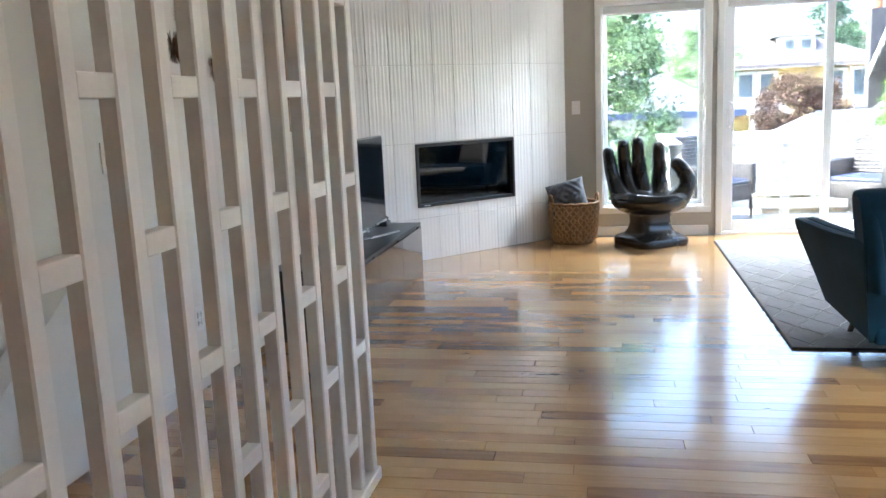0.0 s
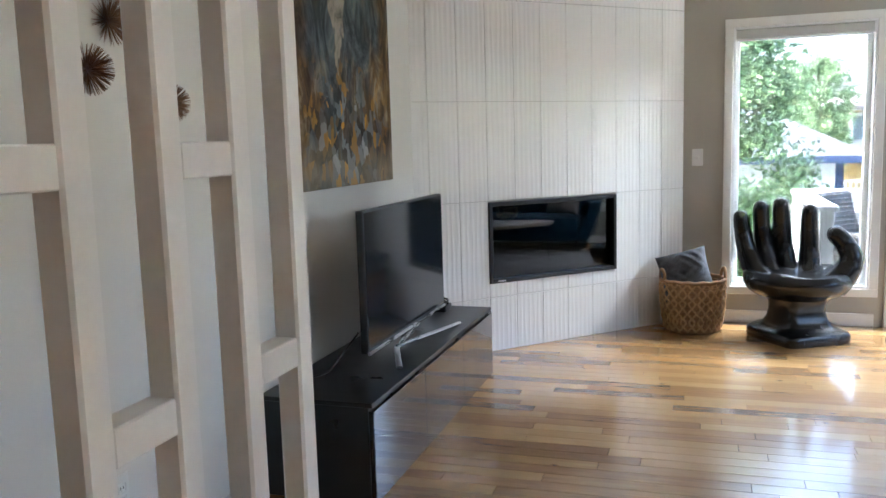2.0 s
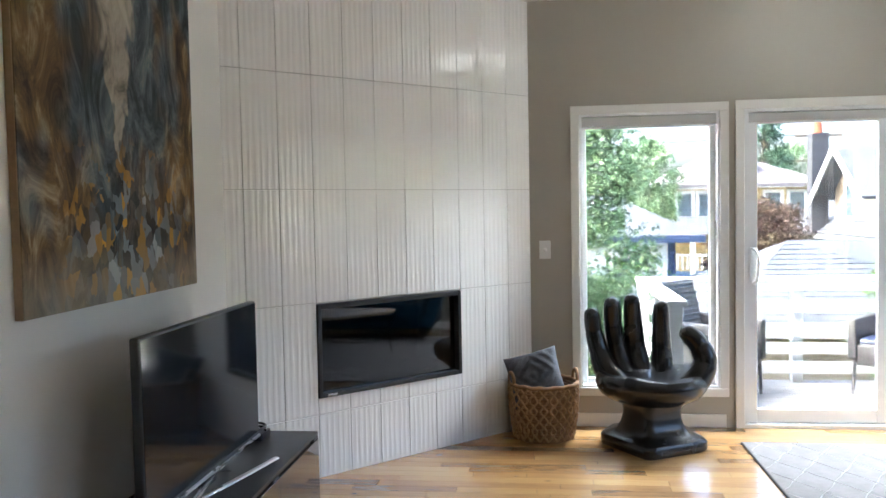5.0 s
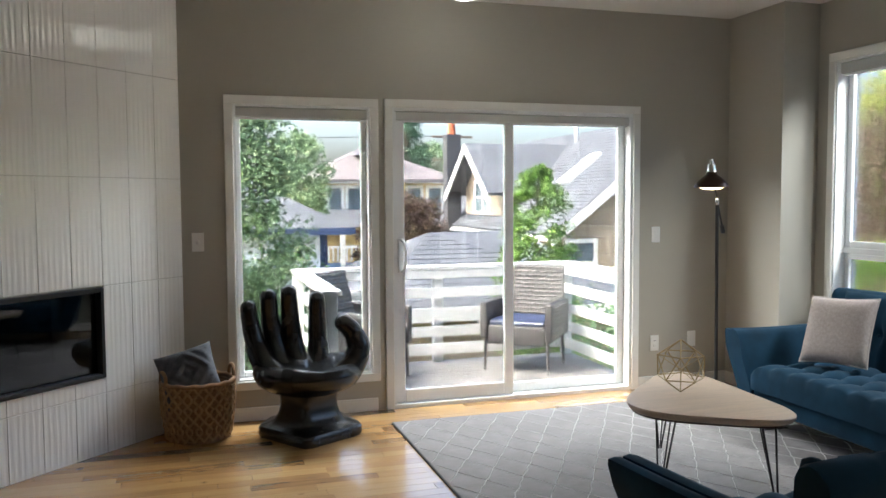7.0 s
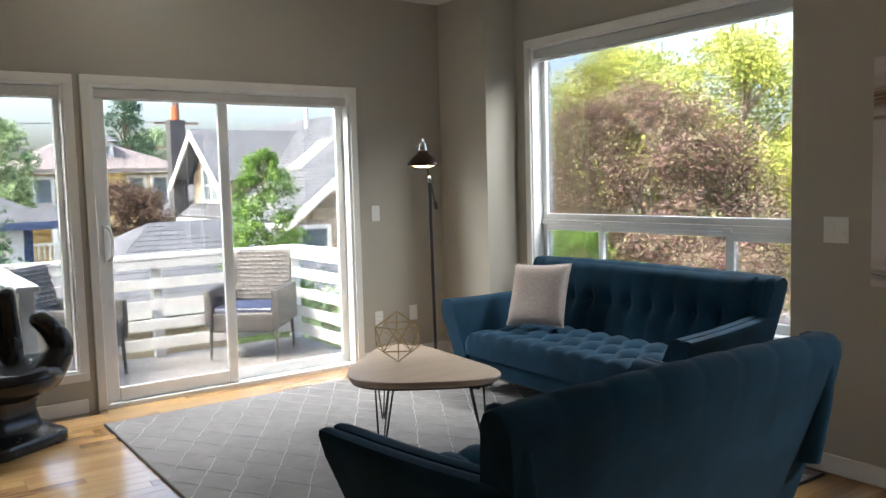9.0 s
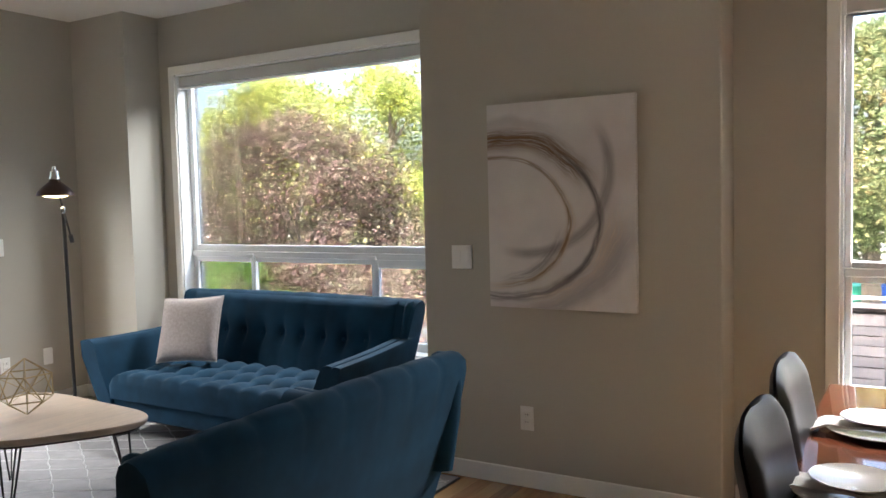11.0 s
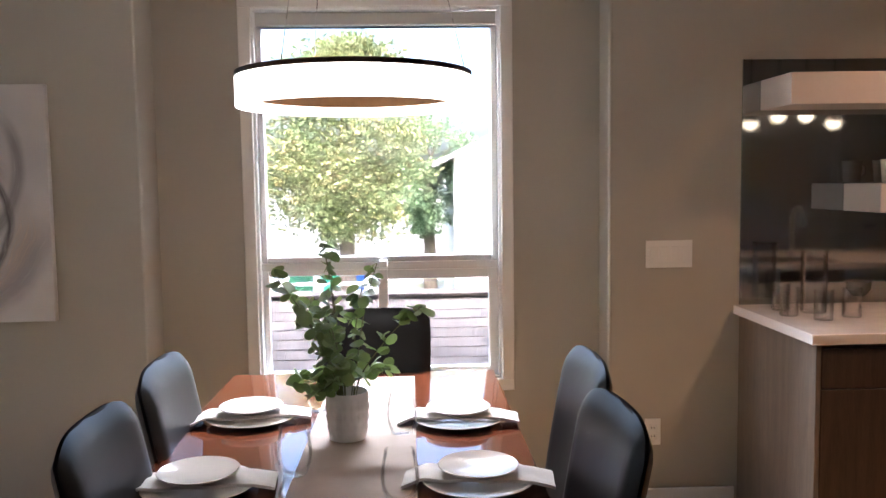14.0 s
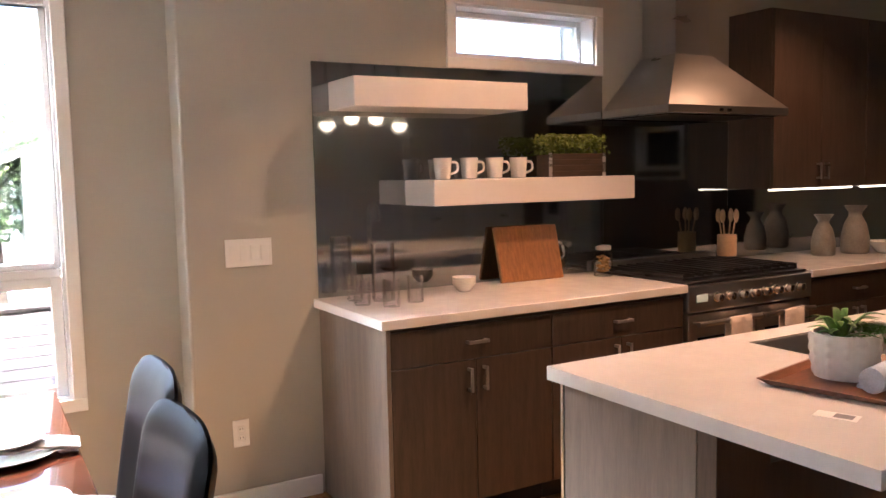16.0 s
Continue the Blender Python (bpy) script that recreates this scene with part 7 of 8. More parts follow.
# ---- neighbouring houses ----
SHINGLE = surface("grey_roof_shingle", (0.075, 0.08, 0.092), 0.85, var=0.25, scale=1.5, grain=22, grain_bump=0.5, stretch=(1, 1, 1))
TAN = surface("tan_siding", (0.34, 0.275, 0.205), 0.75, var=0.06, scale=1.0, grain=20)
YELLOW = surface("yellow_siding", (0.58, 0.42, 0.20), 0.75, var=0.05, scale=1.0, grain=20)
WHITE_SIDING = surface("pale_grey_siding", (0.60, 0.62, 0.65), 0.75, var=0.04, scale=1.0, grain=20)
HOUSE_TRIM = surface("white_house_trim", (0.72, 0.71, 0.69), 0.6, var=0.04)
NAVY = surface("navy_trim", (0.03, 0.05, 0.11), 0.6, var=0.05)
BRICK = surface("dark_painted_brick", (0.05, 0.05, 0.055), 0.8, var=0.25, scale=12, grain=60, grain_bump=0.5)
TERRA = surface("terracotta_pot", (0.50, 0.14, 0.06), 0.8, var=0.1)
HOUSE_GLASS = surface("house_window_glass", (0.12, 0.15, 0.17), 0.08, var=0.3, scale=1.5, grain_bump=0.0)


def slab(bm, a, b, c, d, t):
    """A thick sheet with the four corners given, thickened downwards."""
    n = (Vector(b) - Vector(a)).cross(Vector(d) - Vector(a)).normalized()
    if n.z < 0:
        n = -n
    return rings(bm, [[Vector(p) - n * t for p in (a, b, c, d)], [Vector(p) for p in (a, b, c, d)]])


def shingle_courses(bm, a, b, c, d, n, lift=0.018):
    """Overlapping courses on a roof plane; a-b is the eave, d-c the ridge."""
    a, b, c, d = map(Vector, (a, b, c, d))
    nrm = (b - a).cross(d - a).normalized()
    if nrm.z < 0:
        nrm = -nrm
    for k in range(n):
        t0, t1 = k / n, min(1.0, (k + 1.15) / n)
        p, q = a + (d - a) * t0, b + (c - b) * t0
        r, s = b + (c - b) * t1, a + (d - a) * t1
        rings(bm, [[p + nrm * lift, q + nrm * lift, r + nrm * 0.004, s + nrm * 0.004], [p, q, r, s]])


def siding(bm, a, b, z0, z1, out, step=0.14):
    """Lap boards between two plan points, proud of a wall."""
    a, b, o = Vector((*a, 0)), Vector((*b, 0)), Vector((*out, 0))
    n = int((z1 - z0) / step)
    for k in range(n):
        lo, hi = z0 + k * step, z0 + (k + 1) * step
        rings(bm, [[a + o * 0.022 + Vector((0, 0, lo)), b + o * 0.022 + Vector((0, 0, lo)), b + Vector((0, 0, lo)), a + Vector((0, 0, lo))], [a + o * 0.006 + Vector((0, 0, hi)), b + o * 0.006 + Vector((0, 0, hi)), b + Vector((0, 0, hi)), a + Vector((0, 0, hi))]])


def house_window(parent, axis, at, out, a0, a1, z0, z1, split=True, w=0.09):
    win = part("window", B_frame(axis, at, out, a0, a1, z0, z1, w), HOUSE_TRIM, parent)
    o = 0.03 * out
    bm = B()
    lo, hi = sorted((at + o * 0.3, at + o * 0.8))
    bar(bm, axis, lo, hi, a0, a1, z0, z1, 0)
    part("pane", bm, HOUSE_GLASS, win)
    if split:
        bm = B()
        lo, hi = sorted((at + o * 0.9, at + o * 1.6))
        bar(bm, axis, lo, hi, (a0 + a1) / 2 - 0.03, (a0 + a1) / 2 + 0.03, z0, z1, 0)
        bar(bm, axis, lo, hi, a0, (a0 + a1) / 2 - 0.031, (z0 + z1) / 2 - 0.025, (z0 + z1) / 2 + 0.025, 0)
        bar(bm, axis, lo, hi, (a0 + a1) / 2 + 0.031, a1, (z0 + z1) / 2 - 0.025, (z0 + z1) / 2 + 0.025, 0)
        part("muntin", bm, HOUSE_TRIM, win)
    return win


def B_frame(axis, at, out, a0, a1, z0, z1, w):
    bm = B()
    lo, hi = sorted((at, at + 0.07 * out))
    for u0, u1, b0, b1 in ((a0 - w, a0, z0 - w, z1 + w), (a1, a1 + w, z0 - w, z1 + w), (a0, a1, z1, z1 + w), (a0, a1, z0 - w, z0)):
        bar(bm, axis, lo, hi, u0, u1, b0, b1, 0)
    return bm


# grey-roofed house with a gable end, dormer and chimney
h1 = thing("house", 0, 0, 0, 0, "tan house with a steep grey shingle roof and chimney", "house")
EX, RX, EY0, EY1, EZ, RZ = 9.41, 13.92, 23.94, 36.3, 0.40, 3.88
bm = rings(B(), [[(EX + 0.45, EY0 + 0.35, GZ), (2 * RX - EX - 0.45, EY0 + 0.35, GZ), (2 * RX - EX - 0.45, EY0 + 0.35, EZ + 0.2), (RX, EY0 + 0.35, RZ - 0.25), (EX + 0.45, EY0 + 0.35, EZ + 0.2)], [(EX + 0.45, EY1 - 0.3, GZ), (2 * RX - EX - 0.45, EY1 - 0.3, GZ), (2 * RX - EX - 0.45, EY1 - 0.3, EZ + 0.2), (RX, EY1 - 0.3, RZ - 0.25), (EX + 0.45, EY1 - 0.3, EZ + 0.2)]])
part("wall", bm, TAN, h1)
bm = B()
for k in range(46):
    z = GZ + 0.1 + k * 0.15
    inset = max(0.0, (z - EZ - 0.1) / (RZ - EZ) * (RX - EX - 0.45))
    if RX - EX - 0.45 - inset > 0.3:
        box(bm, EX + 0.45 + inset, 2 * RX - EX - 0.45 - inset, EY0 + 0.325, EY0 + 0.349, z, z + 0.13)
part("siding", bm, TAN, h1, "tan lap siding")
bm = B()
slab(bm, (EX, EY0, EZ), (EX, EY1, EZ), (RX, EY1, RZ), (RX, EY0, RZ), 0.14)
slab(bm, (2 * RX - EX, EY0, EZ), (2 * RX - EX, EY1, EZ), (RX, EY1, RZ), (RX, EY0, RZ), 0.14)
shingle_courses(bm, (EX, EY0, EZ), (EX, EY1, EZ), (RX, EY1, RZ), (RX, EY0, RZ), 34)
part("roof", bm, SHINGLE, h1, "grey shingle roof")
bm = B()
for sgn in (-1, 1):
    x0 = RX + sgn * (RX - EX)
    rings(bm, [[(x0, EY0 - 0.03, EZ - 0.02), (x0, EY0 + 0.02, EZ - 0.02), (x0, EY0 + 0.02, EZ - 0.34), (x0, EY0 - 0.03, EZ - 0.34)], [(RX, EY0 - 0.03, RZ - 0.02), (RX, EY0 + 0.02, RZ - 0.02), (RX, EY0 + 0.02, RZ - 0.34), (RX, EY0 - 0.03, RZ - 0.34)]])
part("bargeboard", bm, HOUSE_TRIM, h1, "white rake board")
part("gutter", box(B(), EX - 0.1, EX + 0.02, EY0, EY1, EZ - 0.18, EZ - 0.06), HOUSE_TRIM, h1)
house_window(h1, "x", EY0 + 0.325, -1, 10.05, 10.85, -0.38, 0.14, False, 0.12)
house_window(h1, "y", EX + 0.45, -1, 31.0, 33.2, -1.1, -0.1)
chim = part("chimney", box(B(), 9.25, 9.80, 33.2, 33.75, GZ, 3.80), BRICK, h1, "dark painted brick chimney")
part("cap", box(B(), 9.235, 9.815, 33.185, 33.765, 3.80, 3.90), BRICK, chim)
part("chimney_pot", lathe(B(), [(0.15, 3.9), (0.16, 4.0), (0.13, 4.35), (0.15, 4.4)], 16, 9.52, 33.48), TERRA, chim, "terracotta pot", smooth=40)
DY, DW, DX = 31.1, 1.9, 9.95
dorm = part("dormer", rings(B(), [[(DX, DY - DW, 0.6), (DX, DY + DW, 0.6), (DX, DY + DW, 1.9), (DX, DY, 3.2), (DX, DY - DW, 1.9)], [(DX + 3.6, DY - DW, 0.6), (DX + 3.6, DY + DW, 0.6), (DX + 3.6, DY + DW, 1.9), (DX + 3.6, DY, 3.2), (DX + 3.6, DY - DW, 1.9)]]), TAN, h1, "gabled dormer")
bm = B()
for sgn in (-1, 1):
    slab(bm, (DX - 0.7, DY + sgn * (DW + 0.5), 1.62), (DX + 3.6, DY + sgn * (DW + 0.5), 1.62), (DX + 3.6, DY, 3.42), (DX - 0.7, DY, 3.42), 0.12)
part("dormer_roof", bm, SHINGLE, dorm)
bm = B()
for sgn in (-1, 1):
    rings(bm, [[(DX - 0.74, DY + sgn * (DW + 0.5), 1.58), (DX - 0.68, DY + sgn * (DW + 0.5), 1.58), (DX - 0.68, DY + sgn * (DW + 0.5), 1.30), (DX - 0.74, DY + sgn * (DW + 0.5), 1.30)], [(DX - 0.74, DY, 3.38), (DX - 0.68, DY, 3.38), (DX - 0.68, DY, 3.08), (DX - 0.74, DY, 3.08)]])
part("dormer_bargeboard", bm, HOUSE_TRIM, dorm)
house_window(dorm, "y", DX, -1, DY - 0.75, DY + 0.75, 0.95, 2.0)
sl = (RZ - EZ) / (RX - EX)
bm = B()
slab(bm, (11.3, 26.9, EZ + sl * (11.3 - EX) + 0.12), (11.3, 27.7, EZ + sl * (11.3 - EX) + 0.12), (12.5, 27.7, EZ + sl * (12.5 - EX) + 0.12), (12.5, 26.9, EZ + sl * (12.5 - EX) + 0.12), 0.12)
part("skylight", bm, HOUSE_TRIM, h1, "white framed skylight")
for yy in (26.0, 30.5):
    part("vent_pipe", cyl(B(), (13.4, yy, RZ - 0.5), (13.4, yy, RZ + 0.55), 0.09, n=10), SILVER, h1)

# low garage roof in front of it
h2 = thing("garage", 0, 0, 0, 0, "tan garage with a grey hipped shingle roof", "garage")
part("wall", box(B(), 2.6, 6.9, 15.4, 20.5, GZ, -0.35), TAN, h2)
bm = B()
ap = [(3.9, 17.4, 0.82), (6.0, 18.3, 0.80)]
c4 = [(2.2, 15.0, -0.32), (7.3, 15.0, -0.32), (7.3, 20.9, -0.32), (2.2, 20.9, -0.32)]
for f in ((c4[0], c4[1], ap[0]), (c4[2], c4[3], ap[1])):
    rings(bm, [[Vector(p) - Vector((0, 0, 0.1)) for p in f], f])
slab(bm, c4[3], c4[0], ap[0], ap[1], 0.1)
slab(bm, c4[1], c4[2], ap[1], ap[0], 0.1)
shingle_courses(bm, c4[3], c4[0], ap[0], ap[1], 16, 0.014)
shingle_courses(bm, c4[0], c4[1], ap[0], ap[0], 16, 0.014)
part("roof", bm, SHINGLE, h2)
for k in range(7):
    part("rafter_tail", box(B(), 2.6 + k * 0.7, 2.68 + k * 0.7, 15.02, 15.4, -0.52, -0.42), HOUSE_TRIM, h2)
part("fascia", box(B(), 2.2, 7.3, 14.97, 15.0, -0.46, -0.30), HOUSE_TRIM, h2)

# yellow house far behind
h3 = thing("house", 0, 0, 0, 0, "yellow two-storey house with a hipped grey roof", "house")
part("wall", box(B(), 5.9, 12.4, 43.6, 52, GZ, 2.35), YELLOW, h3)
bm = B()
c4 = [(5.2, 42.9, 2.4), (13.1, 42.9, 2.4), (13.1, 52.7, 2.4), (5.2, 52.7, 2.4)]
ap = [(8.6, 46.8, 4.2), (9.6, 48.5, 4.2)]
for f in ((c4[0], c4[1], ap[0]), (c4[2], c4[3], ap[1])):
    rings(bm, [[Vector(p) - Vector((0, 0, 0.15)) for p in f], f])
slab(bm, c4[3], c4[0], ap[0], ap[1], 0.15)
slab(bm, c4[1], c4[2], ap[1], ap[0], 0.15)
part("roof", bm, surface("brown_grey_shingle", (0.15, 0.13, 0.13), 0.85, var=0.2, scale=2, grain=20), h3)
part("eave", box(B(), 5.25, 13.05, 42.95, 43.5, 2.2, 2.34), HOUSE_TRIM, h3, "pale eave soffit")
roofdorm = part("roof_dormer", box(B(), 8.3, 9.9, 44.2, 46.5, 2.9, 3.7), HOUSE_TRIM, h3)
for x0 in (8.5, 9.25):
    part("pane", box(B(), x0, x0 + 0.45, 44.17, 44.195, 3.1, 3.5), HOUSE_GLASS, roofdorm)
part("dormer_roof", rings(B(), [[(8.0, 43.9, 3.7), (10.2, 43.9, 3.7), (10.2, 46.8, 3.7), (8.0, 46.8, 3.7)], [(8.7, 44.9, 4.1), (9.5, 44.9, 4.1), (9.5, 46.0, 4.1), (8.7, 46.0, 4.1)]]), SHINGLE, roofdorm)
for x0 in (6.3, 7.3, 10.4, 11.5):
    house_window(h3, "x", 43.6, -1, x0, x0 + 0.65, 0.75, 1.95, False, 0.15)
part("porch_roof", rings(B(), [[(4.8, 41.2, 0.1), (8.4, 41.2, 0.1), (8.4, 43.6, 0.1), (4.8, 43.6, 0.1)], [(5.9, 43.0, 0.9), (8.0, 43.0, 0.9), (8.0, 43.6, 0.9), (5.9, 43.6, 0.9)]]), SHINGLE, h3, "hipped porch roof")
for x0 in (5.0, 6.5, 8.1):
    part("porch_post", box(B(), x0, x0 + 0.22, 41.3, 41.52, GZ, 0.08), HOUSE_TRIM, h3)
for k in range(16):
    part("baluster", box(B(), 5.0 + k * 0.22, 5.08 + k * 0.22, 41.3, 41.36, -1.5, -0.9), HOUSE_TRIM, h3)
part("porch_rail", box(B(), 5.0, 8.4, 41.27, 41.40, -0.9, -0.8), HOUSE_TRIM, h3)
part("lattice", box(B(), 5.0, 8.4, 41.45, 41.5, GZ, -1.6), surface("blue_lattice", (0.16, 0.24, 0.40), 0.7), h3, "blue porch skirting")

# pale garage with navy trim
h4 = thing("garage", 0, 0, 0, 0, "pale grey garage with navy trim", "garage")
part("wall", box(B(), -2.2, 2.42, 20.0, 24.0, GZ, 0.80), WHITE_SIDING, h4)
bm = B()
siding(bm, (-2.2, 20.0), (2.30, 20.0), GZ + 0.1, 0.75, (0, -1), 0.16)
part("siding", bm, WHITE_SIDING, h4)
part("corner_board", box(B(), 2.30, 2.45, 19.95, 20.0, GZ, 0.78), NAVY, h4, "navy corner board")
part("roof", rings(B(), [[(-2.7, 19.5, 0.82), (2.95, 19.5, 0.82), (2.95, 24.5, 0.82), (-2.7, 24.5, 0.82)], [(-1.2, 21.9, 1.95), (0.9, 21.9, 1.95), (0.9, 22.1, 1.95), (-1.2, 22.1, 1.95)]]), SHINGLE, h4)
part("gutter", box(B(), -2.7, 2.95, 19.42, 19.5, 0.72, 0.86), NAVY, h4, "navy gutter")
house_window(h4, "x", 19.97, -1, 1.2, 1.6, -0.1, 0.4, False, 0.1)

# fences, poles, wires
FENCE = surface("weathered_fence", (0.16, 0.115, 0.085), 0.9, var=0.3, scale=5, grain=40)
fence = thing("fence", 0, 0, 0, 0, "weathered brown board fence below the deck", "fence")
for k in range(40):
    part("board", box(B(), -1.0 + k * 0.16, -0.85 + k * 0.16, 13.8, 13.825, GZ, -1.35), FENCE, fence)
part("rail", box(B(), -1.0, 5.4, 13.75, 13.8, -1.6, -1.5), FENCE, fence)
pole = thing("utility_pole", 14.2, 48, 0, 0, "dark utility pole behind the roofs", "utility pole")
part("pole", cyl(B(), (0, 0, GZ), (0, 0, 7.0), 0.22, 0.17, 12), FENCE, pole)
part("crossarm", box(B(), -1.2, 1.2, -0.06, 0.06, 6.2, 6.35), FENCE, pole)
for z in (5.0, 3.7):
    part("crossarm", box(B(), -1.2, 1.2, -0.06, 0.06, z - 0.12, z), FENCE, pole)
for z0 in (6.37, 5.02, 3.72):
    wr = thing("power_line", 0, 0, 0, 0, "thin overhead power line strung from the pole", "cable", "power lines")
    part("wire", tube(B(), [(14.2 - 8 * i, 48, z0 - 0.5 * math.sin(i / 6 * math.pi)) for i in range(7)], 0.02, 5), BLACK_METAL, wr)


# ---- trees ----
def foliage_mat(name, stops):
    m, nt, bsdf = nodes_of(name)
    geo = nt.nodes.new("ShaderNodeNewGeometry")
    big = noise_node(nt, geo.outputs["Position"], 0.9, 3.0)
    f = math_node(nt, "ADD", math_node(nt, "MULTIPLY", geo.outputs["Random Per Island"], 0.55), math_node(nt, "MULTIPLY", big.outputs["Fac"], 0.5))
    col = ramp(nt, f, stops)
    nt.links.new(col, bsdf.inputs["Base Color"])
    bsdf.inputs["Roughness"].default_value = 0.55
    tr_ = nt.nodes.new("ShaderNodeBsdfTranslucent")
    mx = nt.nodes.new("ShaderNodeMixShader")
    mx.inputs[0].default_value = 0.35
    nt.links.new(col, tr_.inputs["Color"])
    nt.links.new(bsdf.outputs[0], mx.inputs[1])
    nt.links.new(tr_.outputs[0], mx.inputs[2])
    nt.links.new(mx.outputs[0], nt.nodes["Material Output"].inputs["Surface"])
    return m


F_LAUREL = foliage_mat("laurel_leaves", [(0.2, (0.09, 0.15, 0.075)), (0.5, (0.19, 0.29, 0.145)), (0.8, (0.36, 0.46, 0.24))])
F_GREEN = foliage_mat("bright_green_leaves", [(0.2, (0.06, 0.13, 0.02)), (0.5, (0.14, 0.26, 0.045)), (0.8, (0.26, 0.38, 0.08))])
F_RED = foliage_mat("copper_maple_leaves", [(0.2, (0.10, 0.055, 0.055)), (0.42, (0.20, 0.105, 0.10)), (0.58, (0.25, 0.17, 0.12)), (0.72, (0.20, 0.21, 0.11)), (0.9, (0.30, 0.29, 0.14))])
F_COPPER = foliage_mat("dark_copper_leaves", [(0.2, (0.04, 0.02, 0.02)), (0.45, (0.09, 0.045, 0.035)), (0.65, (0.13, 0.085, 0.05)), (0.85, (0.16, 0.14, 0.07))])
F_YELLOW = foliage_mat("yellow_green_leaves", [(0.2, (0.20, 0.29, 0.07)), (0.5, (0.42, 0.47, 0.11)), (0.8, (0.62, 0.56, 0.15))])
F_PINE = foliage_mat("conifer_needles", [(0.2, (0.025, 0.06, 0.035)), (0.5, (0.05, 0.115, 0.065)), (0.8, (0.10, 0.17, 0.09))])
F_AUTUMN = foliage_mat("turning_maple_leaves", [(0.2, (0.12, 0.18, 0.07)), (0.5, (0.24, 0.30, 0.13)), (0.72, (0.42, 0.38, 0.17)), (0.9, (0.48, 0.26, 0.14))])
BARK = surface("grey_brown_bark", (0.13, 0.10, 0.075), 0.9, var=0.3, scale=6, grain=40, grain_bump=0.8, stretch=(3, 3, 0.5))


def tree(x, y, z_crown, radius, height, material, seed, leaves, leaf, label, cone=False, trunk=0.12, clumps=46):
    """Tapered trunk and limbs, and a crown of uneven leaf clumps about z_crown."""
    t = thing("tree", x, y, GZ, 0, label, "tree")
    rnd = random.Random(seed)
    zc = z_crown - GZ
    h2_ = height / 2
    centres = []
    for k in range(clumps):
        v = rnd.uniform(-1, 1)
        span = (1 - (v + 1) / 2 * 0.92) if cone else math.sqrt(max(0.05, 1 - v * v))
        a = rnd.uniform(0, 2 * math.pi)
        r = radius * span * math.sqrt(rnd.uniform(0.12, 1.0))
        centres.append((Vector((r * math.cos(a), r * math.sin(a), zc + v * h2_)), radius * rnd.uniform(0.14, 0.30) * (0.55 + 0.45 * span)))
    tip = zc + h2_ * (0.9 if cone else 0.3)
    part("trunk", tube(B(), [(0, 0, 0), (trunk * 0.3, 0, zc * 0.5), (0, trunk * 0.2, zc), (0.02, 0, tip)], [trunk * 1.25, trunk, trunk * 0.7, trunk * 0.15], 10), BARK, t, smooth=50)
    for c, r in centres[::9]:
        base = Vector((0, 0, max(zc * 0.55, zc - h2_ * 0.8, c.z - radius * 0.6)))
        part("limb", tube(B(), [base, base * 0.5 + c * 0.5 + Vector((0, 0, 0.08 * radius)), c], [trunk * 0.3, trunk * 0.15, trunk * 0.04], 6), BARK, t, smooth=50)

    def spot(r):
        c, rad = centres[r.randrange(len(centres))]
        d = Vector((r.gauss(0, 1), r.gauss(0, 1), r.gauss(0, 0.8)))
        return c + d.normalized() * rad * (r.random() ** 0.45) * 1.25
    leaf_part("crown", leaf_cloud(leaves, leaf, seed + 1, spot), material, t)
    return t


tree(-0.10, 11.5, 0.25, 1.05, 5.2, F_LAUREL, 1, 42000, 0.065, "dense dark green laurel close to the window", clumps=260, trunk=0.1)
tree(0.30, 12.2, -1.2, 1.0, 3.6, F_LAUREL, 31, 20000, 0.06, "dense dark green laurel close to the window", clumps=120, trunk=0.08)
tree(4.1, 12.9, 0.0, 0.52, 3.7, F_GREEN, 2, 20000, 0.05, "slim bright green young tree beside the deck", clumps=230, trunk=0.06)
tree(4.45, 21.5, 0.3, 1.1, 2.5, F_COPPER, 3, 14000, 0.08, "low copper-leaved maple behind the garage", clumps=120)
tree(3.7, 34.5, 2.0, 1.25, 3.7, F_LAUREL, 4, 9000, 0.13, "dark green pine behind the garages", trunk=0.2, clumps=110)
tree(12.6, 52.0, 4.2, 2.4, 9.5, F_PINE, 5, 12000, 0.17, "tall drooping conifer behind the yellow house", cone=True, trunk=0.3, clumps=150)
tree(15.5, 56.0, 2.6, 2.6, 4.5, F_LAUREL, 6, 6000, 0.2, "rounded dark tree in the distance", trunk=0.3, clumps=80)
tree(2.8, 40.0, 0.4, 2.5, 4.0, F_LAUREL, 16, 6000, 0.2, "rounded dark tree in the distance", trunk=0.3, clumps=80)
# past the wide window
tree(13.0, 14.4, 0.2, 2.7, 5.6, F_RED, 7, 60000, 0.105, "wide copper and green maple past the window", clumps=260, trunk=0.25)
tree(17.5, 19.0, 1.8, 2.5, 6.2, F_YELLOW, 8, 30000, 0.12, "yellow-green tree behind the maple", clumps=170, trunk=0.22)
tree(17.5, 15.0, 1.6, 2.3, 6.4, F_YELLOW, 9, 30000, 0.12, "yellow-green tree behind the maple", clumps=170, trunk=0.22)
tree(18.0, 12.0, 0.3, 2.3, 6.0, F_YELLOW, 10, 24000, 0.12, "yellow-green tree behind the maple", clumps=150, trunk=0.22)
tree(9.3, 12.6, -0.9, 1.4, 2.9, F_GREEN, 11, 10000, 0.07, "pale green shrub below the wide window", clumps=120)
tree(10.0, 10.2, -1.1, 1.5, 2.8, F_RED, 17, 10000, 0.07, "copper shrub below the wide window", clumps=120)
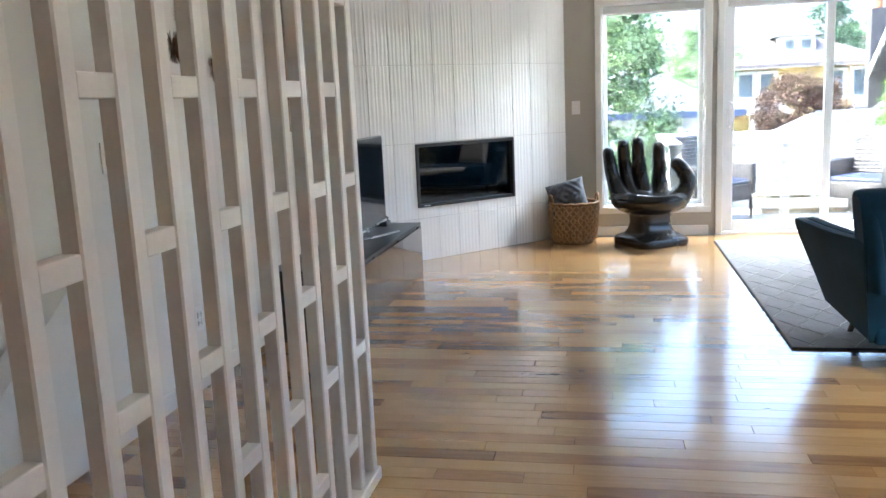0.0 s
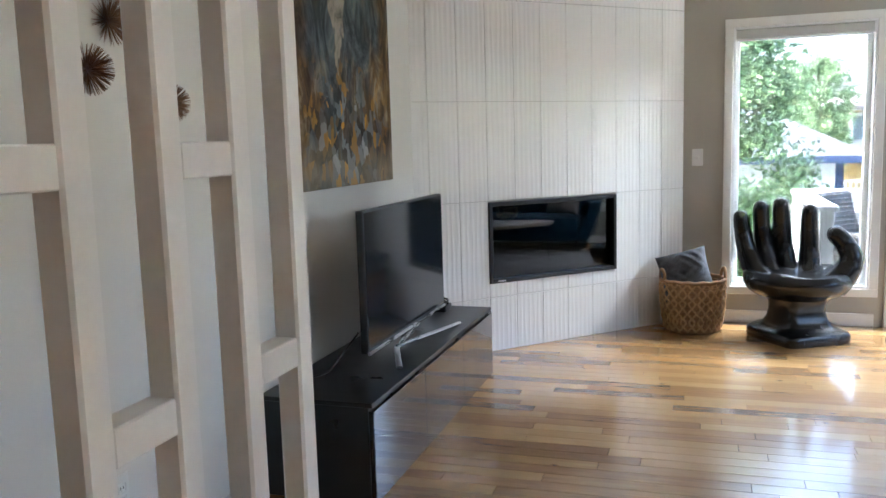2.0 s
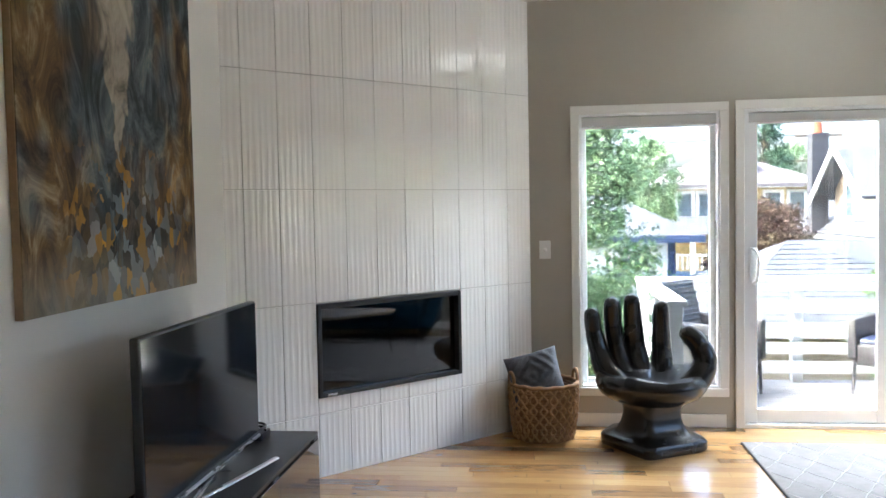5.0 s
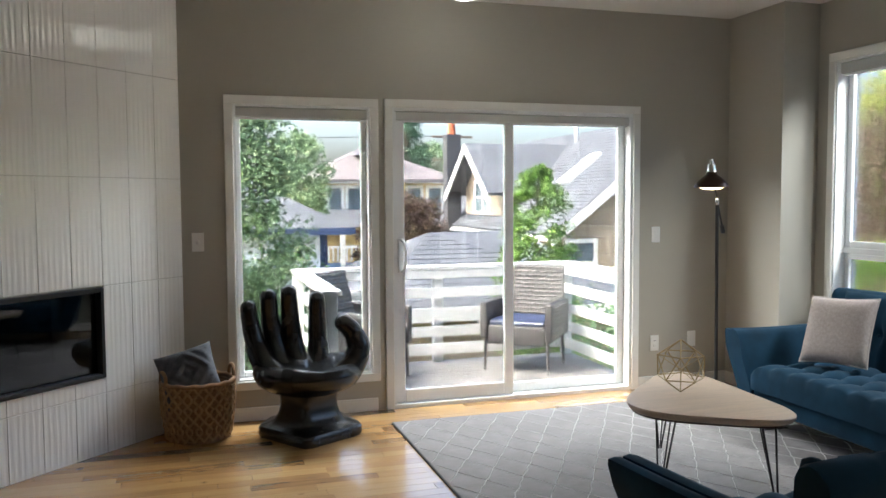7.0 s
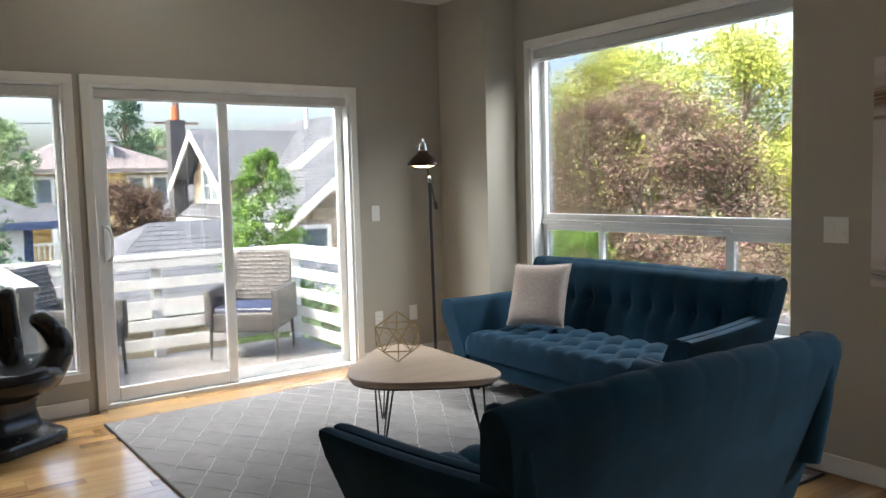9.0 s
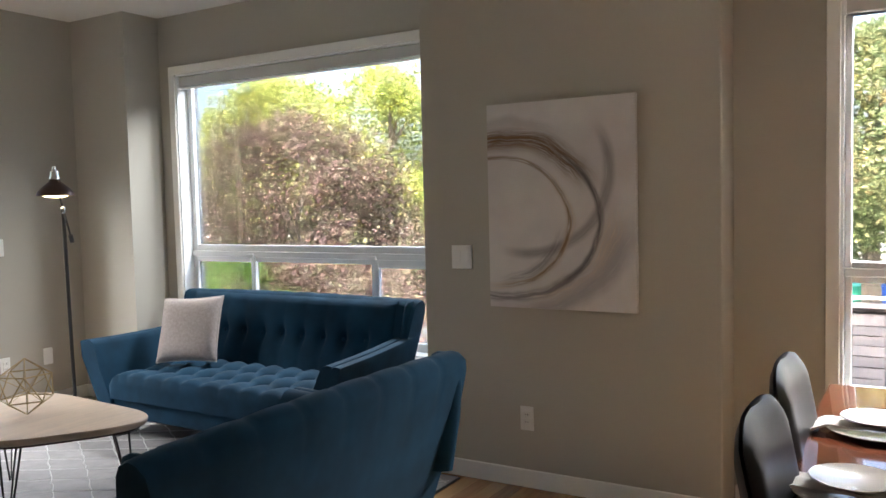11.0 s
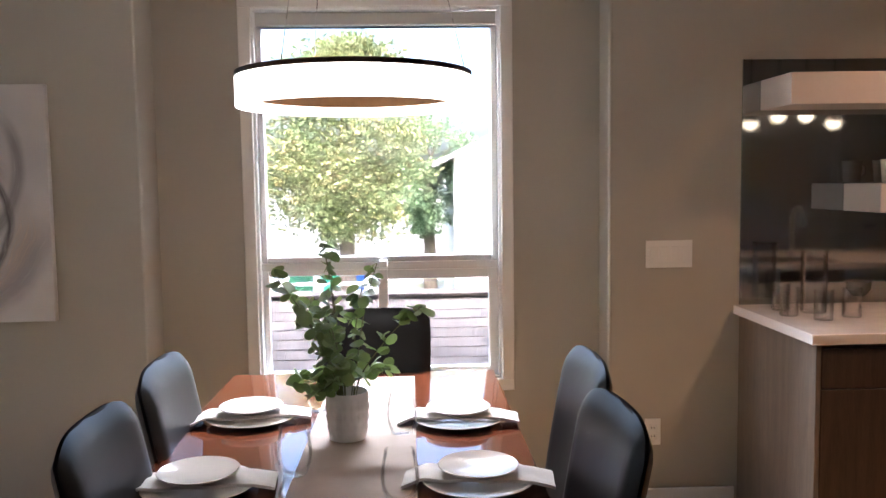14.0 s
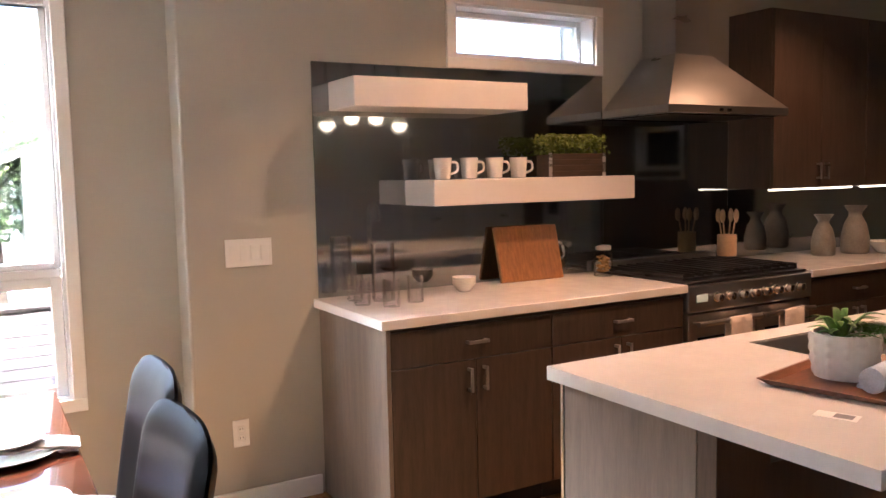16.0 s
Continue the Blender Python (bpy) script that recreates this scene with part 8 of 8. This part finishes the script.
# past the dining window
tree(20.0, 4.05, 2.5, 2.2, 4.6, F_AUTUMN, 12, 24000, 0.13, "large maple turning yellow across the lane", clumps=190, trunk=0.2)
tree(25.5, 1.9, 1.7, 1.6, 3.4, F_LAUREL, 13, 6000, 0.15, "dark green tree beside the white house", trunk=0.2, clumps=80)

# hedge and flowers under the deck
hedge = tagged(new("hedge"), "clipped green hedge and shrubs below the deck", "hedge", kind="stuff")
leaf_part("foliage", leaf_cloud(9000, 0.09, 41, lambda r: (r.uniform(3.9, 5.6), r.uniform(9.0, 13.5), r.uniform(-3.0, 0.25) - 0.3 * r.random())), F_LAUREL, hedge)
leaf_part("foliage", leaf_cloud(5000, 0.09, 42, lambda r: (r.uniform(0.4, 5.0), r.uniform(11.3, 12.8), -2.9 + 1.5 * r.random() + 0.35 * math.sin(r.uniform(0.4, 5.0) * 3))), F_GREEN, hedge)
BLOOM = surface("pink_blossom", (0.55, 0.25, 0.30), 0.6, var=0.3, scale=20)
leaf_part("blossom", leaf_cloud(350, 0.07, 43, lambda r: (r.uniform(1.4, 3.2), r.uniform(11.2, 12.2), r.uniform(-1.7, -1.2))), BLOOM, hedge, "pale pink blossoms")

# lane past the dining window
h5 = thing("house", 0, 0, 0, 0, "pale house with a low gable across the lane", "house")
PALE = surface("pale_siding", (0.70, 0.70, 0.68), 0.75, var=0.03, scale=1, grain=20)
part("wall", rings(B(), [[(24, 1.2, GZ), (24, -9, GZ), (24, -9, 2.2), (24, -3.5, 4.4), (24, 1.2, 2.2)], [(32, 1.2, GZ), (32, -9, GZ), (32, -9, 2.2), (32, -3.5, 4.4), (32, 1.2, 2.2)]]), PALE, h5)
bm = B()
slab(bm, (23.4, 1.9, 2.0), (32.4, 1.9, 2.0), (32.4, -3.5, 4.55), (23.4, -3.5, 4.55), 0.14)
slab(bm, (23.4, -9.6, 2.0), (32.4, -9.6, 2.0), (32.4, -3.5, 4.55), (23.4, -3.5, 4.55), 0.14)
part("roof", bm, surface("pale_grey_shingle", (0.34, 0.33, 0.33), 0.85, var=0.15, scale=2, grain=20), h5)
house_window(h5, "y", 24.0, -1, -0.65, 0.05, 1.1, 1.95, True, 0.1)
house_window(h5, "y", 24.0, -1, -2.8, -1.8, -1.3, 0.0, True, 0.1)
for yy, colour, nm in ((5.45, (0.03, 0.16, 0.09), "dark green"), (4.62, (0.02, 0.30, 0.17), "green"), (4.05, (0.02, 0.09, 0.42), "blue")):
    bn = thing("wheelie_bin", 22, yy, GZ, 90, "%s wheeled bin standing in the lane" % nm, "bin", "wheeled bins")
    plastic = surface(nm.replace(" ", "_") + "_plastic", colour, 0.5, var=0.1)
    part("body", rings(B(), [[(-0.22, -0.25, 0.08), (0.22, -0.25, 0.08), (0.22, 0.25, 0.08), (-0.22, 0.25, 0.08)], [(-0.29, -0.33, 2.0), (0.29, -0.33, 2.0), (0.29, 0.33, 2.0), (-0.29, 0.33, 2.0)]]), plastic, bn)
    part("lid", box(B(), -0.31, 0.31, -0.36, 0.36, 2.0, 2.1, 0.03), plastic, bn)
    for s in (-1, 1):
        part("wheel", lathe(B(), [(0.12, -0.03), (0.12, 0.03)], 16), BLACK_METAL, bn).matrix_basis = Matrix.Translation((s * 0.25, 0.25, 0.12)) @ Matrix.Rotation(radians(90), 4, "Y")
lane = thing("lane_fence", 0, 0, 0, 0, "low white rail fence beside the lane", "fence")
for z in (-1.55, -1.25, -0.95):
    part("rail", box(B(), 19.4, 19.45, 2.9, 6.4, z, z + 0.07), HOUSE_TRIM, lane)
for yy in (3.0, 4.6, 6.2):
    part("post", box(B(), 19.38, 19.46, yy, yy + 0.1, GZ, -0.8), HOUSE_TRIM, lane)

# shingled lower roof outside the dining window
low = thing("lower_roof", 0, 0, 0, 0, "weathered lower shingle roof below the window", "roof")
LOW_SH = surface("weathered_shingle", (0.18, 0.155, 0.147), 0.9, var=0.2, scale=5, grain=60, grain_bump=0.6, per_object=0.4)
LOW_REST = surface("weathered_shingle_rest", (0.16, 0.14, 0.133), 0.9, var=0.25, scale=6, grain=60, grain_bump=0.6)
LX0, LZ0, LX1, LZ1 = 4.4, -0.85, 7.2, 0.46
bm = B()
slab(bm, (LX0, -2.5, LZ0 - 0.02), (LX0, 4.75, LZ0 - 0.02), (LX1, 4.75, LZ1 - 0.02), (LX1, -2.5, LZ1 - 0.02), 0.1)
slab(bm, (2 * LX1 - LX0, -2.5, LZ0), (2 * LX1 - LX0, 4.75, LZ0), (LX1, 4.75, LZ1), (LX1, -2.5, LZ1), 0.1)
part("deck_boards", bm, LOW_REST, low)
bm = box(B(), 4.6, 9.8, -2.3, 4.6, GZ, LZ0 - 0.12)
part("wall", bm, WHITE_SIDING, low)
rnd = random.Random(77)
base = box(B(), 0, 1, 0, 1, 0, 1)
piece = part("shingle", base, LOW_SH, low)
shared = piece.data
slope = math.atan2(LZ1 - LZ0, LX1 - LX0)
length = math.hypot(LZ1 - LZ0, LX1 - LX0)
COURSE, count = 0.135, 0
rest_bm = B()
for k in range(int(length / COURSE)):
    yy = -2.4 + rnd.uniform(-0.15, 0)
    while yy < 4.7:
        w = rnd.uniform(0.12, 0.26)
        m = Matrix.Translation((LX0, 0, LZ0)) @ Matrix.Rotation(-slope, 4, "Y") @ Matrix.Translation((k * COURSE, yy, 0.002 + rnd.uniform(0, 0.004))) @ Matrix.Rotation(radians(3.2), 4, "Y") @ Matrix.Diagonal((COURSE * 1.12, w - 0.008, 0.012, 1))
        if 0.9 < k * COURSE and 1.7 < yy < 3.9 and count < 298:
            ob = piece if count == 0 else new("shingle", shared)
            ob.parent = low
            ob.matrix_basis = m
            count += 1
        else:
            bmesh.ops.create_cube(rest_bm, size=1, matrix=m @ Matrix.Translation((0.5, 0.5, 0.5)))
        yy += w
tagged(part("shingles", rest_bm, LOW_REST, low), kind="stuff")
part("ridge_cap", tube(B(), [(LX1, -2.5, LZ1 + 0.02), (LX1, 4.75, LZ1 + 0.02)], 0.07, 6, squash=0.5), LOW_REST, low)

# ---- pieces: tiles ----
def tile_piece(x0, x1, z0, z1):
    bm = box(B(), x0 + 0.0012, x1 - 0.0012, 0.0, 0.0118, z0 + 0.0012, z1 - 0.0012, 0.0015, 1)
    part("tile", bm, TILE, FIRE_WALL)


edges_z = [CEIL_Z - TH * k for k in range(5)]
rows_z = [(edges_z[k + 1], edges_z[k]) for k in range(4)] + [(0.0, edges_z[4])]
cols = [max(0.0, 2.18 - TW * k) for k in range(12)]
for z0, z1 in rows_z:
    for c1, c0 in zip(cols, cols[1:]):
        spans = [(z0, z1)]
        if c1 > FB0 and c0 < FB1:
            spans = [(a, b) for a, b in ((z0, min(z1, FZ0)), (max(z0, FZ1), z1)) if b - a > 0.01]
        for a, b in spans:
            if c1 - c0 > 0.01:
                tile_piece(c0, c1, a, b)
        if spans != [(z0, z1)]:
            for p, q in ((c0, min(c1, FB0)), (max(c0, FB1), c1)):
                lo, hi = max(z0, FZ0), min(z1, FZ1)
                if q - p > 0.01 and hi - lo > 0.01:
                    tile_piece(p, q, lo, hi)

# ---- pieces: oak floor boards, along x ----
BW = 0.0825
floor = tagged(new("floor"), "glossy oak strip floor with knots", "floor", kind="structure")
rnd = random.Random(11)
near, rest = [], []
row = 0
y = -4.4
while y < YD - 0.001:
    x = -1.83 + rnd.uniform(-0.8, 0)
    y1 = min(y + BW, YD)
    while x < 4.05:
        ln = rnd.choice((0.3, 0.45, 0.6, 0.75, 0.9, 1.1, 1.3)) * rnd.uniform(0.85, 1.15)
        a, b = max(x, -1.83), min(x + ln, 4.05)
        if b - a > 0.03:
            (near if 3.2 < y < 7.0 and -1.4 < a < 2.4 and len(near) < 300 else rest).append((a, b, y, y1))
        x += ln
    y += BW


def board(bm, a, b, c, d):
    g, e = 0.0004, 0.0012
    top = [bm.verts.new(p) for p in ((a + e, c + e, 0), (b - e, c + e, 0), (b - e, d - e, 0), (a + e, d - e, 0))]
    low = [bm.verts.new(p) for p in ((a + g, c + g, -0.0016), (b - g, c + g, -0.0016), (b - g, d - g, -0.0016), (a + g, d - g, -0.0016))]
    bot = [bm.verts.new((v.co.x, v.co.y, -0.006)) for v in low]
    bm.faces.new(top)
    for i in range(4):
        j = (i + 1) % 4
        bm.faces.new((low[i], low[j], top[j], top[i]))
        bm.faces.new((bot[i], bot[j], low[j], low[i]))


for a, b, c, d in near:
    bm = B()
    board(bm, a, b, c, d)
    part("board", bm, FLOOR_WOOD, floor)
bm = B()
for r in rest:
    board(bm, *r)
tagged(part("boards", bm, FLOOR_REST, floor), kind="stuff")
